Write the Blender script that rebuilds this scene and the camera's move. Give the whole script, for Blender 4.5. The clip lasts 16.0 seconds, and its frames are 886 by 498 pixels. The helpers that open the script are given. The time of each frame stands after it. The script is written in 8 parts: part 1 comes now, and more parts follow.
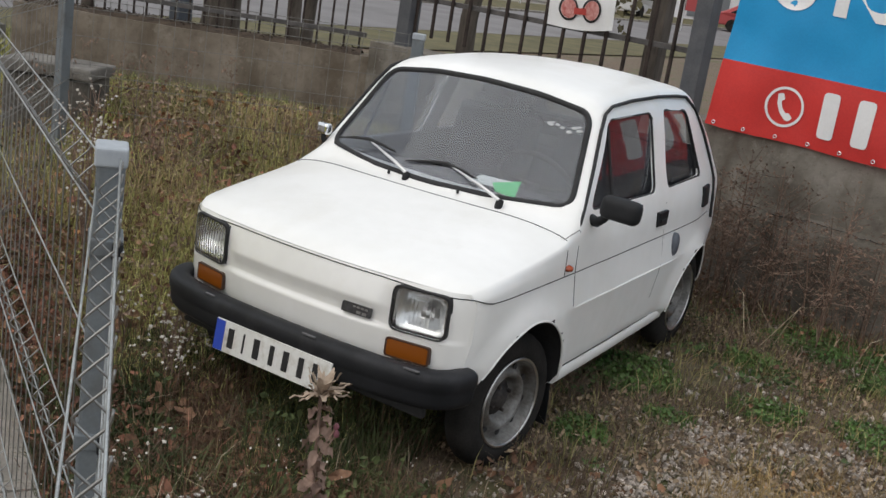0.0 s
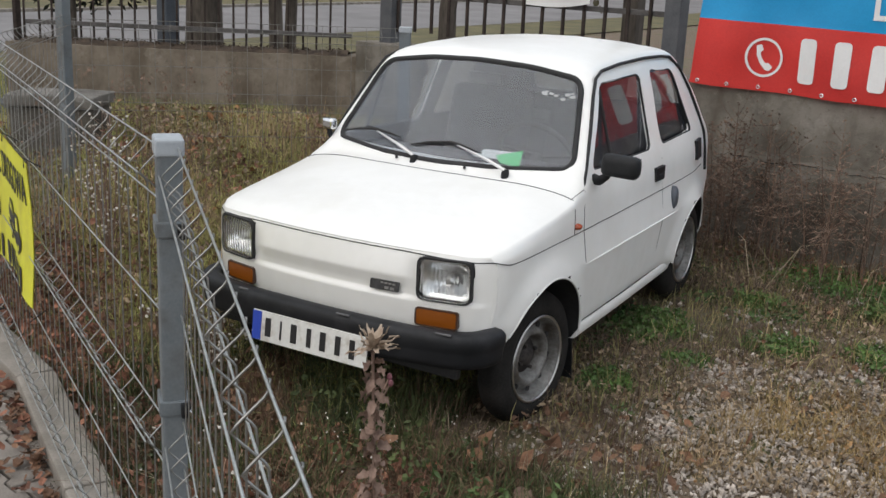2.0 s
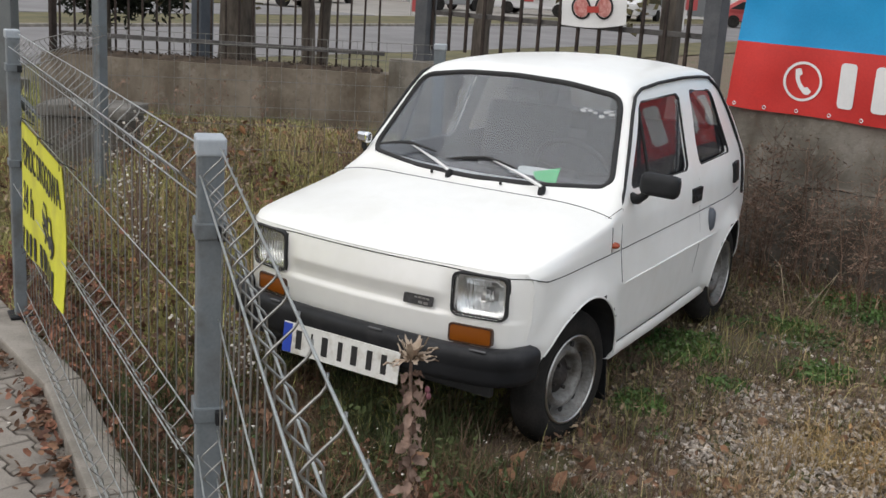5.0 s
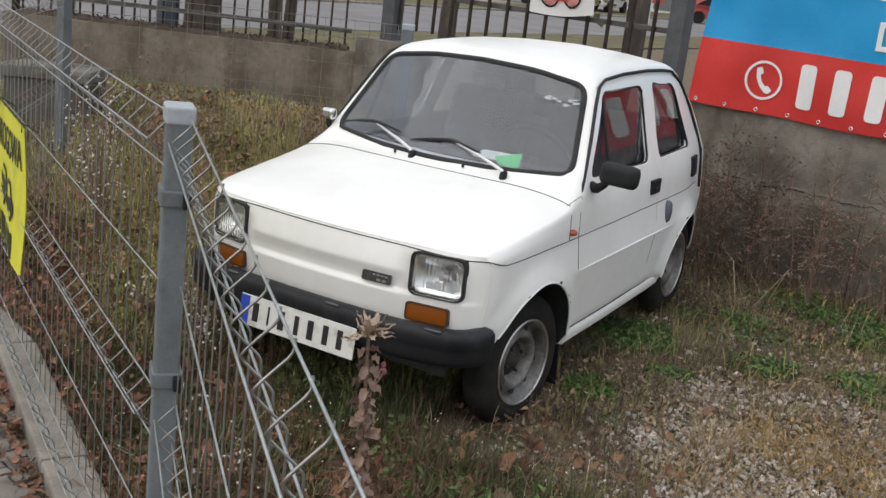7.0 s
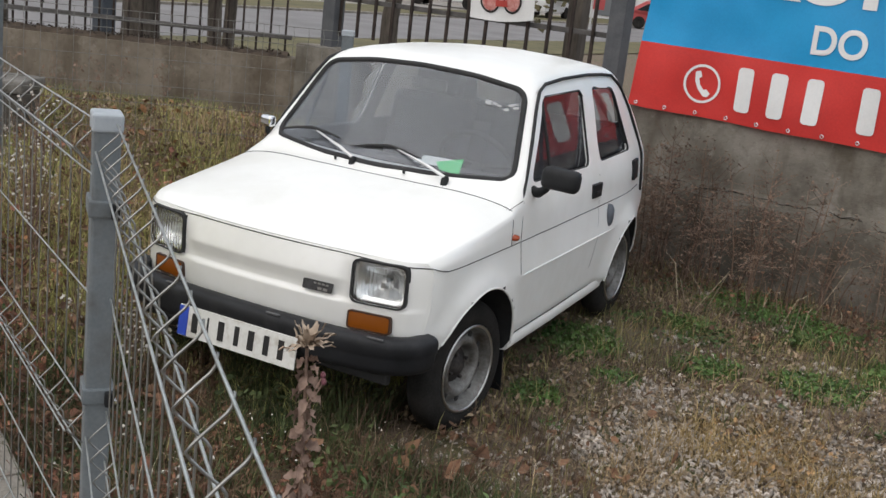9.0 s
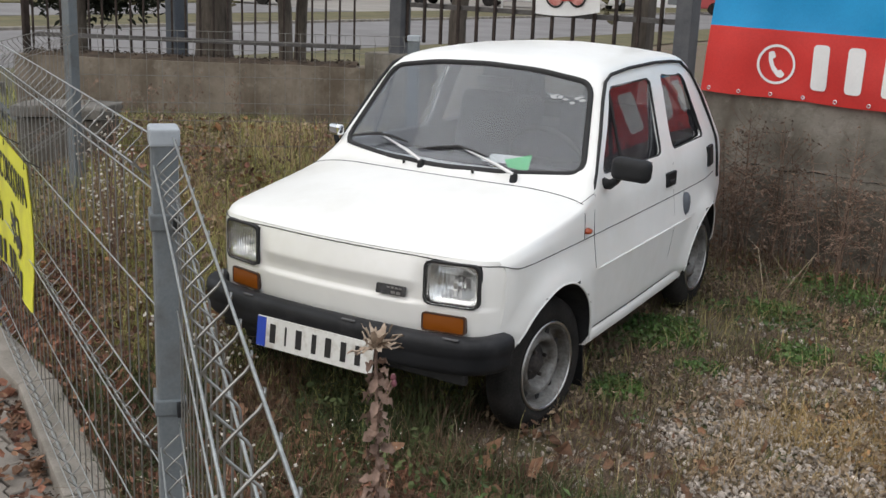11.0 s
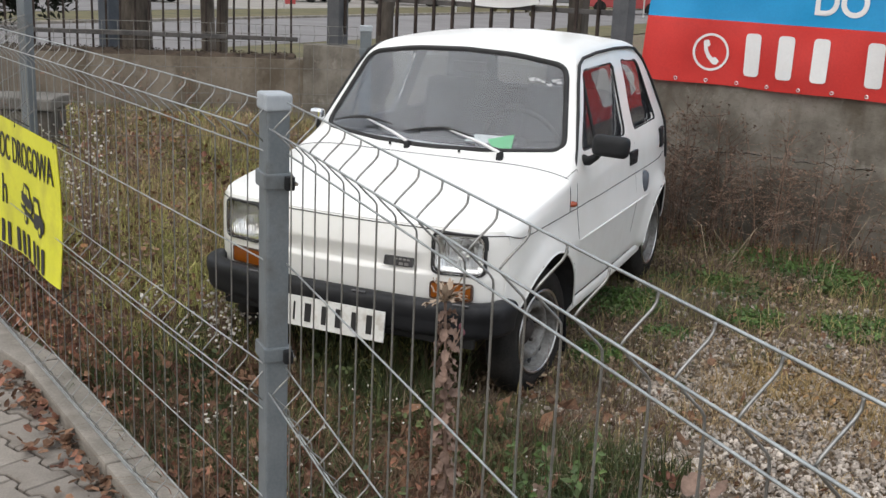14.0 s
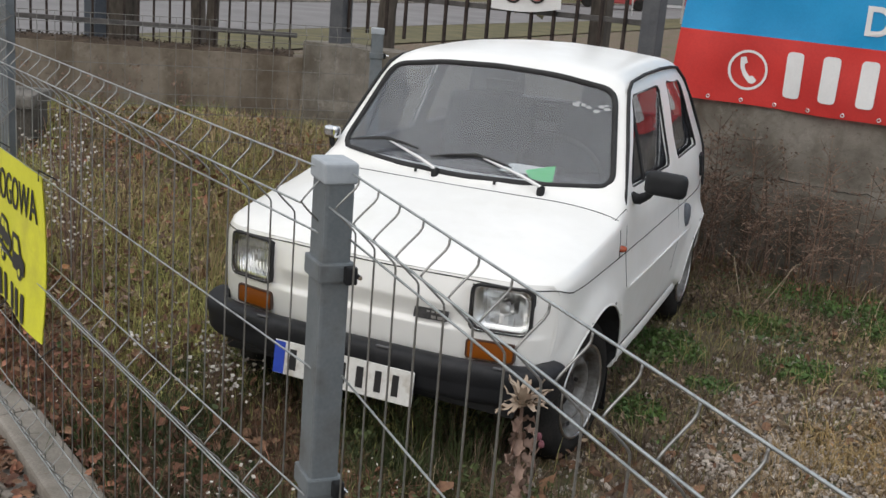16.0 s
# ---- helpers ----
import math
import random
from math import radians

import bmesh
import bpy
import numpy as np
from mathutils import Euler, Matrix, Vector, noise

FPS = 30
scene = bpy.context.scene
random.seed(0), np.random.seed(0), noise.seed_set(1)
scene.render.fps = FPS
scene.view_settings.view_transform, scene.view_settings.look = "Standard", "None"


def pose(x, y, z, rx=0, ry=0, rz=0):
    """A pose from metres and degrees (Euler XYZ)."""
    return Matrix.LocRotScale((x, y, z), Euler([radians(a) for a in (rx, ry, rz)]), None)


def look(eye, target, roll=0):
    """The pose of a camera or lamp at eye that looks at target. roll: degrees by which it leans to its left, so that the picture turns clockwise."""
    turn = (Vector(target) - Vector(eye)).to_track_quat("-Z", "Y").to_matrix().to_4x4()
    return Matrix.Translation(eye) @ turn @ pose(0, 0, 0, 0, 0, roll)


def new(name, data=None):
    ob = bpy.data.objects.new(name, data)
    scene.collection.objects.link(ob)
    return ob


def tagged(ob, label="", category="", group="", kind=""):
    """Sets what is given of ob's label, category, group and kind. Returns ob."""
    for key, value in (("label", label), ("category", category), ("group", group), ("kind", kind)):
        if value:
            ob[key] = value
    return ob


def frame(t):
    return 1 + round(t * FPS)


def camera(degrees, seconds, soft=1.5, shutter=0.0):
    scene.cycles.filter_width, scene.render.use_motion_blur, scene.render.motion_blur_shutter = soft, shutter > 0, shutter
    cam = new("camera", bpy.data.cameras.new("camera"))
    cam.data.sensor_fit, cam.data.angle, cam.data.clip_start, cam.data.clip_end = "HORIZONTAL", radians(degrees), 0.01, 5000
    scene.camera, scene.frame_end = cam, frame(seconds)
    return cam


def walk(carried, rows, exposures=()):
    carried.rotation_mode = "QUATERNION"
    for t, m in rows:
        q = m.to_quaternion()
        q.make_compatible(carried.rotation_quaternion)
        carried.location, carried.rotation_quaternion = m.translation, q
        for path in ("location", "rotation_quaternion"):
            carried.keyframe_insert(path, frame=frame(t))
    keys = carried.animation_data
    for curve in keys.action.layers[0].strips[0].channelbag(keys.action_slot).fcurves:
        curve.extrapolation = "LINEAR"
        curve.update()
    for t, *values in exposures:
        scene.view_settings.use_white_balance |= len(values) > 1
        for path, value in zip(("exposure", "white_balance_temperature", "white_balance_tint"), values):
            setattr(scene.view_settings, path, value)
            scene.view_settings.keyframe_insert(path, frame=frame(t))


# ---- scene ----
cam = camera(44.0, 16.0)
PATH = [
    (0, (2.241, -2.684, 1.755), (1.247, -1.028, 1.234), 9.0),
    (0.5, (2.228, -2.779, 1.771), (1.227, -1.136, 1.224), 11.5),
    (0.7, (2.205, -2.831, 1.768), (1.220, -1.177, 1.227), 11.3),
    (1, (2.18, -2.91, 1.755), (1.202, -1.247, 1.227), 10.1),
    (1.5, (2.227, -2.974, 1.724), (1.265, -1.303, 1.193), 5.7),
    (2, (2.314, -2.921, 1.713), (1.324, -1.264, 1.19), 2.6),
    (2.5, (2.287, -2.869, 1.66), (1.23, -1.245, 1.164), 1.0),
    (3, (2.278, -2.857, 1.65), (1.194, -1.253, 1.146), 2.5),
    (5.5, (2.25, -2.918, 1.668), (1.244, -1.258, 1.186), 4.5),
    (6, (2.276, -2.934, 1.666), (1.289, -1.265, 1.176), 6.2),
    (6.5, (2.281, -2.939, 1.665), (1.309, -1.27, 1.147), 6.8),
    (7, (2.264, -2.938, 1.669), (1.304, -1.259, 1.16), 6.8),
    (7.5, (2.252, -2.931, 1.671), (1.324, -1.23, 1.176), 7.2),
    (8, (2.258, -2.922, 1.67), (1.36, -1.202, 1.186), 7.6),
    (10.5, (2.269, -2.873, 1.651), (1.344, -1.172, 1.152), 3.4),
    (10.8, (2.291, -2.868, 1.650), (1.308, -1.198, 1.155), 2.9),
    (11, (2.302, -2.865, 1.648), (1.288, -1.213, 1.156), 2.3),
    (11.3, (2.302, -2.862, 1.621), (1.242, -1.237, 1.134), 0.4),
    (11.5, (2.3, -2.861, 1.601), (1.163, -1.288, 1.12), 0.2),
    (11.8, (2.264, -2.903, 1.592), (1.069, -1.368, 1.125), 1.7),
    (12, (2.213, -2.963, 1.591), (1.018, -1.424, 1.141), 2.4),
    (12.3, (2.128, -3.071, 1.587), (1.062, -1.433, 1.163), 3.9),
    (12.5, (2.099, -3.136, 1.586), (1.091, -1.462, 1.16), 5.2),
    (12.7, (2.094, -3.185, 1.587), (1.139, -1.484, 1.145), 5.8),
    (13, (2.092, -3.23, 1.591), (1.195, -1.503, 1.128), 5.4),
    (13.5, (2.096, -3.258, 1.593), (1.248, -1.51, 1.12), 3.5),
    (14, (2.055, -3.271, 1.591), (1.219, -1.52, 1.105), 2.5),
    (14.5, (1.978, -3.19, 1.599), (1.122, -1.448, 1.116), 2.1),
    (15, (1.875, -2.997, 1.655), (1.017, -1.256, 1.174), 2.2),
    (15.5, (1.757, -2.906, 1.674), (0.897, -1.17, 1.176), 1.6),
    (16, (1.625, -2.884, 1.659), (0.835, -1.118, 1.153), 4.7),
]
EXPOSURES = [(0.0, 0.25), (1.0, 0.3), (3.0, 0.42), (7.0, 0.42), (11.0, 0.45), (12.0, 0.40), (12.5, 0.42), (13.5, 0.55), (14.5, 0.62), (15.2, 0.5), (16.0, 0.34)]
walk(cam, [(t, look(eye, target, roll)) for t, eye, target, roll in PATH], EXPOSURES)

# world: overcast daylight
world = bpy.data.worlds.new("overcast")
scene.world = world
world.use_nodes = True
wn = world.node_tree.nodes
sky = wn.new("ShaderNodeTexSky")
sky.sky_type, sky.sun_disc = "NISHITA", False
sky.sun_elevation, sky.sun_rotation = radians(38), radians(200)
sky.air_density, sky.dust_density, sky.ozone_density = 1.0, 6.0, 0.6
grey_sky = wn.new("ShaderNodeMix")
grey_sky.data_type = "RGBA"
grey_sky.inputs["Factor"].default_value = 0.8
grey_sky.inputs["B"].default_value = (7.6, 7.9, 8.3, 1)
world.node_tree.links.new(sky.outputs[0], grey_sky.inputs["A"])
world.node_tree.links.new(grey_sky.outputs["Result"], wn["Background"].inputs[0])
wn["Background"].inputs[1].default_value = 0.11
sun = new("sun", bpy.data.lights.new("sun", "SUN"))
sun.data.energy, sun.data.angle, sun.data.color = 0.7, radians(70), (1.0, 0.97, 0.93)
sun.matrix_basis = look((0, 0, 8), (1.0, 2.6, 0))


# ---- materials ----
def shader(name, rough=0.6, metal=0.0, spec=0.5):
    m = bpy.data.materials.new(name)
    m.use_nodes = True
    b = m.node_tree.nodes["Principled BSDF"]
    b.inputs["Roughness"].default_value = rough
    b.inputs["Metallic"].default_value = metal
    b.inputs["Specular IOR Level"].default_value = spec
    return m, m.node_tree.nodes, m.node_tree.links, b


def surface(name, dark, light, scale=8.0, rough=0.7, metal=0.0, bump=0.15, fine=90.0, spec=0.4, vary=0.0, dirt=None, dirt_scale=1.5, stretch=(1, 1, 1), grit=0.35):
    """Two scales of noise between two colours, fine relief, and stains of a third colour."""
    m, n, l, b = shader(name, rough, metal, spec)
    co = n.new("ShaderNodeTexCoord")
    mp = n.new("ShaderNodeMapping")
    mp.inputs["Scale"].default_value = stretch
    l.new(co.outputs["Object"], mp.inputs[0])
    big, small = n.new("ShaderNodeTexNoise"), n.new("ShaderNodeTexNoise")
    for t, s, d in ((big, scale, 5), (small, fine, 3)):
        t.inputs["Scale"].default_value, t.inputs["Detail"].default_value = s, d
        l.new(mp.outputs[0], t.inputs["Vector"])
    mixf = n.new("ShaderNodeMix")
    mixf.inputs["Factor"].default_value = grit
    l.new(big.outputs["Fac"], mixf.inputs["A"])
    l.new(small.outputs["Fac"], mixf.inputs["B"])
    ramp = n.new("ShaderNodeValToRGB")
    ramp.color_ramp.elements[0].position, ramp.color_ramp.elements[1].position = 0.36, 0.64
    ramp.color_ramp.elements[0].color, ramp.color_ramp.elements[1].color = (*dark, 1), (*light, 1)
    l.new(mixf.outputs["Result"], ramp.inputs[0])
    out = ramp.outputs[0]
    if dirt:
        st = n.new("ShaderNodeTexNoise")
        st.inputs["Scale"].default_value, st.inputs["Detail"].default_value, st.inputs["Roughness"].default_value = dirt_scale, 6, 0.65
        l.new(co.outputs["Object"], st.inputs["Vector"])
        sr = n.new("ShaderNodeMapRange")
        sr.inputs["From Min"].default_value, sr.inputs["From Max"].default_value = 0.5, 0.68
        l.new(st.outputs["Fac"], sr.inputs["Value"])
        dm = n.new("ShaderNodeMix")
        dm.data_type = "RGBA"
        dm.inputs["B"].default_value = (*dirt, 1)
        l.new(sr.outputs["Result"], dm.inputs["Factor"])
        l.new(out, dm.inputs["A"])
        out = dm.outputs["Result"]
    if vary:
        inf = n.new("ShaderNodeObjectInfo")
        geo = n.new("ShaderNodeNewGeometry")
        add = n.new("ShaderNodeMath")
        add.operation = "ADD"
        l.new(inf.outputs["Random"], add.inputs[0])
        l.new(geo.outputs["Random Per Island"], add.inputs[1])
        fr = n.new("ShaderNodeMath")
        fr.operation = "FRACT"
        l.new(add.outputs[0], fr.inputs[0])
        mr = n.new("ShaderNodeMapRange")
        mr.inputs["To Min"].default_value, mr.inputs["To Max"].default_value = 1 - vary, 1 + vary
        l.new(fr.outputs[0], mr.inputs["Value"])
        hs = n.new("ShaderNodeHueSaturation")
        l.new(mr.outputs["Result"], hs.inputs["Value"])
        l.new(out, hs.inputs["Color"])
        out = hs.outputs[0]
    l.new(out, b.inputs["Base Color"])
    if bump:
        bp = n.new("ShaderNodeBump")
        bp.inputs["Strength"].default_value, bp.inputs["Distance"].default_value = bump, 0.004
        l.new(mixf.outputs["Result"], bp.inputs["Height"])
        l.new(bp.outputs[0], b.inputs["Normal"])
    return m


def plain(name, colour, rough=0.6, metal=0.0, spec=0.5):
    m, n, l, b = shader(name, rough, metal, spec)
    b.inputs["Base Color"].default_value = (*colour, 1)
    return m


def glass(name, tint=(0.9, 0.95, 0.93), rough=0.02):
    m, n, l, b = shader(name, rough)
    b.inputs["Base Color"].default_value = (*tint, 1)
    b.inputs["Transmission Weight"].default_value = 1.0
    b.inputs["IOR"].default_value = 1.5
    return m


PAINT = surface("white_car_paint", (0.775, 0.775, 0.755), (0.84, 0.84, 0.825), 2.2, 0.28, bump=0.0, fine=14, spec=0.5, grit=0.3, dirt=(0.76, 0.755, 0.725), dirt_scale=2.6)
BUMPERGREY = surface("weathered_black_bumper", (0.009, 0.0095, 0.011), (0.019, 0.020, 0.023), 9, 0.58, bump=0.15, fine=260, spec=0.25, dirt=(0.034, 0.034, 0.037), dirt_scale=5)
BLACKPLASTIC = surface("grey_black_plastic", (0.008, 0.0085, 0.0095), (0.018, 0.019, 0.021), 14, 0.6, bump=0.12, fine=300, spec=0.25)
RUBBER = surface("black_rubber", (0.012, 0.012, 0.013), (0.026, 0.026, 0.027), 20, 0.72, bump=0.1, fine=200)
TYRE = surface("dusty_tyre_rubber", (0.013, 0.0125, 0.012), (0.032, 0.030, 0.028), 9, 0.85, bump=0.25, fine=120, spec=0.12)
RIM = surface("dull_grey_steel_rim", (0.105, 0.102, 0.096), (0.255, 0.25, 0.24), 13, 0.5, 0.2, bump=0.15, fine=90, dirt=(0.07, 0.058, 0.046), dirt_scale=8)
CHROME = plain("chrome", (0.75, 0.76, 0.78), 0.12, 1.0)
STEEL = plain("bright_wiper_metal", (0.6, 0.6, 0.6), 0.3, 1.0)
AMBER, an, al, ab = shader("amber_lens", 0.18)
ab.inputs["Base Color"].default_value = (0.22, 0.062, 0.006, 1)
REDLENS = plain("red_orange_lens", (0.33, 0.06, 0.02), 0.2)
LAMPGLASS = glass("lamp_glass", (0.97, 0.98, 0.98), 0.0)
lw = LAMPGLASS.node_tree.nodes.new("ShaderNodeTexWave")
lw.inputs["Scale"].default_value, lw.inputs["Distortion"].default_value = 22, 1.5
lc = LAMPGLASS.node_tree.nodes.new("ShaderNodeTexCoord")
lb = LAMPGLASS.node_tree.nodes.new("ShaderNodeBump")
lb.inputs["Strength"].default_value, lb.inputs["Distance"].default_value = 0.45, 0.004
LAMPGLASS.node_tree.links.new(lc.outputs["Object"], lw.inputs["Vector"])
LAMPGLASS.node_tree.links.new(lw.outputs["Fac"], lb.inputs["Height"])
LAMPGLASS.node_tree.links.new(lb.outputs[0], LAMPGLASS.node_tree.nodes["Principled BSDF"].inputs["Normal"])
CARGLASS = glass("car_window_glass", (0.76, 0.80, 0.85), 0.01)


def dusty(m, lo, hi):
    """A thin uneven coat of pale dust over glass, coloured to add reflected sky."""
    n, l = m.node_tree.nodes, m.node_tree.links
    dust_sky_film = n.new("ShaderNodeBsdfDiffuse")
    # grey-blue puts some of the sky's reflection into the dust colour
    dust_sky_film.inputs["Color"].default_value = (0.48, 0.49, 0.53, 1)
    spots_ = n.new("ShaderNodeTexNoise")
    spots_.inputs["Scale"].default_value, spots_.inputs["Detail"].default_value = 5, 6
    co = n.new("ShaderNodeTexCoord")
    l.new(co.outputs["Object"], spots_.inputs["Vector"])
    mr = n.new("ShaderNodeMapRange")
    mr.inputs["From Min"].default_value, mr.inputs["From Max"].default_value = 0.3, 0.7
    mr.inputs["To Min"].default_value, mr.inputs["To Max"].default_value = lo, hi
    l.new(spots_.outputs["Fac"], mr.inputs["Value"])
    mx = n.new("ShaderNodeMixShader")
    l.new(mr.outputs["Result"], mx.inputs[0])
    l.new(n["Principled BSDF"].outputs[0], mx.inputs[1])
    l.new(dust_sky_film.outputs[0], mx.inputs[2])
    l.new(mx.outputs[0], n["Material Output"].inputs[0])


dusty(CARGLASS, 0.015, 0.05)
SIDEGLASS = glass("side_window_glass", (0.70, 0.74, 0.78), 0.012)
SIDEGLASS.node_tree.nodes["Principled BSDF"].inputs["IOR"].default_value = 1.27
dusty(SIDEGLASS, 0.01, 0.04)
DARKIN = surface("dark_interior_trim", (0.03, 0.03, 0.034), (0.06, 0.06, 0.066), 8, 0.8)
SEATCLOTH = surface("dark_grey_seat_cloth", (0.035, 0.035, 0.042), (0.075, 0.075, 0.085), 12, 0.9, bump=0.3, fine=220)
GREENPAPER = plain("green_paper", (0.10, 0.62, 0.22), 0.8)
WHITEPAPER = plain("pale_paper", (0.65, 0.68, 0.66), 0.8)
PLATEWHITE = surface("number_plate_white", (0.62, 0.62, 0.60), (0.72, 0.72, 0.70), 12, 0.4, bump=0, dirt=(0.45, 0.42, 0.37), dirt_scale=14)
PLATEBLUE = plain("plate_blue", (0.02, 0.06, 0.42), 0.4)
INK = plain("black_print", (0.012, 0.012, 0.013), 0.5)
POSTGREY = surface("galvanised_grey_post", (0.135, 0.155, 0.168), (0.185, 0.205, 0.218), 14, 0.5, 0.25, bump=0.06, fine=160, dirt=(0.11, 0.115, 0.115), dirt_scale=7)
CAPGREY = surface("pale_plastic_cap", (0.30, 0.33, 0.36), (0.37, 0.40, 0.43), 20, 0.5, bump=0.05)
WIREOLD = surface("weathered_wire", (0.13, 0.125, 0.115), (0.22, 0.215, 0.20), 30, 0.6, 0.3, bump=0.05, fine=260)
# darker copy of the galvanised wire for uprights, partly for their weaker skylight
WIRESHADE = surface("shade_dimmed_wire", (0.22, 0.222, 0.215), (0.36, 0.36, 0.35), 30, 0.32, 0.85, bump=0.05, fine=260)
WIRE = surface("galvanised_wire", (0.32, 0.335, 0.33), (0.54, 0.56, 0.55), 30, 0.28, 0.9, bump=0.05, fine=260)


def concrete(name, dark, light, stain, pale, scale=4.0):
    """Aged concrete: cloudy grey, rain streaks, damp blotches, pale bloom and pitted relief."""
    m, n, l, b = shader(name, 0.93, 0.0, 0.3)
    co = n.new("ShaderNodeTexCoord")

    def cloud(sc, detail=5, rough=0.6, stretch=(1, 1, 1)):
        mp, t = n.new("ShaderNodeMapping"), n.new("ShaderNodeTexNoise")
        mp.inputs["Scale"].default_value = stretch
        l.new(co.outputs["Object"], mp.inputs[0])
        t.inputs["Scale"].default_value, t.inputs["Detail"].default_value, t.inputs["Roughness"].default_value = sc, detail, rough
        l.new(mp.outputs[0], t.inputs["Vector"])
        return t.outputs["Fac"]

    def over(col, fac, lo, hi, other, most=1.0):
        r, x = n.new("ShaderNodeMapRange"), n.new("ShaderNodeMix")
        r.inputs["From Min"].default_value, r.inputs["From Max"].default_value, r.inputs["To Max"].default_value = lo, hi, most
        l.new(fac, r.inputs["Value"])
        x.data_type = "RGBA"
        l.new(r.outputs["Result"], x.inputs["Factor"])
        for k, v in (("A", col), ("B", other)):
            if isinstance(v, tuple):
                x.inputs[k].default_value = (*v, 1)
            else:
                l.new(v, x.inputs[k])
        return x.outputs["Result"]
    c = over(dark, cloud(scale, 6), 0.36, 0.62, light)
    c = over(c, cloud(5, 4, 0.6, (1, 1, 0.16)), 0.52, 0.70, stain, 0.7)
    c = over(c, cloud(1.6, 6, 0.65), 0.52, 0.66, stain, 0.75)
    c = over(c, cloud(7.5, 5, 0.7), 0.58, 0.70, pale, 0.6)
    c = over(c, cloud(34, 3, 0.6), 0.60, 0.72, (0.055, 0.048, 0.038), 0.35)
    l.new(c, b.inputs["Base Color"])
    bp = n.new("ShaderNodeBump")
    bp.inputs["Strength"].default_value, bp.inputs["Distance"].default_value = 0.9, 0.008
    l.new(cloud(26, 7, 0.7), bp.inputs["Height"])
    l.new(bp.outputs[0], b.inputs["Normal"])
    return m


CONCRETE = concrete("old_concrete", (0.120, 0.108, 0.090), (0.225, 0.206, 0.178), (0.085, 0.072, 0.052), (0.30, 0.28, 0.25))
BROWNWALL = concrete("brown_stained_concrete", (0.130, 0.106, 0.080), (0.235, 0.200, 0.160), (0.095, 0.075, 0.052), (0.28, 0.25, 0.21), 3.4)
SLABGREY = surface("weathered_slab", (0.105, 0.098, 0.088), (0.20, 0.188, 0.17), 6, 0.93, bump=0.5, fine=90, dirt=(0.08, 0.072, 0.06), dirt_scale=4)
DARKBLOCK = surface("dark_mossy_concrete", (0.05, 0.046, 0.04), (0.13, 0.118, 0.10), 5, 0.95, bump=0.6, fine=70)
KERBSTONE = surface("kerb_concrete", (0.17, 0.154, 0.132), (0.285, 0.258, 0.225), 6, 0.92, bump=0.5, fine=120, dirt=(0.12, 0.105, 0.085), dirt_scale=2.5)
PAVER = surface("grey_paver", (0.178, 0.158, 0.138), (0.272, 0.243, 0.214), 7, 0.92, bump=0.5, fine=130, vary=0.14, dirt=(0.14, 0.12, 0.10), dirt_scale=3)
BARS = surface("rusty_brown_bar_paint", (0.022, 0.017, 0.015), (0.055, 0.041, 0.035), 14, 0.75, bump=0.2, spec=0.2)
GREYSTEEL = surface("dark_grey_painted_steel", (0.055, 0.058, 0.066), (0.09, 0.093, 0.10), 9, 0.55, bump=0.1)
RAILGREY = surface("dull_rail_paint", (0.05, 0.047, 0.046), (0.105, 0.098, 0.094), 12, 0.7, bump=0.15)
BARK = surface("dark_tree_bark", (0.045, 0.038, 0.032), (0.12, 0.102, 0.085), 9, 0.95, bump=0.9, fine=40, stretch=(1, 1, 0.25))
ASPHALT = surface("pale_worn_asphalt", (0.135, 0.128, 0.128), (0.195, 0.187, 0.187), 0.6, 0.9, bump=0.2, fine=60)
VERGE = surface("autumn_verge_grass", (0.065, 0.060, 0.026), (0.130, 0.112, 0.050), 1.2, 0.95, bump=0.6, fine=30)


# ---- mesh helpers ----
def part(name, bm, mat, parent=None, label="", smooth=False):
    """One bmesh as one mesh object under a thing or a part."""
    me = bpy.data.meshes.new(name)
    if smooth:
        for f in bm.faces:
            f.smooth = True
    bm.to_mesh(me)
    bm.free()
    me.materials.append(mat)
    ob = new(name, me)
    if parent:
        ob.parent = parent
    if label:
        tagged(ob, label)
    return ob


def thing(name, label, category, group="", kind=""):
    return tagged(new(name), label, category, group, kind)


def single(name, bm, mat, label, category, group="", kind="", smooth=False):
    return tagged(part(name, bm, mat, None, "", smooth), label, category, group, kind)


def raw(name, verts, faces, mat, parent=None, smooth=False):
    me = bpy.data.meshes.new(name)
    me.from_pydata(verts, [], faces)
    if smooth:
        me.polygons.foreach_set("use_smooth", [True] * len(me.polygons))
    me.update()
    me.materials.append(mat)
    ob = new(name, me)
    if parent:
        ob.parent = parent
    return ob


def box(bm, size, at=(0, 0, 0), rot=(0, 0, 0), bevel=0.0, segs=2):
    m = pose(*at, *rot) @ Matrix.Diagonal((*size, 1))
    r = bmesh.ops.create_cube(bm, size=1, matrix=m)
    if bevel:
        es = list({e for v in r["verts"] for e in v.link_edges})
        bmesh.ops.bevel(bm, geom=es, offset=bevel, segments=segs, affect="EDGES", profile=0.6)
    return bm


def boxed(size, at=(0, 0, 0), rot=(0, 0, 0), bevel=0.0, segs=2):
    return box(bmesh.new(), size, at, rot, bevel, segs)


def crisp(face):
    """Keeps the edges round an end cap sharp."""
    for e in face.edges:
        e.smooth = False


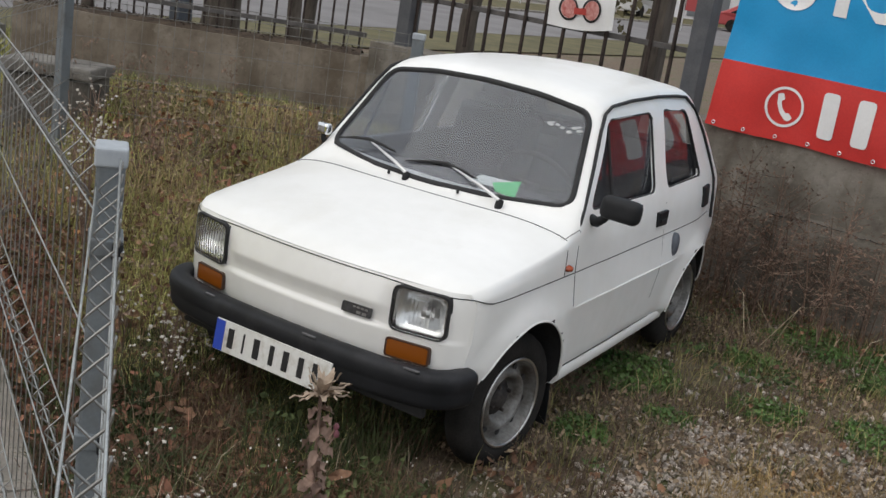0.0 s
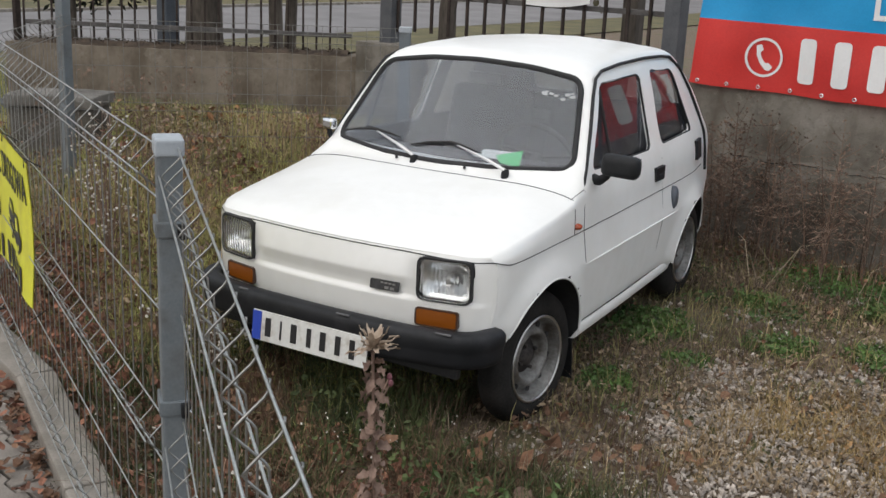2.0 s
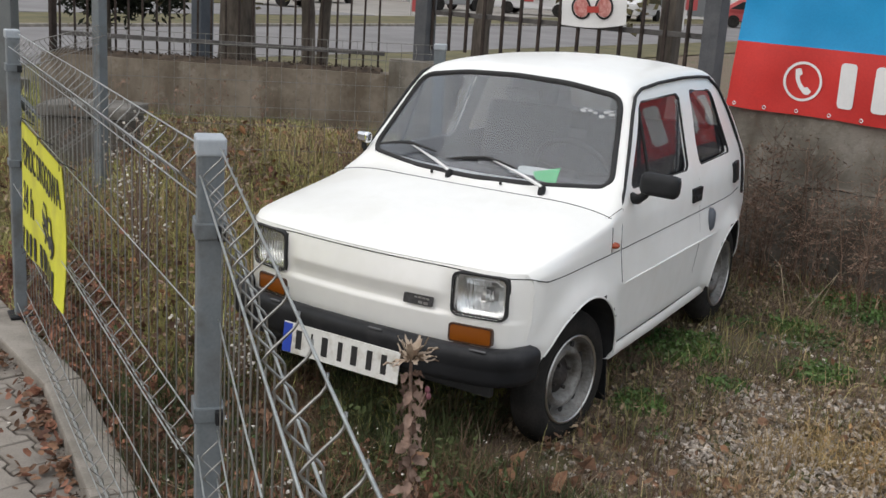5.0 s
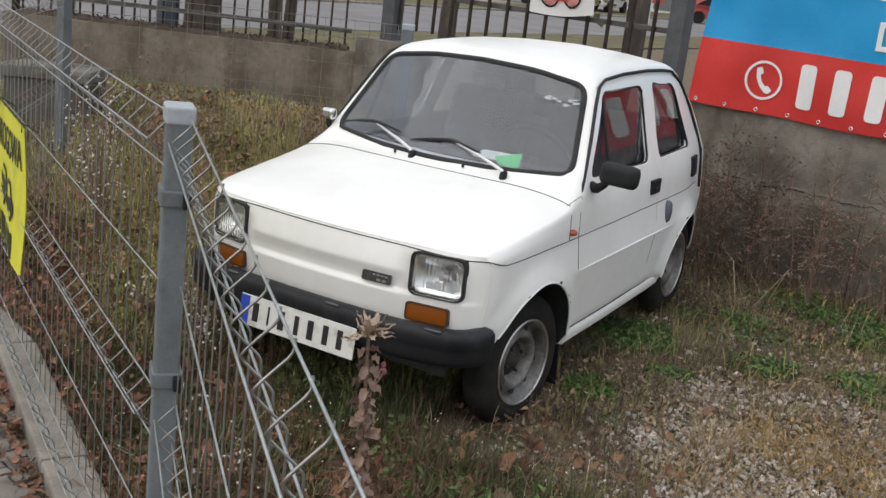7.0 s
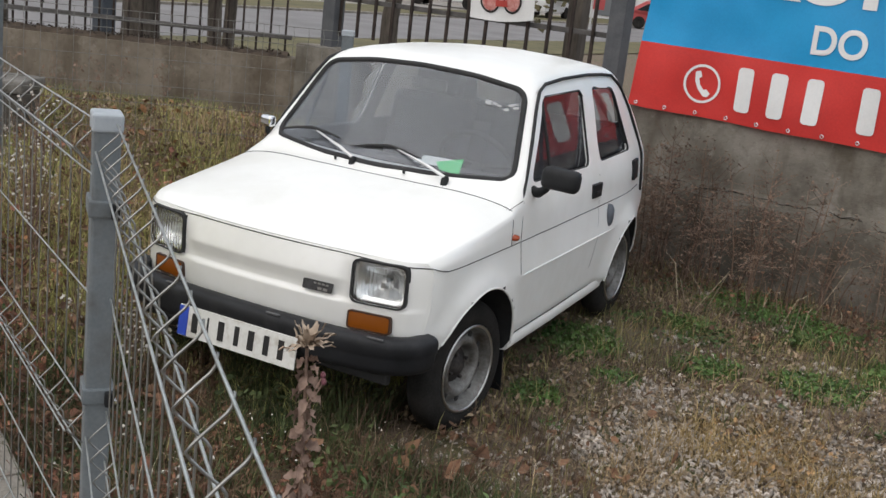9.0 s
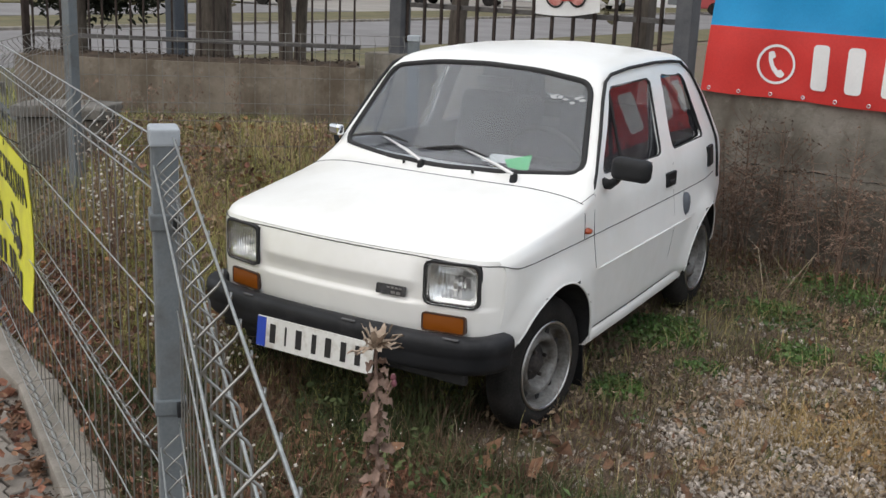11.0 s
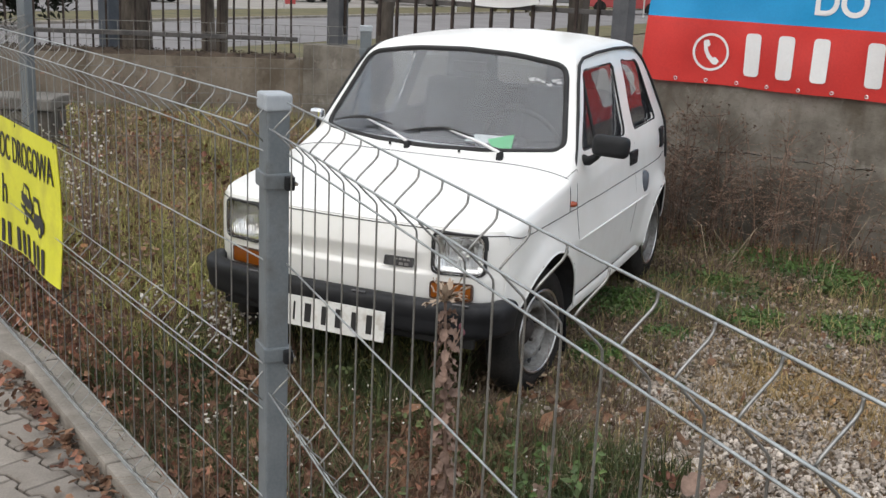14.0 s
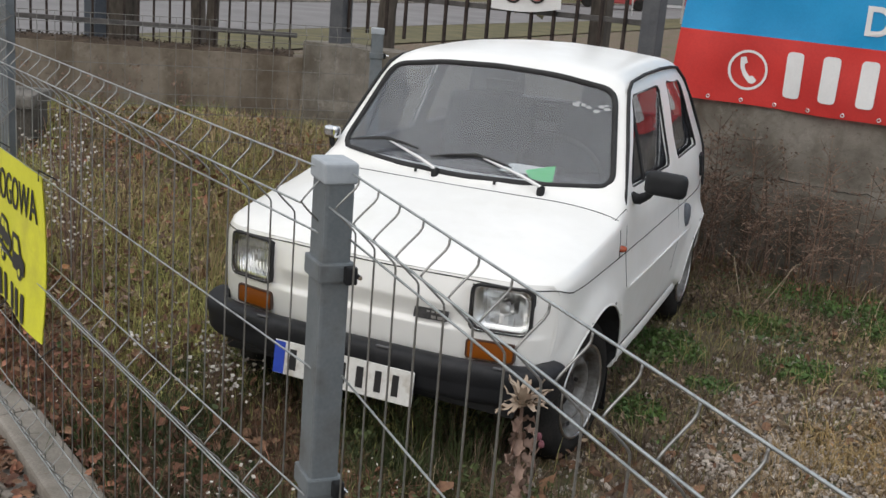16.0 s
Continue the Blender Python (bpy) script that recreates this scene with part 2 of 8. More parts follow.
def tube(bm, pts, r, sides=6, closed=False, squash=None):
    """A tube along points; r is one radius, or one for each point."""
    pts = [Vector(p) for p in pts]
    n = len(pts)
    rs = [r] * n if isinstance(r, (int, float)) else r
    rings, up = [], None
    for i, p in enumerate(pts):
        a = pts[i - 1] if (i or closed) else p
        b = pts[(i + 1) % n] if (i < n - 1 or closed) else p
        d = (b - a).normalized() if (b - a).length > 1e-9 else Vector((0, 0, 1))
        if up is None:
            up = d.orthogonal().normalized()
        up = (up - d * up.dot(d))
        up = up.normalized() if up.length > 1e-6 else d.orthogonal().normalized()
        side = d.cross(up)
        rings.append([bm.verts.new(p + rs[i] * (math.cos(k * math.tau / sides) * up + math.sin(k * math.tau / sides) * side)) for k in range(sides)])
    for i in range(n if closed else n - 1):
        A, B = rings[i], rings[(i + 1) % n]
        off = 0
        if closed and i == n - 1:
            off = min(range(sides), key=lambda o: (A[0].co - B[o].co).length)
        for k in range(sides):
            bm.faces.new((A[k], A[(k + 1) % sides], B[(k + 1 + off) % sides], B[(k + off) % sides]))
    if not closed and sides > 2:
        crisp(bm.faces.new(rings[0][::-1]))
        crisp(bm.faces.new(rings[-1]))
    return bm


def lathe(bm, prof, m=Matrix(), segs=32):
    """Turns (radius, height) pairs round the z axis of m."""
    rings = []
    for r, h in prof:
        rings.append([bm.verts.new(m @ Vector((r * math.cos(k * math.tau / segs), r * math.sin(k * math.tau / segs), h))) for k in range(segs)])
    for A, B in zip(rings, rings[1:]):
        for k in range(segs):
            bm.faces.new((A[k], A[(k + 1) % segs], B[(k + 1) % segs], B[k]))
    crisp(bm.faces.new(rings[0][::-1]))
    crisp(bm.faces.new(rings[-1]))
    return bm


def prism(bm, outline, m, depth):
    """A plate: a flat outline in the xy plane of m, thickened along its z."""
    lo = [bm.verts.new(m @ Vector((x, y, 0))) for x, y in outline]
    hi = [bm.verts.new(m @ Vector((x, y, depth))) for x, y in outline]
    n = len(lo)
    bm.faces.new(lo[::-1])
    bm.faces.new(hi)
    for i in range(n):
        bm.faces.new((lo[i], lo[(i + 1) % n], hi[(i + 1) % n], hi[i]))
    return bm


def round_outline(pts, r=0.03, n=5):
    """A closed outline of straight sides with its corners rounded."""
    out, k = [], len(pts)
    for i in range(k):
        p, a, b = Vector(pts[i]), Vector(pts[i - 1]), Vector(pts[(i + 1) % k])
        ra = min(r, (a - p).length * 0.45, (b - p).length * 0.45)
        s, e = p + (a - p).normalized() * ra, p + (b - p).normalized() * ra
        for j in range(n + 1):
            t = j / n
            out.append(tuple((1 - t) ** 2 * s + 2 * t * (1 - t) * p + t * t * e))
    return out


def smoothstep(t):
    t = min(1.0, max(0.0, t))
    return t * t * (3 - 2 * t)


# fence lines in plan
P1, P2, P3, P4 = Vector((0.745, -1.37, 0)), Vector((-1.785, 0.035, 0)), Vector((-2.9, 1.43, 0)), Vector((-1.438, 2.793, 0))
DIR_B = Vector((0.73, -0.683, 0)).normalized()
DIR_A = (P2 - P1).normalized()
DIR_K = Vector((-0.8659, 0.5002, 0)).normalized()  # first stretch of the kerb
WALL_CORNER = Vector((-2.87, 4.18, 0))
DIR_WL = Vector((-0.867, -0.5, 0))
DIR_WR = Vector((0.985, -0.14, 0)).normalized()


KERB_BEND = Vector((-1.03, -0.345, 0))


def lot_depth(x, y):
    """How far a place lies inside the kerb line."""
    if x > KERB_BEND.x:
        return (x - P1.x) * 0.5 + (y - P1.y) * 0.866
    return (x - KERB_BEND.x) * 0.355 + (y - KERB_BEND.y) * 0.935


def ground_z(x, y):
    d = lot_depth(x, y)
    z = 0.40 * smoothstep((-x - 0.7) / 2.2) * smoothstep(d / 1.9) * smoothstep((x + 6.2) / 1.6)
    z += 0.03 * smoothstep((y - 0.6) / 2.0)
    if x < KERB_BEND.x:
        z += 0.05 * smoothstep(d / 0.05) * smoothstep((KERB_BEND.x - x) / 0.8)
    far = (Vector((x, y, 0)) - WALL_CORNER).dot(Vector((-0.5, 0.866, 0)))
    far2 = (Vector((x, y, 0)) - WALL_CORNER).dot(Vector((0.14, 0.985, 0)))
    z *= 1 - 0.32 * smoothstep((far + 1.1) / 1.1)
    if far > 0 or (far2 > 0 and x > WALL_CORNER.x):
        z *= smoothstep(1 - (max(far, far2) - 0.1) / 2.5)
    if d < 0:
        z -= 0.03 * smoothstep(-d / 0.4)
    return z


# ---- ground ----
def ground_sheet():
    xs = sorted({*np.arange(-9, 6.01, 0.12).round(3), *[-400, -200, -100, -60, -40, -25, -15, -11, 8, 12, 20, 40, 80, 160, 320]})
    ys = sorted({*np.arange(-4, 8.01, 0.12).round(3), *[-60, -30, -15, -8, -6, 10, 12, 15, 20, 30, 50, 80, 140, 300, 600]})
    verts = []
    for y in ys:
        for x in xs:
            near = -9 <= x <= 6 and -4 <= y <= 8
            dz = 0.018 * noise.noise((x * 1.7, y * 1.7, 0)) + 0.010 * noise.noise((x * 6, y * 6, 3)) if near else 0
            d = lot_depth(x, y)
            z = ground_z(x, y) if near else -0.03
            if near and d < -0.1:
                dz *= 0.1
            verts.append((x, y, z + dz - 0.01))
    w = len(xs)
    faces = [(j * w + i, j * w + i + 1, (j + 1) * w + i + 1, (j + 1) * w + i) for j in range(len(ys) - 1) for i in range(w - 1)]
    return raw("ground", verts, faces, GROUND, smooth=True)


def make_ground():
    m, n, l, b = shader("soil_with_leaf_litter", 0.97)
    co = n.new("ShaderNodeTexCoord")

    def ns(scale, detail=5, rough=0.6):
        t = n.new("ShaderNodeTexNoise")
        t.inputs["Scale"].default_value, t.inputs["Detail"].default_value, t.inputs["Roughness"].default_value = scale, detail, rough
        l.new(co.outputs["Object"], t.inputs["Vector"])
        return t.outputs["Fac"]

    def rng(v, lo, hi):
        r = n.new("ShaderNodeMapRange")
        r.inputs["From Min"].default_value, r.inputs["From Max"].default_value = lo, hi
        l.new(v, r.inputs["Value"])
        return r.outputs["Result"]

    def mixc(f, a, c):
        x = n.new("ShaderNodeMix")
        x.data_type = "RGBA"
        l.new(f, x.inputs["Factor"])
        for k, v in (("A", a), ("B", c)):
            if isinstance(v, tuple):
                x.inputs[k].default_value = (*v, 1)
            else:
                l.new(v, x.inputs[k])
        return x.outputs["Result"]
    soil = mixc(rng(ns(26), 0.35, 0.65), (0.060, 0.043, 0.030), (0.165, 0.118, 0.078))
    soil = mixc(rng(ns(90, 2), 0.45, 0.7), soil, (0.165, 0.13, 0.09))
    soil = mixc(rng(ns(1.6), 0.52, 0.68), soil, (0.085, 0.095, 0.032))
    soil = mixc(rng(ns(9), 0.6, 0.72), soil, (0.20, 0.095, 0.045))
    l.new(soil, b.inputs["Base Color"])
    bp = n.new("ShaderNodeBump")
    bp.inputs["Strength"].default_value, bp.inputs["Distance"].default_value = 0.8, 0.02
    l.new(ns(40, 6), bp.inputs["Height"])
    l.new(bp.outputs[0], b.inputs["Normal"])
    return m


GROUND = make_ground()
tagged(ground_sheet(), "brown soil with leaf litter and worn grass, sloping up to a wall", "ground", kind="structure")


# ---- walls ----
def wall_run(name, start, along, length, thick, z0, z1, label, lumps=0.006, side=1, ledge=-9, mat=CONCRETE):
    """A weathered concrete wall: a fine grid on all faces, with an uneven top and face."""
    nrm = Vector((-along.y, along.x, 0)) * side
    bm = bmesh.new()
    nx, nz = max(2, int(length / 0.08)), max(2, int((z1 - z0) / 0.08))
    ring = [(0, z0 + (z1 - z0) * k / nz) for k in range(nz + 1)] + [(thick * k / 3, z1) for k in (1, 2)] + [(thick, z1 - (z1 - z0) * k / nz) for k in range(nz + 1)]
    rows = []
    for i in range(nx + 1):
        row = []
        for t, z in ring:
            p = start + along * (length * i / nx) + nrm * t
            j = lumps * (noise.noise((p.x * 3, p.y * 3, z * 3)) + 0.6 * noise.noise((p.x * 11, p.y * 11, z * 11)))
            q = p + nrm * ((j - (0.016 if z < ledge else 0)) if t < thick / 2 else -j)
            zz = z + (1.6 * j if z > z1 - 0.01 else 0)
            row.append(bm.verts.new((q.x, q.y, zz)))
        rows.append(row)
    for A, B in zip(rows, rows[1:]):
        for k in range(len(ring) - 1):
            bm.faces.new((A[k], B[k], B[k + 1], A[k + 1]))
    bm.faces.new(rows[0])
    bm.faces.new(rows[-1][::-1])
    bmesh.ops.recalc_face_normals(bm, faces=bm.faces)
    return single(name, bm, mat, label, "wall", kind="structure")


wall_run("wall_west", WALL_CORNER - DIR_WL * 0.10, DIR_WL, 2.84, 0.28, -0.1, 0.875, "low weathered grey-brown concrete wall under a bar fence", side=-1, mat=BROWNWALL)
wall_run("wall_north", WALL_CORNER + DIR_WR * 0.07, DIR_WR, 8.93, 0.28, -0.2, 1.01, "stained grey concrete retaining wall with a banner on it", lumps=0.009, side=1, ledge=0.57)
# long cracks in the wall's face
CRACK = plain("dark_crack", (0.016, 0.014, 0.012), 0.95)
wall_n = bpy.data.objects["wall_north"]
rc = random.Random(12)
for u0, u1, z0 in ((3.3, 4.5, .585), (4.6, 5.7, .545), (5.8, 7.2, .57), (1.2, 2.6, .60)):
    k = int((u1 - u0) / .06)
    bm = tube(bmesh.new(), [WALL_CORNER + DIR_WR * (u0 + (u1 - u0) * i / k) + Vector((DIR_WR.y, -DIR_WR.x, 0)) * .010 + Vector((0, 0, z0 + rc.uniform(-.014, .014))) for i in range(k + 1)], [rc.uniform(.0005, .0042) for i in range(k + 1)], 5)
    part("crack", bm, CRACK, wall_n)
for u0, z0, z1 in ((6.3, .58, .97),):
    bm = tube(bmesh.new(), [WALL_CORNER + DIR_WR * (u0 + rc.uniform(-.03, .03)) + Vector((DIR_WR.y, -DIR_WR.x, 0)) * .004 + Vector((0, 0, z0 + (z1 - z0) * i / 7)) for i in range(8)], [rc.uniform(.0015, .0045) for i in range(8)], 5)
    part("crack", bm, CRACK, wall_n)


# ---- the small white car ----
car = thing("car", "small white vintage hatchback parked on rough grass, front wheel turned", "car")

# half sections of the shell: y, then (x, z) from the floor's middle round the side to the roof's middle
SHELL = (
    (0.150, (0, 0.42), (0.475, 0.42), (0.604, 0.42), (0.62, 0.46), (0.632, 0.54), (0.632, 0.665), (0.625, 0.69), (0.589, 0.704), (0.434, 0.708), (0.227, 0.709), (0, 0.709)),
    (0.185, (0, 0.4), (0.486, 0.4), (0.615, 0.4), (0.632, 0.45), (0.646, 0.54), (0.649, 0.668), (0.645, 0.699), (0.617, 0.723), (0.444, 0.731), (0.227, 0.734), (0, 0.735)),
    (0.300, (0, 0.36), (0.496, 0.36), (0.625, 0.37), (0.646, 0.43), (0.661, 0.54), (0.661, 0.672), (0.656, 0.711), (0.630, 0.740), (0.455, 0.757), (0.227, 0.763), (0, 0.765)),
    (0.500, (0, 0.3), (0.496, 0.3), (0.63, 0.31), (0.656, 0.39), (0.674, 0.54), (0.666, 0.678), (0.661, 0.724), (0.640, 0.758), (0.465, 0.787), (0.227, 0.796), (0, 0.799)),
    (0.700, (0, 0.26), (0.496, 0.26), (0.632, 0.27), (0.661, 0.36), (0.68, 0.545), (0.669, 0.684), (0.665, 0.740), (0.648, 0.780), (0.475, 0.818), (0.227, 0.829), (0, 0.833)),
    (0.860, (0, 0.22), (0.496, 0.22), (0.635, 0.24), (0.666, 0.29), (0.684, 0.548), (0.671, 0.69), (0.667, 0.756), (0.652, 0.804), (0.486, 0.846), (0.227, 0.86), (0, 0.864)),
    (0.905, (0, 0.22), (0.496, 0.22), (0.635, 0.24), (0.666, 0.29), (0.684, 0.55), (0.671, 0.692), (0.666, 0.756), (0.645, 0.822), (0.517, 0.853), (0.248, 0.882), (0, 0.905)),
    (0.960, (0, 0.22), (0.496, 0.22), (0.635, 0.24), (0.667, 0.292), (0.685, 0.551), (0.672, 0.694), (0.666, 0.766), (0.647, 0.838), (0.577, 0.868), (0.283, 0.938), (0, 0.962)),
    (1.034, (0, 0.219), (0.496, 0.219), (0.635, 0.244), (0.667, 0.294), (0.685, 0.552), (0.672, 0.695), (0.666, 0.775), (0.645, 0.86), (0.601, 0.915), (0.311, 1.01), (0, 1.034)),
    (1.136, (0, 0.222), (0.496, 0.222), (0.635, 0.247), (0.668, 0.295), (0.686, 0.553), (0.672, 0.696), (0.665, 0.784), (0.633, 0.9), (0.57, 1.035), (0.316, 1.105), (0, 1.128)),
    (1.226, (0, 0.223), (0.496, 0.223), (0.635, 0.245), (0.668, 0.295), (0.686, 0.554), (0.674, 0.697), (0.664, 0.791), (0.622, 0.935), (0.54, 1.145), (0.305, 1.192), (0, 1.212)),
    (1.296, (0, 0.223), (0.496, 0.223), (0.635, 0.248), (0.668, 0.295), (0.687, 0.554), (0.674, 0.697), (0.663, 0.797), (0.616, 0.955), (0.514, 1.222), (0.294, 1.264), (0, 1.279)),
    (1.373, (0, 0.221), (0.496, 0.221), (0.636, 0.251), (0.669, 0.295), (0.687, 0.554), (0.674, 0.697), (0.662, 0.801), (0.61, 0.965), (0.503, 1.252), (0.294, 1.298), (0, 1.309)),
    (1.678, (0, 0.224), (0.496, 0.224), (0.637, 0.254), (0.669, 0.3), (0.688, 0.56), (0.674, 0.699), (0.661, 0.812), (0.612, 0.967), (0.496, 1.268), (0.305, 1.318), (0, 1.332)),
    (2.017, (0, 0.237), (0.496, 0.237), (0.638, 0.257), (0.669, 0.307), (0.689, 0.567), (0.674, 0.702), (0.66, 0.82), (0.611, 0.968), (0.492, 1.274), (0.305, 1.322), (0, 1.338)),
    (2.360, (0, 0.249), (0.491, 0.249), (0.631, 0.269), (0.662, 0.319), (0.683, 0.569), (0.667, 0.706), (0.654, 0.826), (0.605, 0.966), (0.482, 1.262), (0.302, 1.306), (0, 1.322)),
    (2.520, (0, 0.256), (0.477, 0.256), (0.613, 0.276), (0.644, 0.326), (0.664, 0.571), (0.648, 0.709), (0.637, 0.829), (0.591, 0.962), (0.473, 1.235), (0.293, 1.276), (0, 1.29)),
    (2.735, (0, 0.272), (0.457, 0.272), (0.583, 0.292), (0.614, 0.342), (0.632, 0.572), (0.617, 0.714), (0.606, 0.834), (0.576, 0.94), (0.498, 1.075), (0.281, 1.125), (0, 1.14)),
    (2.895, (0, 0.287), (0.439, 0.287), (0.549, 0.307), (0.578, 0.357), (0.596, 0.572), (0.586, 0.72), (0.574, 0.82), (0.553, 0.88), (0.486, 0.93), (0.263, 0.955), (0, 0.965)),
    (3.025, (0, 0.304), (0.406, 0.304), (0.512, 0.324), (0.54, 0.374), (0.559, 0.574), (0.548, 0.705), (0.54, 0.784), (0.518, 0.826), (0.444, 0.848), (0.249, 0.858), (0, 0.862)),
    (3.124, (0, 0.351), (0.36, 0.351), (0.464, 0.361), (0.491, 0.401), (0.512, 0.551), (0.501, 0.651), (0.493, 0.703), (0.471, 0.744), (0.395, 0.765), (0.223, 0.774), (0, 0.777)),
)


def spline(ts, vs, t):
    """Cubic through values at uneven places, held flat-ended."""
    out = []
    n = len(ts)
    m = [0.0] * n
    for i in range(n):
        a, b = max(0, i - 1), min(n - 1, i + 1)
        m[i] = (vs[b] - vs[a]) / (ts[b] - ts[a])
    for q in t:
        i = max(0, min(n - 2, int(np.searchsorted(ts, q) - 1)))
        h = ts[i + 1] - ts[i]
        s = (q - ts[i]) / h
        out.append((2 * s ** 3 - 3 * s ** 2 + 1) * vs[i] + (s ** 3 - 2 * s ** 2 + s) * h * m[i] + (-2 * s ** 3 + 3 * s ** 2) * vs[i + 1] + (s ** 3 - s ** 2) * h * m[i + 1])
    return out


YS = [s[0] for s in SHELL]
YEND = YS[-1]


def section(y):
    pts = [(spline(YS, [s[k + 1][0] for s in SHELL], [y])[0], spline(YS, [s[k + 1][1] for s in SHELL], [y])[0]) for k in range(11)]
    pts[4] = (pts[4][0] + 0.008 * smoothstep((y - 0.75) / 0.2) * smoothstep((2.6 - y) / 0.4), pts[4][1])
    low = pts[:6]
    high = pts[5:]
    out = []
    for i in range(5):
        for j in range(7):
            t = j / 7
            out.append((low[i][0] + (low[i + 1][0] - low[i][0]) * t, low[i][1] + (low[i + 1][1] - low[i][1]) * t))
    k = [0.0]
    for a, b in zip(high, high[1:]):
        k.append(k[-1] + max(1e-4, math.hypot(b[0] - a[0], b[1] - a[1])))
    qs = [k[i] + (k[i + 1] - k[i]) * j / 7 for i in range(5) for j in range(7)] + [k[-1]]
    out += list(zip(spline(k, [p[0] for p in high], qs), spline(k, [p[1] for p in high], qs)))
    return out


def bend(x, y):
    """The nose and tail are bowed in plan."""
    corner = max(0.0, (abs(x) - 0.50) / 0.13) ** 2
    return 0.065 * (x / 0.62) ** 2 * smoothstep((0.95 - y) / 0.8) + (0.018 + 0.016 * (x / 0.62) ** 4 + 0.026 * corner) * smoothstep((0.6 - y) / 0.45)


def flare(y, z):
    """The wings swell outwards towards the wheel openings."""
    out = 0.0
    for cy, cz, r in ((.630, .258, .303), (2.415, .275, .296)):
        d = math.hypot(y - cy, z - cz) - r
        if d > -0.06:
            out = max(out, 0.024 * math.exp(-(max(0, d) / 0.055) ** 2))
    return out * smoothstep((0.70 - z) / 0.1)


def shell_bm(shrink=0.0, y0=0.15, y1=None, shift=0.0, floor=0.0):
    y1 = y1 or YEND
    ys = sorted({*np.linspace(y0, y1, 84).round(4), *np.linspace(max(y0, .86), 1.34, 16).round(4)})
    bm = bmesh.new()
    rings = []
    for y in ys:
        half = section(min(YEND, max(0.15, y)))
        row = []
        full = [(x, z) for x, z in half] + [(-x, z) for x, z in half[-2:0:-1]]
        for x, z in full:
            px = x * (1 - shrink / 0.62)
            pz = max(z - shrink * (z - 0.6) / 0.6 * 1.3, floor) if shrink else z
            if not shrink:
                px += math.copysign(flare(y + bend(x, y), pz), x) if abs(x) > 0.5 else 0
            row.append(bm.verts.new((px, y + bend(x, y) + (0.022 if shift and y < 1.35 else 0), pz)))
        rings.append(row)
    n = len(rings[0])
    for A, B in zip(rings, rings[1:]):
        for k in range(n):
            bm.faces.new((A[k], B[k], B[(k + 1) % n], A[(k + 1) % n]))
    bm.faces.new(rings[0])
    bm.faces.new(rings[-1][::-1])
    bmesh.ops.recalc_face_normals(bm, faces=bm.faces)
    return bm


def temp(bm):
    me = bpy.data.meshes.new("cutter")
    bm.to_mesh(me)
    bm.free()
    return new("cutter", me)


def carve(bm, cutters):
    """The solid bm less each of the cutters, as a new bmesh."""
    ob = temp(bm)
    cuts = [temp(c) for c in cutters]
    for c in cuts:
        md = ob.modifiers.new("cut", "BOOLEAN")
        md.operation, md.solver, md.object = "DIFFERENCE", "EXACT", c
    dg = bpy.context.evaluated_depsgraph_get()
    dg.update()
    me = bpy.data.meshes.new_from_object(ob.evaluated_get(dg))
    out = bmesh.new()
    out.from_mesh(me)
    for o in (ob, *cuts):
        bpy.data.objects.remove(o)
    return out


# glazing outlines
WS = [(-.578, .896), (-.30, .880), (0, .874), (.30, .880), (.578, .896), (.484, 1.224), (.25, 1.258), (0, 1.268), (-.25, 1.258), (-.484, 1.224)]
DOOR_WIN = [(1.085, .893), (1.788, .888), (1.830, 1.217), (1.330, 1.208)]
REAR_WIN = [(1.925, .892), (2.430, .905), (2.306, 1.206), (1.962, 1.222)]
BACK_WIN = [(-.46, .98), (.46, .98), (.38, 1.20), (-.38, 1.20)]
FRONT_HUB, REAR_HUB = Vector((.578, .656, .230)), Vector((.585, 2.425, .285))
FRONT_ARCH, REAR_ARCH = Vector((0, .630, .258)), Vector((0, 2.415, .275))


def cyl(bm, c, r, x0, x1, segs=40):
    return lathe(bm, [(r, x0), (r, x1)], Matrix.Translation((0, c.y, c.z)) @ Euler((0, radians(90), 0)).to_matrix().to_4x4(), segs)


def ws_point(x, z, push=0.0):
    """A place on the windscreen's bowed surface."""
    lo, hi = 0.892 + 0.115 * (x / 0.58) ** 2, 1.262 + 0.012 * (x / 0.48) ** 2
    zl, zh = 0.880 - 0.004 * (x / .58) ** 2, 1.272 - 0.048 * (x / 0.48) ** 2
    t = (z - zl) / (zh - zl)
    return Vector((x, lo + (hi - lo) * t - push * 0.8, z + push * 0.55))


def side_x(z):
    return 0.640 - 0.32 * (z - 0.87)


body = shell_bm()
cut = [shell_bm(0.016, 1.0, 2.88, 1, 0.36)]
for s in (1, -1):
    side = Matrix(((0, 0, 1, 0), (1, 0, 0, 0), (0, 1, 0, 0), (0, 0, 0, 1)))
    for o in (DOOR_WIN, REAR_WIN):
        cut.append(prism(bmesh.new(), round_outline(o, 0.045), Matrix.Translation((0.36 if s > 0 else -0.8, 0, 0)) @ side, 0.44))
    for c, r in ((FRONT_ARCH, .303), (REAR_ARCH, .296)):
        cut.append(cyl(bmesh.new(), c, r, 0.42 * s if s > 0 else -0.8, 0.8 if s > 0 else -0.42))
fr = Matrix(((1, 0, 0, 0), (0, 0, 1, 0), (0, 1, 0, 0), (0, 0, 0, 1)))
cut.append(prism(bmesh.new(), round_outline(WS, 0.05), Matrix.Translation((0, 0.8, 0)) @ fr, 0.52))
cut.append(prism(bmesh.new(), round_outline(BACK_WIN, 0.05), Matrix.Translation((0, 2.45, 0)) @ fr, 0.6))
for c in cut:
    bmesh.ops.recalc_face_normals(c, faces=c.faces)
body = carve(body, cut)


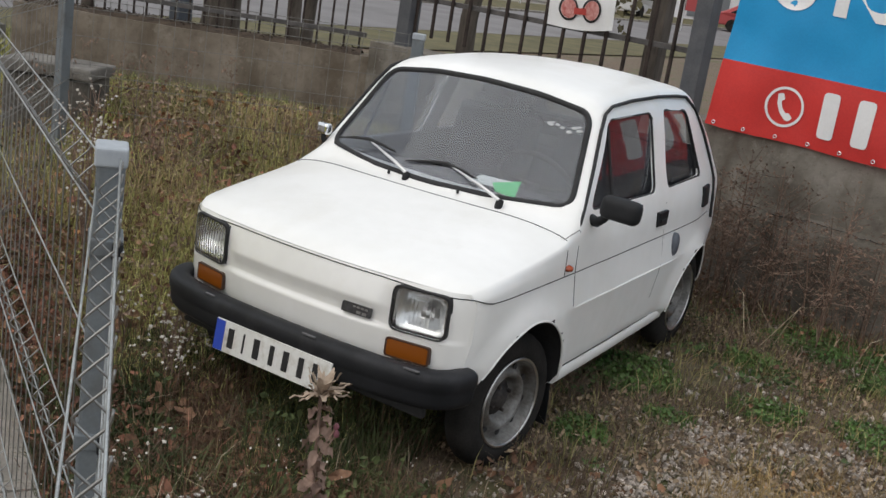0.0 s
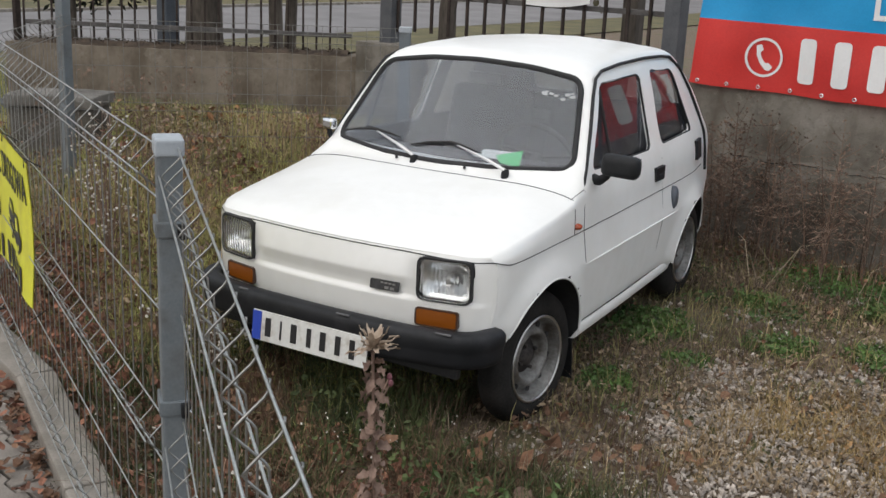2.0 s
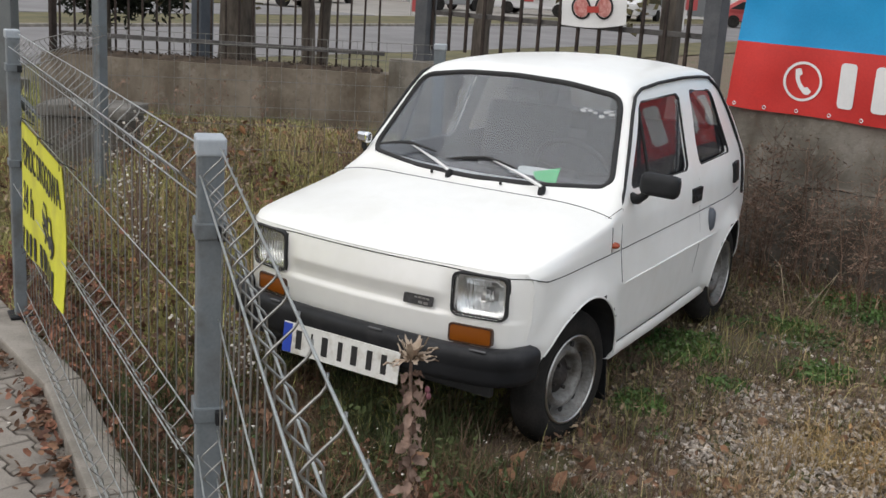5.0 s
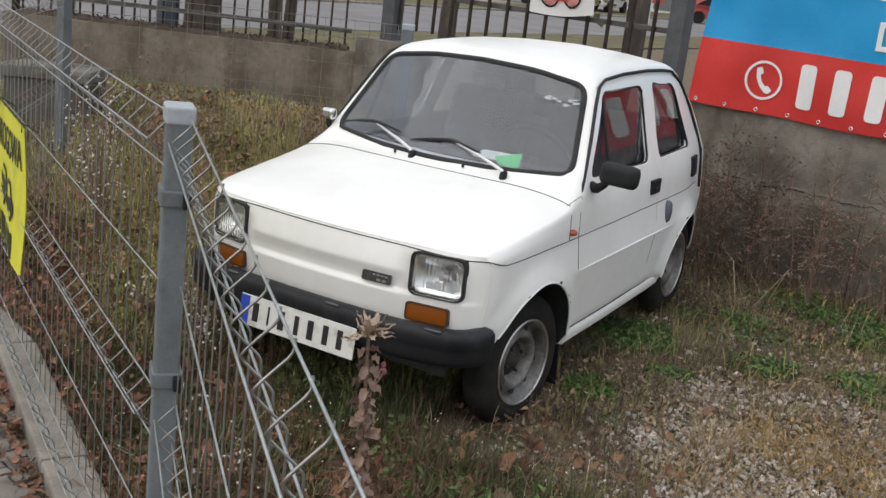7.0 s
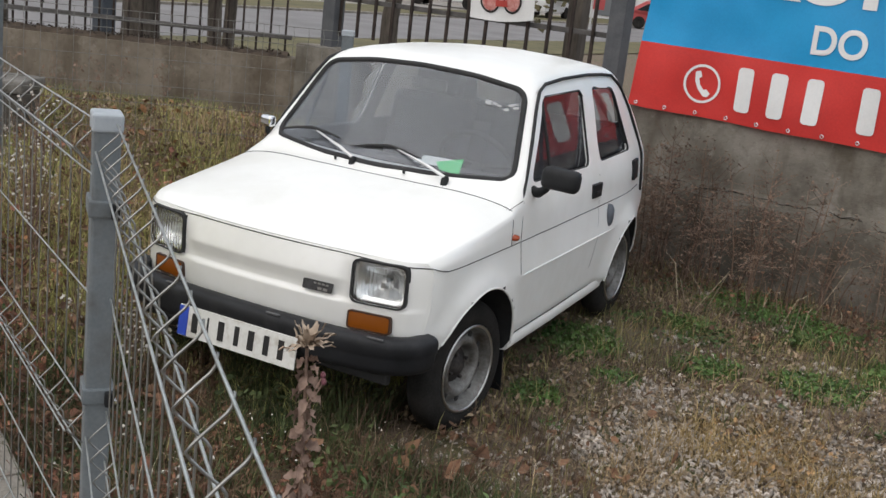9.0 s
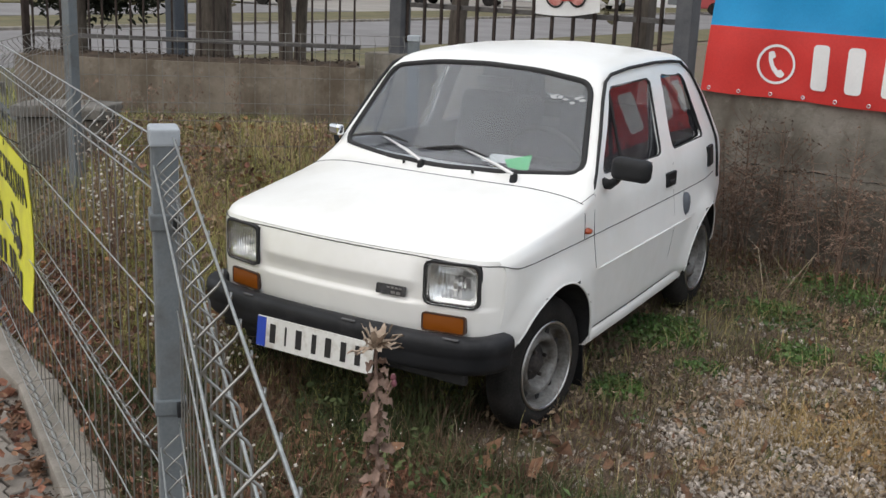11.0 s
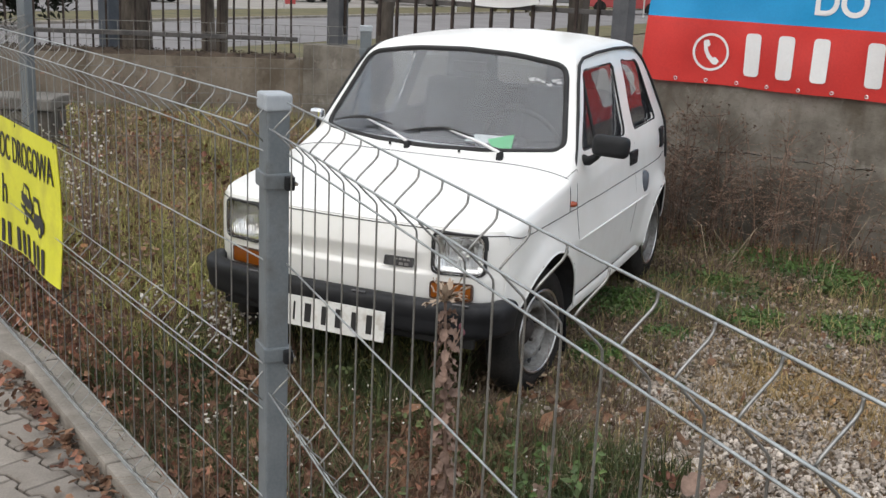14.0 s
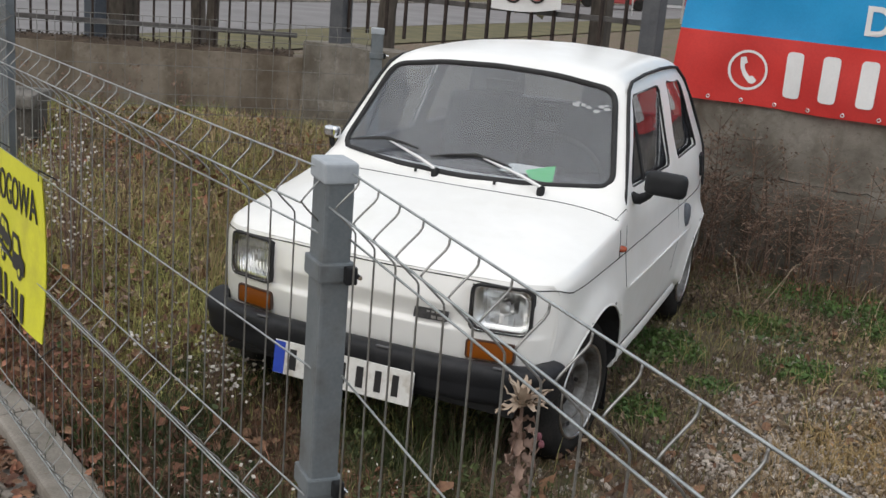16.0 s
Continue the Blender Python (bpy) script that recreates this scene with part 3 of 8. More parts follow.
def set_smooth(bm, angle=28):
    for f in bm.faces:
        f.smooth = True
    for e in bm.edges:
        if len(e.link_faces) != 2:
            continue
        a, b = e.verts[0].co, e.verts[1].co
        crease = min(abs(a.x), abs(b.x)) > 0.6 and 0.53 < a.z < 0.60 and abs(a.y - b.y) > 3 * abs(a.z - b.z) and 0.95 < a.y < 2.16
        if e.calc_face_angle(0) > radians(4 if crease else angle):
            e.smooth = False
    return bm


def take(bm, keep):
    """Moves the faces for which keep(middle) holds into a bmesh of their own."""
    sel = [f for f in bm.faces if keep(f.calc_center_median(), f.normal)]
    got = bmesh.new()
    vmap = {}
    for f in sel:
        vs = []
        for v in f.verts:
            if v not in vmap:
                vmap[v] = got.verts.new(v.co)
            vs.append(vmap[v])
        got.faces.new(vs)
    bmesh.ops.delete(bm, geom=sel, context="FACES")
    return got


def split(bm, co, no):
    bmesh.ops.bisect_plane(bm, geom=bm.verts[:] + bm.edges[:] + bm.faces[:], plane_co=co, plane_no=no, dist=1e-5)


bmesh.ops.delete(body, geom=[f for f in body.faces if f.normal.y < -0.55 and f.calc_center_median().y < 0.34 and f.calc_center_median().z < 0.72 and f.calc_area() > 0.004], context="FACES")
lining = take(body, lambda c, n: (0.9 < c.y < 2.95 and n.dot(Vector((c.x, 0, c.z - 0.78))) < -0.02 or 2.8 < c.y < 2.95 and n.y < -0.7) and (c.yz - FRONT_ARCH.yz).length > 0.31 and (c.yz - REAR_ARCH.yz).length > 0.305)
wells = take(body, lambda c, n: min((c.yz - FRONT_ARCH.yz).length, (c.yz - REAR_ARCH.yz).length) < 0.309 and n.z < 0.3 and n.dot(Vector((0, c.y - (0.630 if c.y < 1.5 else 2.415), c.z - 0.26))) < 0 or (c.z > 0.2 and abs(abs(c.x) - 0.42) < 0.01 and min((c.yz - FRONT_ARCH.yz).length, (c.yz - REAR_ARCH.yz).length) < 0.31))
DOOR_Y0, DOOR_Y1 = 0.945, 1.905
split(body, (0, DOOR_Y0, 0), (0, 1, 0))
split(body, (0, DOOR_Y1, 0.9), (0, 1, -0.10))
split(body, (0, 0, 0.285), (0, 0, 1))
split(body, (0, 0.872, 0), (0, 1, 0))


def is_door(c, s):
    return s * c.x > 0.5 and DOOR_Y0 < c.y < DOOR_Y1 + 0.10 * (c.z - 0.9) and 0.285 < c.z < 1.232 and not (c.y < 1.09 and c.z > 0.845) and not (c.z > 0.88 and c.y < 1.06 + 0.72 * (c.z - 0.88))


doors = {}
for s in (1, -1):
    doors[s] = set_smooth(take(body, lambda c, n: is_door(c, s) and s * n.x > 0.3))
bonnet = set_smooth(take(body, lambda c, n: c.y < 1.0 and c.z > 0.674 + 0.012 * c.y and c.y - bend(c.x, c.y) * 0.0 < 0.872 and n.z > 0.05))
part("body", set_smooth(body), PAINT, car, "white painted steel shell with rounded roof")
part("bonnet", bonnet, PAINT, car)
part("cabin_lining", lining, DARKIN, car, "dark cabin lining")
for sx in (1, -1):
    for lo_, hi_ in ((0, 1.5), (1.5, 9)):
        part("wheel_well", take(wells, lambda c, n: sx * c.x > 0 and lo_ < c.y < hi_), RUBBER, car)
wells.free()


def mirrored(pts, s):
    return [Vector((p[0] * s, p[1], p[2])) for p in pts]


def shell_x(y, z):
    """How far out the shell's side lies at a height."""
    sec = section(min(YEND, max(0.15, y)))[4:]
    best = min(range(len(sec) - 1), key=lambda i: 0 if min(sec[i][1], sec[i + 1][1]) <= z <= max(sec[i][1], sec[i + 1][1]) else 9 + abs(sec[i][1] - z))
    (x0, z0), (x1, z1) = sec[best], sec[best + 1]
    return x0 + (x1 - x0) * (z - z0) / (z1 - z0) if abs(z1 - z0) > 1e-6 else max(x0, x1)


def on_side(y, z, s=1, out=0.0):
    x = shell_x(y, z)
    return Vector((s * (x + out), y + bend(x, y), z))


# front panel, bowed in plan, with two pressed bands and a ridge
def front_y(x, z):
    prof = spline([.36, .42, .475, .522, .532, .548, .606, .616, .69, .72], [.012, 0, -.008, -.015, -.015, -.001, -.020, -.021, -.004, 0.006], [z])[0]
    flat = spline([.36, .42, .475, .522, .532, .548, .606, .616, .69, .72], [.012, 0, -.006, -.012, -.012, -.006, -.010, -.010, -.006, 0.006], [z])[0]
    t = smoothstep((abs(x) - 0.31) / 0.04)
    return 0.144 + bend(x, 0.15) + prof * (1 - t) + flat * t


bm = bmesh.new()
gx, gz = np.linspace(-1, 1, 84), [.40, .43, .46, .475, .50, .515, .522, .527, .532, .538, .545, .55, .575, .60, .606, .612, .618, .64, .67, .69, .7045, .7085]
RIMX = [(.40, .604), (.42, .604), (.46, .62), (.54, .632), (.665, .632), (.69, .625), (.72, .60)]


def panel_point(u, z):
    x = u * float(np.interp(z, [r[0] for r in RIMX], [r[1] for r in RIMX]))
    t = smoothstep((abs(u) - .90) / .1)
    return Vector((x, front_y(x, z) * (1 - t) + (0.152 + bend(x, 0.15)) * t, z))


ROUND = (.170, .185, .200, .220, .245)


def wrapped(z):
    """One level of the panel: across the nose and on round both corners."""
    side = [on_side(y, min(z, .672), 1, .0012 + flare(y, z)) for y in ROUND]
    return [Vector((-p.x, p.y, z)) for p in side[::-1]] + [panel_point(u, z) for u in gx] + [Vector((p.x, p.y, z)) for p in side]


grid = [[bm.verts.new(p) for p in wrapped(z)] for z in gz]
for A, B in zip(grid, grid[1:]):
    for i in range(len(A) - 1):
        if B[i].co.z > .675 and not len(ROUND) <= i < len(A) - 1 - len(ROUND):
            continue
        mid_ = (A[i].co + B[i + 1].co) / 2
        if abs(abs(mid_.x) - .469) < .094 and .546 < mid_.z < .690:
            continue
        bm.faces.new((A[i], A[i + 1], B[i + 1], B[i]))
part("front_panel", bm, PAINT, car, "white pressed nose panel with a shallow band", smooth=True)
for x0, x1, m_, l_, nm in ((.185, .305, BLACKPLASTIC, "grey metal badge plate", "badge"),):
    bm = bmesh.new()
    prism(bm, round_outline([(-.060, -.018), (.056, -.018), (.060, .018), (-.056, .018)], .004, 2), Matrix.Translation((.243, front_y(.245, .575) - .004, .568)) @ Euler((radians(90), 0, radians(6))).to_matrix().to_4x4(), .006)
    bd = part("badge", bm, surface("badge_pewter", (.05, .05, .052), (.11, .11, .115), 60, .4, .5), car, "dark pewter maker's badge")
    for r in range(2):
        for k in range(6 - 2 * r):
            bm = boxed((.011 if r == 0 else .016, .003, .006 if r == 0 else .009), (.243 - .042 + k * (.0165 if r == 0 else .023) + .006 * r, front_y(.245, .575) - .0095, .577 - .017 * r), (0, 0, 6))
            part("badge_mark", bm, STEEL, bd)

# seam tubes, mouldings and drip rail
for s in (1, -1):
    bm = tube(bmesh.new(), [on_side(y, .675 + .0115 * (y - .24), s, .0008 + flare(y, .68)) for y in np.linspace(.20, 2.62, 60)], 0.0017, 5)
    part("shoulder_seam", bm, RUBBER, car, smooth=True)
    rail = [(.640, .985, .842), (.622, 1.045, .900), (.588, 1.145, 1.035), (.548, 1.245, 1.165), (.526, 1.312, 1.232), (.513, 1.40, 1.257), (.508, 1.62, 1.272), (.503, 1.95, 1.278), (.498, 2.20, 1.272), (.496, 2.345, 1.262)]
    rail += [(shell_x(y, z) + .007, y, z) for y, z in ((2.462, 1.205), (2.568, 1.09), (2.640, .97), (2.690, .86), (2.712, .76), (2.715, .66))]
    rail = mirrored(rail, s)
    part("drip_rail", tube(bmesh.new(), rail, 0.0074, 6), RUBBER, car, "black rubber roof gutter", smooth=True)
    part("door_seam", tube(bmesh.new(), [on_side(y, z, s, .0005) for y, z in ((.975, .835), (.950, .76), (.944, .68), (.945, .56), (.945, .40), (.945, .30))], 0.0016, 4), RUBBER, car, smooth=True)
    part("door_seam", tube(bmesh.new(), [on_side(y, z, s, .0002) for y, z in ((1.895, .84), (1.885, .70), (1.872, .56), (1.86, .42), (1.848, .29))], 0.0009, 4), RUBBER, car, smooth=True)
    # side edge of the bonnet lid, scuttle joint, sill box and arch lips
    part("bonnet_side_seam", tube(bmesh.new(), [on_side(y, z, s, .0006) for y, z in ((.862, .815), (.856, .78), (.852, .74), (.850, .70), (.850, .684))], 0.0016, 4), RUBBER, car, smooth=True)
    part("scuttle_joint", tube(bmesh.new(), [on_side(y, z, s, .0006) for y, z in ((.866, .812), (.90, .822), (.94, .832), (.972, .838))], 0.0013, 4), RUBBER, car, smooth=True)
    part("door_crease", tube(bmesh.new(), [on_side(y, .549 + .0095 * (y - .95), s, .0035 + flare(y, .55) * .7) for y in np.linspace(.955, 2.13, 30)], [.0045 * min(1, k / 2 + .2, (29 - k) / 4 + .1) for k in range(30)], 6), PAINT, car, smooth=True)
    bm = bmesh.new()
    prof = [(-.03, .290), (.004, .288), (.010, .280), (.010, .246), (.004, .236), (-.03, .232)]
    rings_ = []
    for y in np.linspace(.938, 2.122, 24):
        x_ = shell_x(y, .292)
        rings_.append([bm.verts.new((s * (x_ + o), y, z + .012 * (y - .94))) for o, z in prof])
    for A, B in zip(rings_, rings_[1:]):
        for k in range(len(prof)):
            bm.faces.new((A[k], A[(k + 1) % len(prof)], B[(k + 1) % len(prof)], B[k]))
    bm.faces.new(rings_[0])
    bm.faces.new(rings_[-1][::-1])
    bmesh.ops.recalc_face_normals(bm, faces=bm.faces)
    part("sill", set_smooth(bm, 50), PAINT, car, "white box sill under the door")
    part("sill_joint", tube(bmesh.new(), [(s * (shell_x(y, .296) + .004), y, .2935 + .012 * (y - .94)) for y in np.linspace(.945, 2.11, 16)], 0.0022, 4), RUBBER, car, smooth=True)
    for c, r, a0, a1 in ((FRONT_ARCH, .303, 2, 152), (REAR_ARCH, .296, 0, 178)):
        bm = bmesh.new()
        pts = []
        for k in range(33):
            a = radians(a0 + (a1 - a0) * k / 32)
            y, z = c.y + r * math.cos(a), c.z + r * math.sin(a)
            y0 = y
            for _ in range(6):
                y0 = y - bend(shell_x(y0, max(.30, z)), y0)
            pts.append(Vector((s * (shell_x(y0, max(.30, z)) + flare(y, z) - .001), y, z)))
        tube(bm, pts, 0.0045, 6)
        part("wheel_arch_lip", bm, PAINT, car, smooth=True)
def top_z(x, y):
    sec = section(y)[35:]
    xs_, zs_ = [p[0] for p in sec][::-1], [p[1] for p in sec][::-1]
    return float(np.interp(abs(x), xs_, zs_))


part("bonnet_seam", tube(bmesh.new(), [(x, .818 + .057 * (x / .64) ** 2, top_z(x, .818 + .057 * (x / .64) ** 2) + .0008) for x in np.linspace(-.648, .648, 46)], 0.0017, 4), RUBBER, car, smooth=True)
def lip_z(x):
    """The bonnet's front edge drops a little over the lamps and towards the corners."""
    return .7005 - .009 * smoothstep((abs(x) - .30) / .28)


lip = [panel_point(u, lip_z(.62 * u)) + Vector((0, -.0006, 0)) for u in np.linspace(-1, 1, 60)]
for s in (1, -1):
    corner = [on_side(y, z, s, .0016 + flare(y, .68)) for y, z in ((.166, .684), (.182, .679), (.205, .6755))]
    lip = lip + corner if s > 0 else corner[::-1] + lip
part("bonnet_lip_gap", tube(bmesh.new(), lip, 0.0021, 6), RUBBER, car, "dark gap under the bonnet edge", smooth=True)


# glazing: panes with rubber seals
def pane_strip(outline, put, nz=10):
    """A curved pane filled from an outline, set by put(a, b)."""
    bm = bmesh.new()
    c = np.mean(np.array(outline), axis=0)
    rings = [[bm.verts.new(put(c[0] + (a - c[0]) * t, c[1] + (b - c[1]) * t)) for a, b in outline] for t in (1.0, .86, .72, .58, .44, .3, .15)]
    mid = bm.verts.new(put(*c))
    n = len(outline)
    for A, B in zip(rings, rings[1:]):
        for k in range(n):
            bm.faces.new((A[k], A[(k + 1) % n], B[(k + 1) % n], B[k]))
    for k in range(n):
        bm.faces.new((rings[-1][k], rings[-1][(k + 1) % n], mid))
    bmesh.ops.recalc_face_normals(bm, faces=bm.faces)
    return bm


def solid(bm, t):
    bmesh.ops.solidify(bm, geom=bm.faces[:], thickness=t)
    bmesh.ops.recalc_face_normals(bm, faces=bm.faces)
    return set_smooth(bm, 35)


def glass_x(y, z):
    return min(side_x(z), shell_x(y, z) - 0.001)


ws_out = round_outline(WS, 0.055, 6)
w = part("windscreen", solid(pane_strip(ws_out, lambda a, b: ws_point(a, b, 0.002)), 0.004), CARGLASS, car, "clear windscreen reflecting grey sky")
w.visible_shadow = False
part("seal", tube(bmesh.new(), [ws_point(a, b, 0.004) for a, b in ws_out], 0.0125, 8, True), RUBBER, w, "black rubber windscreen seal", smooth=True)
for s in (1, -1):
    bm = doors[s]
    d = part("door", bm, PAINT, car, "white door with a black handle")
    for o, nm, par in ((DOOR_WIN, "door_window", d), (REAR_WIN, "quarter_window", car)):
        out = round_outline(o, 0.05, 6)
        g = part(nm, solid(pane_strip(out, lambda a, b: Vector((s * (glass_x(a, b) - 0.032 + 0.088 * (b - .88)), a, b))), 0.004), SIDEGLASS, par)
        g.visible_shadow = False
        sm = tube(bmesh.new(), [(s * (glass_x(a, b) - 0.004), a, b) for a, b in out], 0.0056, 6, True)
        if par is car:
            part("seal", sm, RUBBER, g, smooth=True)
        else:
            part("window_seal", sm, RUBBER, car, smooth=True)
    part("quarter_light_bar", tube(bmesh.new(), [(s * (side_x(.89) - .008), 1.318, .893), (s * (side_x(1.18) - .008), 1.338, 1.186)], 0.008, 6), RUBBER, d, "black quarter-light divider")
    h = part("handle", boxed((.018, .118, .066), (s * (shell_x(1.84, .775) + .003), 1.835, .776), (0, 0, 0), .006), BLACKPLASTIC, d, "square black plastic handle")
    part("handle_grip", boxed((.010, .070, .016), (s * (shell_x(1.84, .775) + .012), 1.835, .768), (0, 0, 0), .003), RUBBER, car)
    part("air_vent", boxed((.020, .128, .100), (s * (shell_x(2.495, .805) + .002), 2.500, .800), (0, -s * 6, s * 9), .006), BLACKPLASTIC, car, "black plastic pillar air vent")
    a = on_side(.872, .712, s)
    mk = part("side_marker", lathe(bmesh.new(), [(.017, -.008), (.017, .006), (.013, .018), (.004, .022)], Matrix.Translation(a) @ Euler((0, radians(90 * s), 0)).to_matrix().to_4x4() @ Matrix.Diagonal((.72, 1.25, 1, 1)), 16), REDLENS, car, "small orange side marker lamp", smooth=True)
bm = lathe(bmesh.new(), [(.034, -.01), (.034, .008), (.026, .018), (.008, .022)], Matrix.Translation(on_side(2.035, .632)) @ Euler((0, radians(90), 0)).to_matrix().to_4x4() @ Matrix.Diagonal((1.62, .95, 1, 1)), 18)
part("fuel_cap", bm, surface("blue_grey_rubber", (.07, .08, .10), (.12, .13, .15), 30, .6), car, "oval blue-grey filler cap", smooth=True)
bm = pane_strip(round_outline(BACK_WIN, .05), lambda a, b: Vector((a, 2.655 - (b - .97) * 1.28 - .02 * (a / .46) ** 2, b)))
w = part("rear_window", solid(bm, .004), CARGLASS, car)
w.visible_shadow = False
part("seal", tube(bmesh.new(), [(a, 2.668 - (b - .97) * 1.28 - .02 * (a / .46) ** 2, b) for a, b in round_outline(BACK_WIN, .05)], .014, 6, True), RUBBER, w, smooth=True)


# lamps
def lamp(s):
    x0, x1, z0, z1 = .370, .568, .540, .696
    def at(x, z, out=0.0):
        return Vector((s * x, front_y(x, .63) * .55 + (.144 + bend(x, .15)) * .45 - .012 - out, z))
    outl = round_outline([(x0, z0), (x1, z0), (x1, z1), (x0, z1)], .03, 5)
    bm = bmesh.new()
    n = len(outl)
    fr_ = [bm.verts.new(at(a, b, -.02)) for a, b in outl]
    f1 = [bm.verts.new(at(a, b, .006)) for a, b in outl]
    cx, cz = (x0 + x1) / 2, (z0 + z1) / 2 - .002
    inner = [((a - cx) * .92 + cx, (b - cz) * .91 + cz) for a, b in outl]
    f2 = [bm.verts.new(at(a, b, .005)) for a, b in inner]
    f3 = [bm.verts.new(at(a, b, -.03)) for a, b in inner]
    for A, B in ((fr_, f1), (f1, f2), (f2, f3)):
        for k in range(n):
            bm.faces.new((A[k], A[(k + 1) % n], B[(k + 1) % n], B[k]))
    bmesh.ops.recalc_face_normals(bm, faces=bm.faces)
    # the frame's black also stands in for shade in the lamp's recess
    L = part("headlight", bm, RUBBER, car, "square headlight with rounded corners in a black surround that stands for its shaded recess")
    lens = pane_strip(inner, lambda a, b: at(a, b, .004 + .010 * (1 - ((a - cx) / .1) ** 2 * .6 - ((b - cz) / .08) ** 2 * .6)))
    g = part("lens", solid(lens, .003), LAMPGLASS, L, "ribbed clear lens")
    g.visible_shadow = False
    bowl = pane_strip(inner, lambda a, b: at(a, b, -.085 + .062 * min(1.15, ((a - cx) / .088) ** 2 + ((b - cz) / .066) ** 2)))
    part("reflector", bowl, plain("reflector_silver", (.88, .89, .90), .26, 1.0) if s > 0 else bpy.data.materials["reflector_silver"], L, smooth=True)
    part("bulb_holder", lathe(bmesh.new(), [(.020, 0), (.020, .034), (.012, .042), (.004, .043)], Matrix.Translation(at(cx, cz - .005, -.07)) @ Euler((radians(90), 0, 0)).to_matrix().to_4x4(), 10), STEEL, L)
    # indicator
    bm = bmesh.new()
    io = round_outline([(.368, .446), (.526, .446), (.526, .512), (.368, .512)], .012, 3)
    def at2(x, z, out=0.0):
        return Vector((s * x, .144 + bend(x, .15) - .012 - out, z))
    n = len(io)
    A = [bm.verts.new(at2(a, b, -.02)) for a, b in io]
    B = [bm.verts.new(at2(a, b, .010)) for a, b in io]
    C = [bm.verts.new(at2((a - .447) * .92 + .447, (b - .479) * .84 + .479, .009)) for a, b in io]
    for U, V_ in ((A, B), (B, C)):
        for k in range(n):
            bm.faces.new((U[k], U[(k + 1) % n], V_[(k + 1) % n], V_[k]))
    bmesh.ops.recalc_face_normals(bm, faces=bm.faces)
    I = part("indicator", bm, plain("brown_lens_frame", (.055, .022, .010), .4) if s > 0 else bpy.data.materials["brown_lens_frame"], car, "amber indicator lamp in a brown frame")
    part("amber_lens", pane_strip([((a - .447) * .93 + .447, (b - .479) * .87 + .479) for a, b in io], lambda a, b: at2(a, b, .0085 - .4 * (b - .479) ** 2)), AMBER, I, smooth=True)


lamp(1)
lamp(-1)

# bumper, swept round the nose
bpath = [(-.660, .285), (-.652, .235), (-.628, .185), (-.575, .138), (-.47, .103), (-.3, .080), (0, .070), (.3, .080), (.47, .103), (.575, .138), (.628, .185), (.652, .235), (.660, .285)]
bx = spline(list(range(13)), [p[0] for p in bpath], np.linspace(0, 12, 61))
by = spline(list(range(13)), [p[1] for p in bpath], np.linspace(0, 12, 61))
bprof = [(-.055, .452), (-.03, .458), (-.006, .457), (.008, .452), (.016, .442), (.018, .428), (.017, .405), (.013, .396), (.011, .385), (.009, .356), (.004, .343), (-.006, .331), (-.024, .323), (-.055, .320)]
bm = bmesh.new()
rings = []
for i in range(61):
    a, b = max(0, i - 1), min(60, i + 1)
    d = Vector((bx[b] - bx[a], by[b] - by[a])).normalized()
    nrm = Vector((d.y, -d.x))
    rings.append([bm.verts.new((bx[i] + nrm.x * o, by[i] + nrm.y * o, z)) for o, z in bprof])
k = len(bprof)
for A, B in zip(rings, rings[1:]):
    for j in range(k):
        bm.faces.new((A[j], B[j], B[(j + 1) % k], A[(j + 1) % k]))
bm.faces.new(rings[0])
bm.faces.new(rings[-1][::-1])
bmesh.ops.recalc_face_normals(bm, faces=bm.faces)
bumper = part("front_bumper", bm, BUMPERGREY, car, "scuffed dark grey plastic bumper", smooth=True)
part("valance", boxed((1.10, .03, .12), (0, .185, .335), (0, 0, 0), .01), RUBBER, car, "shadowed black valance under the bumper")
# number plate with its characters as plain bars
plate = part("number_plate", boxed((.52, .006, .114), (-.012, .048, .344), (-6, 0, 0), .002), PLATEWHITE, car, "white number plate with a blue end strip")
part("blue_strip", boxed((.04, .004, .108), (-.251, .044, .344), (-6, 0, 0)), PLATEBLUE, plate)
for i, (x, wd) in enumerate(((-.178, .044), (-.118, .012), (-.058, .046), (.012, .034), (.075, .044), (.142, .040), (.205, .040))):
    part("plate_bar", boxed((wd * .58, .004, .070), (x - .02, .0442, .344), (-6, 0, 0), .001), INK, plate)

# scuff marks along the bumper's top edge
for x, wd in ((-.33, .045), (.14, .055), (.52, .06)):
    i = min(range(61), key=lambda q: abs(bx[q] - x))
    part("scuff", boxed((wd, .010, .006), (bx[i], by[i] - .006, .4575), (0, 0, 12 * x), .002), plain("pale_scuff", (.10, .10, .105), .8) if "pale_scuff" not in bpy.data.materials else bpy.data.materials["pale_scuff"], bumper, "pale scuffed plastic")

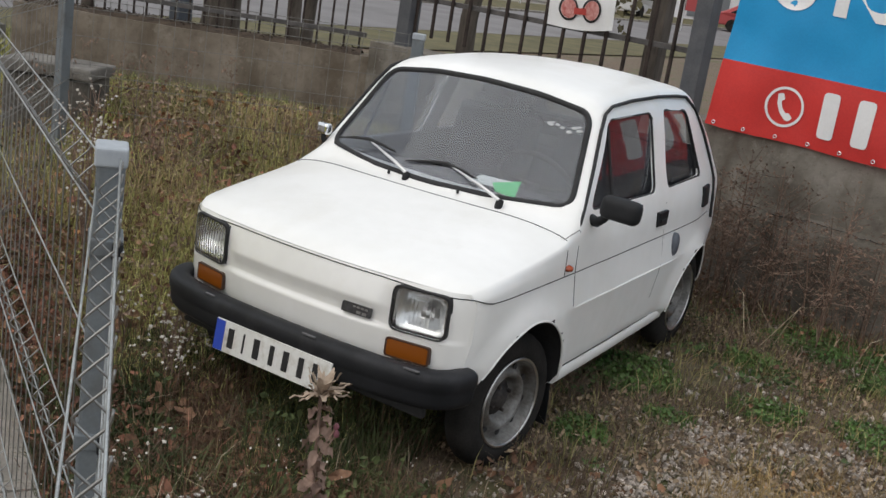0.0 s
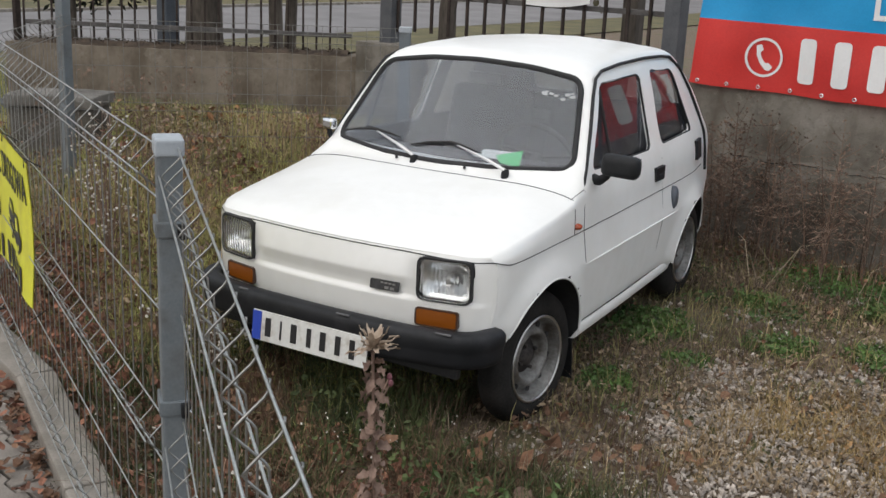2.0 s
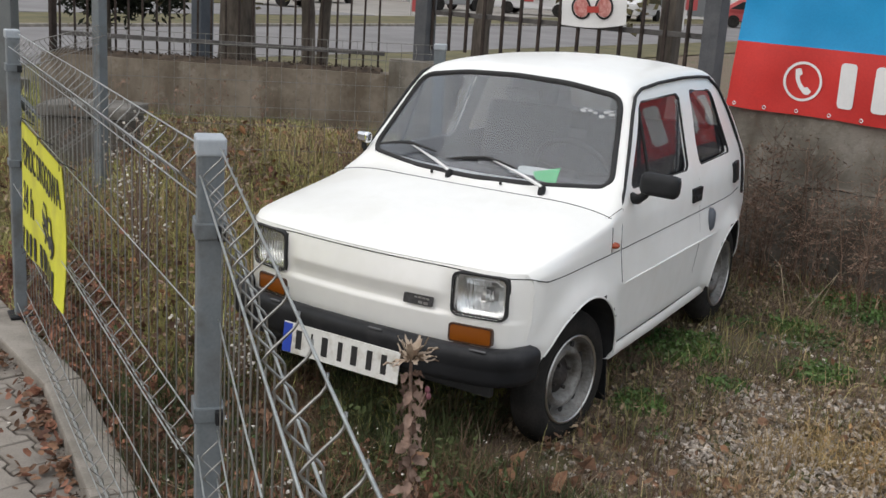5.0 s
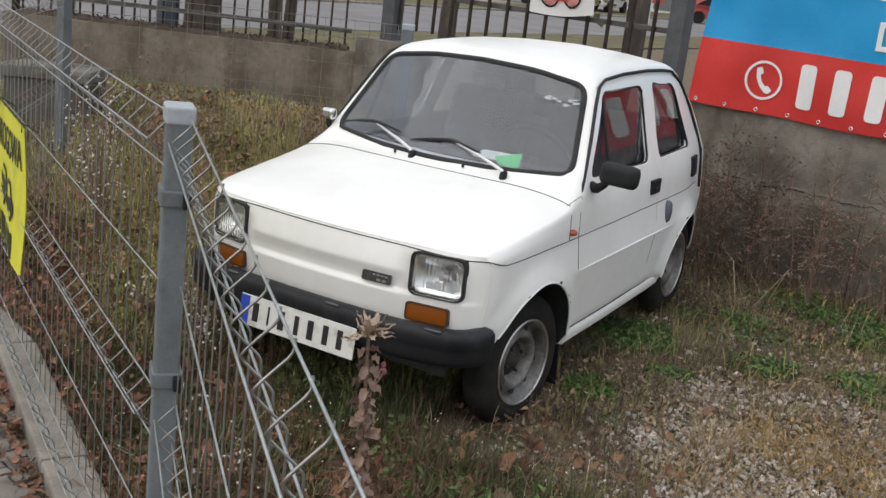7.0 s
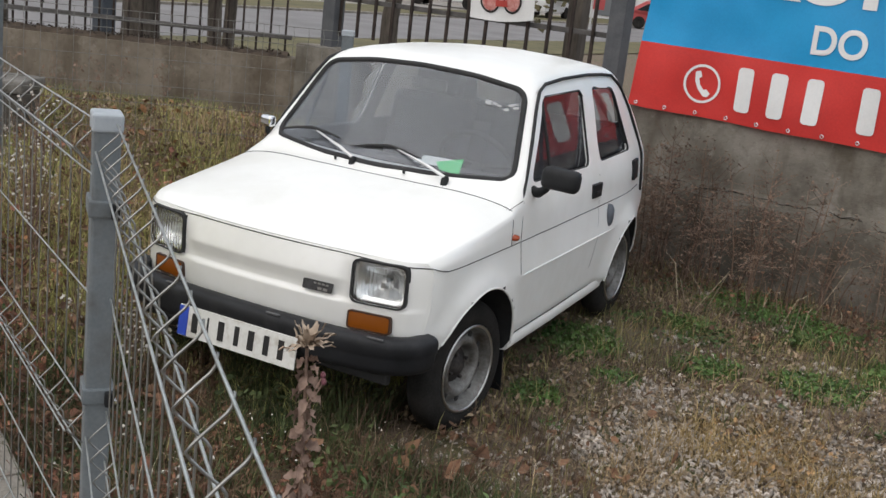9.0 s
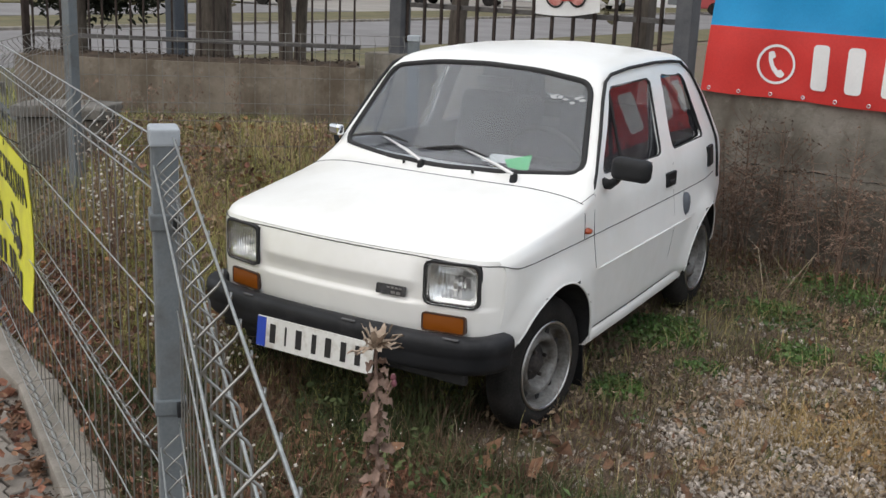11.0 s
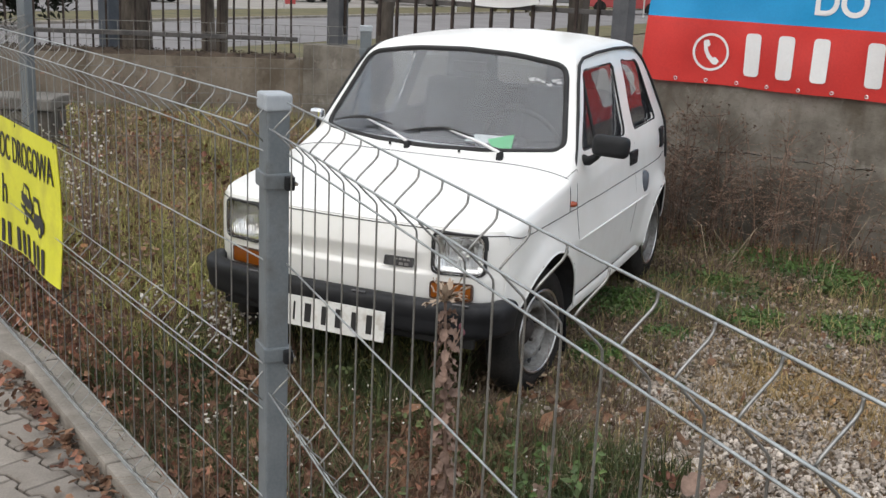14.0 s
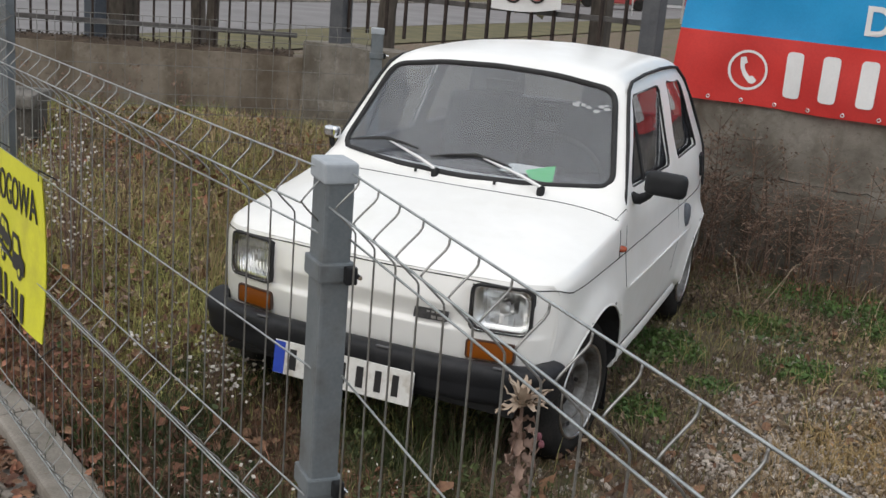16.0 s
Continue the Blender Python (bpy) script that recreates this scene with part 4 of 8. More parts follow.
# wipers
for piv, elb, b0, b1 in (((.343, .878, .874), (.05, .951, .952), (-.136, .925, .925), (.20, .935, .93)), ((-.089, .876, .878), (-.350, .958, .962), (-.500, .955, .938), (-.195, .940, .945))):
    W = part("wiper", lathe(bmesh.new(), [(.014, -.03), (.016, 0), (.014, .014), (.004, .018)], Matrix.Translation(piv) @ Euler((radians(-20), 0, 0)).to_matrix().to_4x4(), 12), BLACKPLASTIC, car, "windscreen wiper with a bright arm")
    p, e = Vector(piv) + Vector((0, -.004, .012)), Vector(elb)
    part("wiper_arm", tube(bmesh.new(), [p, p.lerp(e, .3) + Vector((0, -.006, .008)), p.lerp(e, .6) + Vector((0, -.006, .006)), e], [.0075, .0065, .005, .003], 6), STEEL, W, "bright metal arm")
    q0, q1 = Vector(b0), Vector(b1)
    part("wiper_blade", tube(bmesh.new(), [q0, q0.lerp(e, .5) + Vector((0, -.004, .004)), e + Vector((0, -.004, .002)), q1.lerp(e, .5) + Vector((0, -.004, .004)), q1], [.003, .0065, .008, .0065, .003], 6), RUBBER, W, "black wiper blade")
for x in (-.17, .16):
    part("washer_nozzle", lathe(bmesh.new(), [(.006, 0), (.006, .012), (.002, .015)], Matrix.Translation((x, .868, .869)), 8), RUBBER, car)

# mirrors
M = part("mirror", boxed((.156, .072, .088), (.772, 1.035, .938), (0, 3, 8), .033, 5), BLACKPLASTIC, car, "black plastic door mirror on a stalk", smooth=True)
part("mirror_glass", boxed((.128, .004, .062), (.772, 1.069, .942), (0, 3, 8)), CHROME, M)
part("mirror_stalk", tube(bmesh.new(), [(.642, 1.085, .862), (.672, 1.075, .862), (.705, 1.05, .885), (.725, 1.04, .915)], [.024, .02, .016, .018], 8), BLACKPLASTIC, M, smooth=True)
M = part("mirror", boxed((.07, .04, .05), (-.632, 1.02, .945), (0, 0, -12), .016, 4), CHROME, car, "small chrome mirror on a black arm", smooth=True)
part("mirror_stalk", tube(bmesh.new(), [(-.615, 1.03, .86), (-.63, 1.02, .90), (-.635, 1.02, .93)], .012, 6), BLACKPLASTIC, M, smooth=True)


# wheels
def wheel(at, turn, s):
    m = Matrix.Translation(at) @ Matrix.Rotation(radians(turn), 4, "Z") @ Matrix.Rotation(radians(90 * s), 4, "Y")
    t = lathe(bmesh.new(), [(.165, -.042), (.20, -.048), (.235, -.046), (.254, -.036), (.262, -.020), (.262, .024), (.254, .046), (.235, .060), (.20, .066), (.172, .062), (.166, .05), (.166, -.05)], m, 48)
    W = part("wheel", t, TYRE, car, "dusty black tyre on a dull steel rim", smooth=True)
    r = lathe(bmesh.new(), [(.12, -.05), (.158, -.04), (.163, .052), (.172, .060), (.170, .066), (.160, .062), (.153, .045), (.148, .022), (.140, .010), (.126, .022), (.112, .040), (.098, .042), (.088, .030), (.080, .002), (.074, -.012), (.02, -.014)], m, 40)
    part("rim", r, RIM, W, "dull grey steel rim with a dark hub hole", smooth=True)
    part("rim_lip", tube(bmesh.new(), [m @ Vector((.168 * math.cos(k * math.tau / 40), .168 * math.sin(k * math.tau / 40), .063)) for k in range(40)], .0055, 6, True), STEEL, W, "brighter worn rim edge", smooth=True)
    hub = lathe(bmesh.new(), [(.074, -.012), (.070, .000), (.046, .002), (.038, .022), (.020, .028), (.008, .029)], m, 20)
    part("hub", hub, surface("rusty_dark_hub", (.012, .011, .011), (.05, .042, .038), 40, .8) if "rusty_dark_hub" not in bpy.data.materials else bpy.data.materials["rusty_dark_hub"], W, smooth=True)
    for k in range(4):
        a = k * math.tau / 4 + .4
        part("wheel_nut", lathe(bmesh.new(), [(.008, .0), (.008, .012), (.003, .014)], m @ Matrix.Translation((.052 * math.cos(a), .052 * math.sin(a), .014)), 6), bpy.data.materials["rusty_dark_hub"], W)
    for k in range(9):
        a = k * math.tau / 9
        part("rim_slot", lathe(bmesh.new(), [(.013, .0), (.013, .003), (.003, .003)], m @ Matrix.Translation((.128 * math.cos(a), .128 * math.sin(a), .0275)), 8), RUBBER, W)


wheel(FRONT_HUB, -8, 1)
wheel(Vector((-FRONT_HUB.x, FRONT_HUB.y, FRONT_HUB.z)), -8, -1)
wheel(REAR_HUB, 0, 1)
wheel(Vector((-REAR_HUB.x, REAR_HUB.y, REAR_HUB.z)), 0, -1)
part("mudflap", boxed((.15, .008, .22), (.585, .955, .16), (8, 0, 0), .003), BLACKPLASTIC, car, "black rubber mudflap")
part("underside", boxed((.95, 2.2, .06), (0, 1.5, .25), (0, 0, 0), .02), RUBBER, car)

# cabin
part("dashboard", boxed((1.06, .30, .16), (0, 1.14, .80), (-8, 0, 0), .04, 3), DARKIN, car, "dark padded dashboard")
part("parcel_shelf", boxed((1.02, .34, .03), (0, 2.52, .86), (0, 0, 0), .01), DARKIN, car)


def seat(x):
    S = part("seat", boxed((.44, .46, .14), (x, 1.62, .52), (6, 0, 0), .05, 3), SEATCLOTH, car, "dark grey cloth front seat")
    part("seat_back", boxed((.44, .12, .56), (x, 1.90, .80), (-16, 0, 0), .05, 3), SEATCLOTH, S, smooth=True)
    part("headrest", boxed((.26, .09, .16), (x, 1.995, 1.13), (-12, 0, 0), .04, 3), SEATCLOTH, S, smooth=True)


seat(.28)
seat(-.28)
part("rear_bench", boxed((1.0, .14, .42), (0, 2.33, .66), (-18, 0, 0), .05, 3), SEATCLOTH, car, "dark rear bench")
bm = bmesh.new()
c, ax = Vector((.27, 1.34, .87)), Euler((radians(-58), 0, 0)).to_matrix()
tube(bm, [c + ax @ Vector((.18 * math.cos(k * math.tau / 28), .18 * math.sin(k * math.tau / 28), 0)) for k in range(28)], .012, 6, True)
sw = part("steering_wheel", bm, RUBBER, car, "thin black steering wheel", smooth=True)
for a in (-10, 190):
    part("spoke", tube(bmesh.new(), [c, c + ax @ Vector((.175 * math.cos(radians(a)), .175 * math.sin(radians(a)), 0))], .011, 5), RUBBER, sw)
part("column", tube(bmesh.new(), [c, c + Vector((0, -.26, -.18))], .025, 8), RUBBER, sw)
bm = pane_strip([(.262, -.022), (.352, -.030), (.345, .052), (.232, .012)], lambda a, b: Vector((a, 1.0 + b * .62, .905 + b * .72)))
part("green_card", solid(bm, .001), GREENPAPER, car, "bright green card on the dashboard")
bm = pane_strip([(.12, .0), (.25, .005), (.30, .055), (.16, .05)], lambda a, b: Vector((a, 1.01 + b * .7, .896 + b * .6)))
part("paper_slip", solid(bm, .001), WHITEPAPER, car)
part("interior_mirror", boxed((.17, .02, .05), (.02, 1.29, 1.19), (0, 0, 0), .008), RUBBER, car)

rnd = random.Random(3)
bm = bmesh.new()
for k in range(12):
    a, b = (.380 if k < 8 else .452) + rnd.uniform(-.036, .036), 1.158 + rnd.uniform(-.014, .012)
    c, r_ = ws_point(a, b, .008), rnd.uniform(.004, .011)
    u_, v_ = Vector((1, .25, 0)).normalized(), (ws_point(a, b + .01) - ws_point(a, b)).normalized()
    ring = [bm.verts.new(c + u_ * (r_ * 1.3 * math.cos(q * math.tau / 8)) + v_ * (r_ * .8 * math.sin(q * math.tau / 8))) for q in range(8)]
    top = bm.verts.new(c + Vector((0, -.001, .0008)))
    for q in range(8):
        bm.faces.new((ring[q], ring[(q + 1) % 8], top))
part("sticker_residue", bm, plain("flaking_sticker", (.36, .37, .38), .7), car, "pale flaking remains of a windscreen sticker")

# the car stands slightly askew to the plan's axes
for ob in car.children_recursive:
    if ob.data.users == 1:
        ob.data.transform(Matrix(((1, -0.035, 0, 0.0035), (0, 1, 0, 0), (0, 0, 1, 0), (0, 0, 0, 1))))



# ---- wire fence ----
def panel(start, along, length, street, top, name="fence_panel", label="galvanised folded wire mesh panel", low=0.10, gap=0.0893, r=0.0017, mat=WIRE, first=None, fall=0.0, upright=None):
    """Folded mesh panel: upright wires bent outwards at three heights, and lying wires."""
    p = thing("wire_fence", label, "fence", "wire fences")
    folds = [top - 0.056, low + 0.595 if top > 1.3 else (top + low) / 2, low + 0.065]
    h, out = 0.053, 0.037

    def bow(f, sign):
        """One smooth side of a fold, from the flat of the panel to the crest or back."""
        r = []
        for k in range(9):
            t = k / 8
            q = t if sign > 0 else 1 - t
            r.append((f + (1 - t) * h if sign > 0 else f - t * h, out * (0.2 * (1 - math.cos(math.pi * q)) / 2 + 0.8 * min(1, max(0, (q - 0.30) / 0.68)))))
        return r
    prof = [(top - 0.006, 0)]
    for k, f in enumerate(folds):
        prof += bow(f, 1) + bow(f, -1)[1:]
    prof.append((low - 0.01, 0))
    n = int(length / gap) - (first is not None)
    first = (length - n * gap) / 2 if first is None else first
    for i in range(n + 1):
        bm = bmesh.new()
        base = start + along * (first + i * gap) + Vector((0, 0, fall * i * gap))
        fine = [base + street * o + Vector((0, 0, z)) for z, o in prof]
        tube(bm, fine, r, 5)
        part("upright_wire", bm, upright or mat, p, smooth=True)
    lying = [(top - 0.003, 0)]
    for k, f in enumerate(folds):
        lying += ([] if k == 0 else [(f + h, 0)]) + [(f, out), (f - h, 0)]
    lying += [((folds[0] - h + folds[1] + h) / 2, 0), ((folds[1] - h + folds[2] + h) / 2, 0), (low, 0)]
    for z, o in lying:
        bm = bmesh.new()
        a = start + street * (o + 0.0045) + Vector((0, 0, z))
        tube(bm, [a, a + along * (length * 0.5) + Vector((0, 0, 0.002 + fall * length / 2)), a + along * length + Vector((0, 0, fall * length))], r * 1.12, 5)
        part("lying_wire", bm, mat, p, smooth=True)
    return p


def fence_post(at, heading, top, base, clips=(), name="fence_post", size=(0.070, 0.050), foot=False):
    o = thing(name, "grey galvanised box-section fence post with a pale plastic cap", "fence post", "wire fence posts")
    m = Matrix.Translation((at.x, at.y, 0)) @ Matrix.Rotation(heading, 4, "Z")
    bm = boxed((*size, top - base - 0.02), (0, 0, (top - 0.02 + base) / 2), bevel=0.006)
    bm.transform(m)
    part("post_tube", bm, POSTGREY, o)
    bm = boxed((size[0] + 0.008, size[1] + 0.008, 0.036), (0, 0, top - 0.016), bevel=0.007, segs=3)
    bm.transform(m)
    part("cap", bm, CAPGREY, o, "pale grey plastic cap", smooth=False)
    if foot:
        bm = boxed((size[0] + 0.05, size[1] + 0.05, 0.012), (0, 0, 0.090), bevel=0.003)
        bm.transform(m)
        part("base_plate", bm, BLACKPLASTIC, o, "dark base plate on the kerb")
    for z in clips:
        bm = boxed((size[0] + 0.01, size[1] + 0.012, 0.034), (0, 0, z), bevel=0.004)
        bm.transform(m)
        c = part("clip", bm, POSTGREY, o, "sheet-metal clamp band")
        bm = boxed((0.018, 0.02, 0.03), (size[0] / 2 + 0.012, size[1] / 2 - 0.004, z - 0.002), bevel=0.004)
        bm.transform(m)
        part("clip_jaw", bm, BLACKPLASTIC, c)
        bm = bmesh.new()
        tube(bm, [(size[0] / 2 + 0.006, size[1] / 2 + 0.004, z), (size[0] / 2 + 0.036, size[1] / 2 + 0.004, z)], 0.004, 6)
        bm.transform(m)
        part("bolt", bm, CHROME, c)
    return o


ANG_A = math.atan2(-DIR_A.y, -DIR_A.x)
STREET_A, STREET_B = Vector((-0.5, -0.866, 0)), Vector((DIR_B.y, -DIR_B.x, 0))
DIR_B = Vector((0.7498, -0.6617, 0)).normalized()
STREET_B = Vector((DIR_B.y, -DIR_B.x, 0))
DIR_AP = (DIR_A * (P2 - P1).length - STREET_A * 0.04).normalized()
panel(P1 - DIR_A * 0.004 + STREET_A * 0.02, DIR_AP, (P2 - P1).length - 0.07, STREET_A, 1.327, first=0.005, upright=WIRESHADE)
panel(P1 + DIR_B * 0.05 - STREET_B * 0.02, DIR_B, 1.73, STREET_B, 1.326, first=0.015, fall=-0.008, upright=WIRESHADE)
DIR_D = (P3 - P2).normalized()
panel(P2 + DIR_D * 0.05, DIR_D, (P3 - P2).length - 0.1, Vector((DIR_D.y, -DIR_D.x, 0)), 1.27, low=0.2, r=0.0019, mat=WIREOLD)
DIR_C = (P4 - P3).normalized()
panel(P3 + DIR_C * 0.05, DIR_C, (P4 - P3).length - 0.1, Vector((DIR_C.y, -DIR_C.x, 0)), 1.25, low=0.3, r=0.0017, mat=WIREOLD)
fence_post(P1, ANG_A - 0.2, 1.337, -0.15, (1.157, 0.775))
fence_post(P2, ANG_A, 1.335, -0.15, (1.18, 0.775), foot=True)
fence_post(P4, 0.5, 1.257, -0.1, (1.1,))


# ---- kerb and pavement on the street side ----
kerb_top, pave_top = 0.085, 0.03
for i in range(3):
    a = P1 + DIR_K * (1.55 - i * 1.0) - STREET_A * 0.005
    bm = boxed((0.992, 0.145, 0.30), (0, 0, kerb_top - 0.15), bevel=0.012)
    bm.transform(Matrix.Translation(a) @ Matrix.Rotation(math.atan2(DIR_K.y, DIR_K.x), 4, "Z"))
    single("kerb", bm, KERBSTONE, "worn grey concrete kerb under the wire fence", "kerb", "kerbs", "structure")
KERB_DIR = Vector((-0.935, 0.355, 0))
for i in range(6):
    # the kerb bends away past the second post
    a = KERB_BEND - STREET_A * 0.005 + KERB_DIR * (0.505 + i * 1.0)
    bm = boxed((0.992, 0.145, 0.30), (0, 0, kerb_top - 0.153), bevel=0.012)
    bm.transform(Matrix.Translation(a) @ Matrix.Rotation(math.atan2(0.355, -0.935), 4, "Z"))
    single("kerb", bm, KERBSTONE, "worn grey concrete kerb between pavement and grass", "kerb", "kerbs", "structure")

pavement = boxed((16.0, 6.0, 0.06), (0, 0, pave_top - 0.045), bevel=0.0)
pavement.transform(Matrix.Translation(P1 + DIR_K * 1.0 + STREET_A * 3.12) @ Matrix.Rotation(math.atan2(DIR_K.y, DIR_K.x), 4, "Z"))
cut = bmesh.ops.bisect_plane(pavement, geom=pavement.verts[:] + pavement.edges[:] + pavement.faces[:], plane_co=P1 + STREET_B * 0.06, plane_no=STREET_B, clear_inner=True)
bmesh.ops.contextual_create(pavement, geom=[e for e in cut["geom_cut"] if isinstance(e, bmesh.types.BMEdge)])
pav = single("pavement", pavement, surface("dark_earthy_joint", (0.028, 0.024, 0.019), (0.065, 0.055, 0.043), 12, 0.95), "grey interlocking concrete paving with dark joints", "pavement", kind="structure")


straw = tube(bmesh.new(), [(-2.653, -0.083, 0.038), (-2.72, 0.014, 0.040), (-2.783, 0.110, 0.038)], 0.006, 8)
single("drinking_straw", straw, plain("white_plastic", (0.72, 0.72, 0.72), 0.4), "white plastic drinking straw dropped on the paving", "litter", smooth=True)


# ---- sign on the wire fence ----
def letters(text, height, mat, m, parent, name="lettering", label="", extrude=0.0008, wide=1.0, align="LEFT", bold=0.0):
    cu = bpy.data.curves.new("text", "FONT")
    cu.body, cu.size, cu.extrude, cu.align_x, cu.offset = text, height / 0.73, extrude, align, bold * height
    ob = new("text", cu)
    dg = bpy.context.evaluated_depsgraph_get()
    dg.update()
    me = bpy.data.meshes.new_from_object(ob.evaluated_get(dg))
    bpy.data.objects.remove(ob)
    me.transform(m @ Matrix.Diagonal((wide, 1, 1, 1)))
    me.materials.clear()
    me.materials.append(mat)
    o = new(name, me)
    o.parent = parent
    if label:
        tagged(o, label)
    return o


YELLOW = surface("yellow_sign_plastic", (0.62, 0.62, 0.03), (0.72, 0.71, 0.045), 5, 0.4, bump=0.03, dirt=(0.5, 0.48, 0.05), dirt_scale=4)
sign = thing("roadside_sign", "yellow plastic breakdown-service sign tied to a wire fence", "sign")
SA, SB = Vector((-1.420, -0.200, 1.013)), Vector((-0.545, -0.705, 1.013))
s_along = (SB - SA).normalized()
s_len, s_high = (SB - SA).length, 0.476


def sign_at(u, v, out=0.0):
    """u along, v down from the top edge; the sheet bows a little and curls at its lower free corner."""
    bow = 0.012 * math.sin(u / s_len * 9) * (v / s_high) - 0.012 * smoothstep((u / s_len - 0.75) / 0.25) * math.sin(v / s_high * math.pi) * 1
    return SA + s_along * u + Vector((0, 0, -v - 0.02 * (1 - u / s_len) * v / s_high)) - s_along * (0.07 * (1 - u / s_len) * v / s_high) + STREET_A * (bow + out)


bm = bmesh.new()
nu, nv = 40, 16
for side in (0.0, -0.003):
    g = [[bm.verts.new(sign_at(s_len * i / nu, s_high * j / nv, side)) for i in range(nu + 1)] for j in range(nv + 1)]
    for j in range(nv):
        for i in range(nu):
            q = (g[j][i], g[j + 1][i], g[j + 1][i + 1], g[j][i + 1])
            bm.faces.new(q if side == 0 else q[::-1])
part("sign_board", bm, YELLOW, sign, "glossy yellow sheet", smooth=True)


def on_sign(me, u0, v0):
    """Bends flat lettering (x along, y up) on to the sheet."""
    for v in me.vertices:
        v.co = sign_at(u0 + v.co.x, v0 - v.co.y, 0.003 + v.co.z)


t = letters("POMOC DROGOWA", 0.098, INK, Matrix(), sign, label="black capital letters", wide=0.82)
wid = max(v.co.x for v in t.data.vertices)
t.data.transform(Matrix.Diagonal((0.90 / wid, 1, 1, 1)))
on_sign(t.data, 0.055, 0.145)
t = letters("24 h", 0.115, INK, Matrix(), sign, wide=0.9)
on_sign(t.data, 0.10, 0.315)


def bent(bm, u0, v0):
    for v in bm.verts:
        v.co = sign_at(u0 + v.co.x, v0 - v.co.y, 0.003 + v.co.z)
    return bm


# tow truck pictogram
def flat(outline, t=0.001):
    return prism(bmesh.new(), outline, Matrix.Translation((0, 0, (0.001 - t) / 2)), t)


def disc(x, y, r):
    return [(x + r * math.cos(k * math.tau / 16), y + r * math.sin(k * math.tau / 16)) for k in range(16)]


SYM = (0.52, 0.345)
part("truck_symbol", bent(flat([(0.0, 0.052), (0.205, 0.028), (0.205, 0.042), (0.0, 0.066)]), *SYM), INK, sign)
part("truck_symbol", bent(flat(round_outline([(0.20, 0.018), (0.33, 0.018), (0.335, 0.06), (0.30, 0.075), (0.272, 0.128), (0.20, 0.128)], 0.010, 3)), *SYM), INK, sign)
part("truck_window", bent(flat(round_outline([(0.222, 0.074), (0.284, 0.074), (0.264, 0.114), (0.222, 0.114)], 0.006, 2), 0.0024), *SYM), YELLOW, sign)
part("towed_car_symbol", bent(flat(round_outline([(0.012, 0.078), (0.178, 0.058), (0.184, 0.092), (0.150, 0.104), (0.128, 0.142), (0.058, 0.150), (0.034, 0.116), (0.014, 0.112)], 0.008, 3)), *SYM), INK, sign)
for o_ in ([(0.050, 0.113), (0.088, 0.109), (0.088, 0.135), (0.064, 0.138)], [(0.097, 0.108), (0.137, 0.103), (0.121, 0.131), (0.097, 0.134)]):
    part("towed_car_window", bent(flat(o_, 0.0024), *SYM), YELLOW, sign)
for x, y in ((0.05, 0.074), (0.148, 0.063)):
    part("towed_car_wheel", bent(flat(disc(x, y, 0.017)), *SYM), INK, sign)
    part("wheel_centre", bent(flat(disc(x, y, 0.008), 0.0024), *SYM), YELLOW, sign)
for x in (0.06, 0.285):
    part("truck_wheel", bent(flat(disc(x, 0.022, 0.024)), *SYM), INK, sign)
    part("wheel_centre", bent(flat(disc(x, 0.022, 0.011), 0.0024), *SYM), YELLOW, sign)
x = 0.20
for n_ in (3, 3, 3):
    for k in range(n_):
        part("number_bar", bent(flat(round_outline([(0.008, 0), (0.042, 0), (0.042, 0.088), (0.008, 0.088)], 0.008, 2)), x, 0.468), INK, sign)
        x += 0.068
    x += 0.035
part("phone_symbol", bent(flat(round_outline([(0, 0), (0.03, -0.005), (0.055, 0.08), (0.02, 0.085)], 0.01, 2)), 0.10, 0.465), INK, sign)
for u in (0.02, 0.5, 1.0):
    for v in (0.012, 0.49):
        part("cable_tie", tube(bmesh.new(), [sign_at(u, v, 0.006), sign_at(u, v + (0.035 if v > 0.1 else -0.03), 0.004), sign_at(u, v, -0.045)], 0.0022, 5), INK, sign)

# ---- banner on the wall ----
BANRED = surface("red_banner_vinyl", (0.46, 0.026, 0.022), (0.58, 0.036, 0.030), 3, 0.42, bump=0.05, spec=0.35)
BANBLUE = surface("blue_banner_vinyl", (0.008, 0.235, 0.50), (0.012, 0.285, 0.58), 3, 0.42, bump=0.05, spec=0.35)
BANWHITE = surface("white_banner_print", (0.66, 0.66, 0.66), (0.74, 0.74, 0.74), 5, 0.5, bump=0.0)
N_WR = Vector((DIR_WR.y, -DIR_WR.x, 0))
banner = thing("advertising_banner", "blue and red vinyl banner with white lettering on a wall", "banner")
B0 = WALL_CORNER + DIR_WR * (2.97 / DIR_WR.x)


def ban_at(u, z, out=0.0):
    wav = 0.006 * math.sin(u * 5.1 + z * 2) + 0.004 * math.sin(u * 13 - z * 7 + 2 * math.sin(u * 3)) + 0.020 * noise.noise((u * 2.6, z * 3.0, 5)) + 0.010 * noise.noise((u * 6.5 + z * 3, z * 4.0, 9))
    sag = -0.003 * math.sin(u * 9) * smoothstep((1.15 - z) / 0.2) - 0.012 * u
    p = B0 + DIR_WR * u + N_WR * (0.038 + wav + out)
    return Vector((p.x, p.y, z + sag))


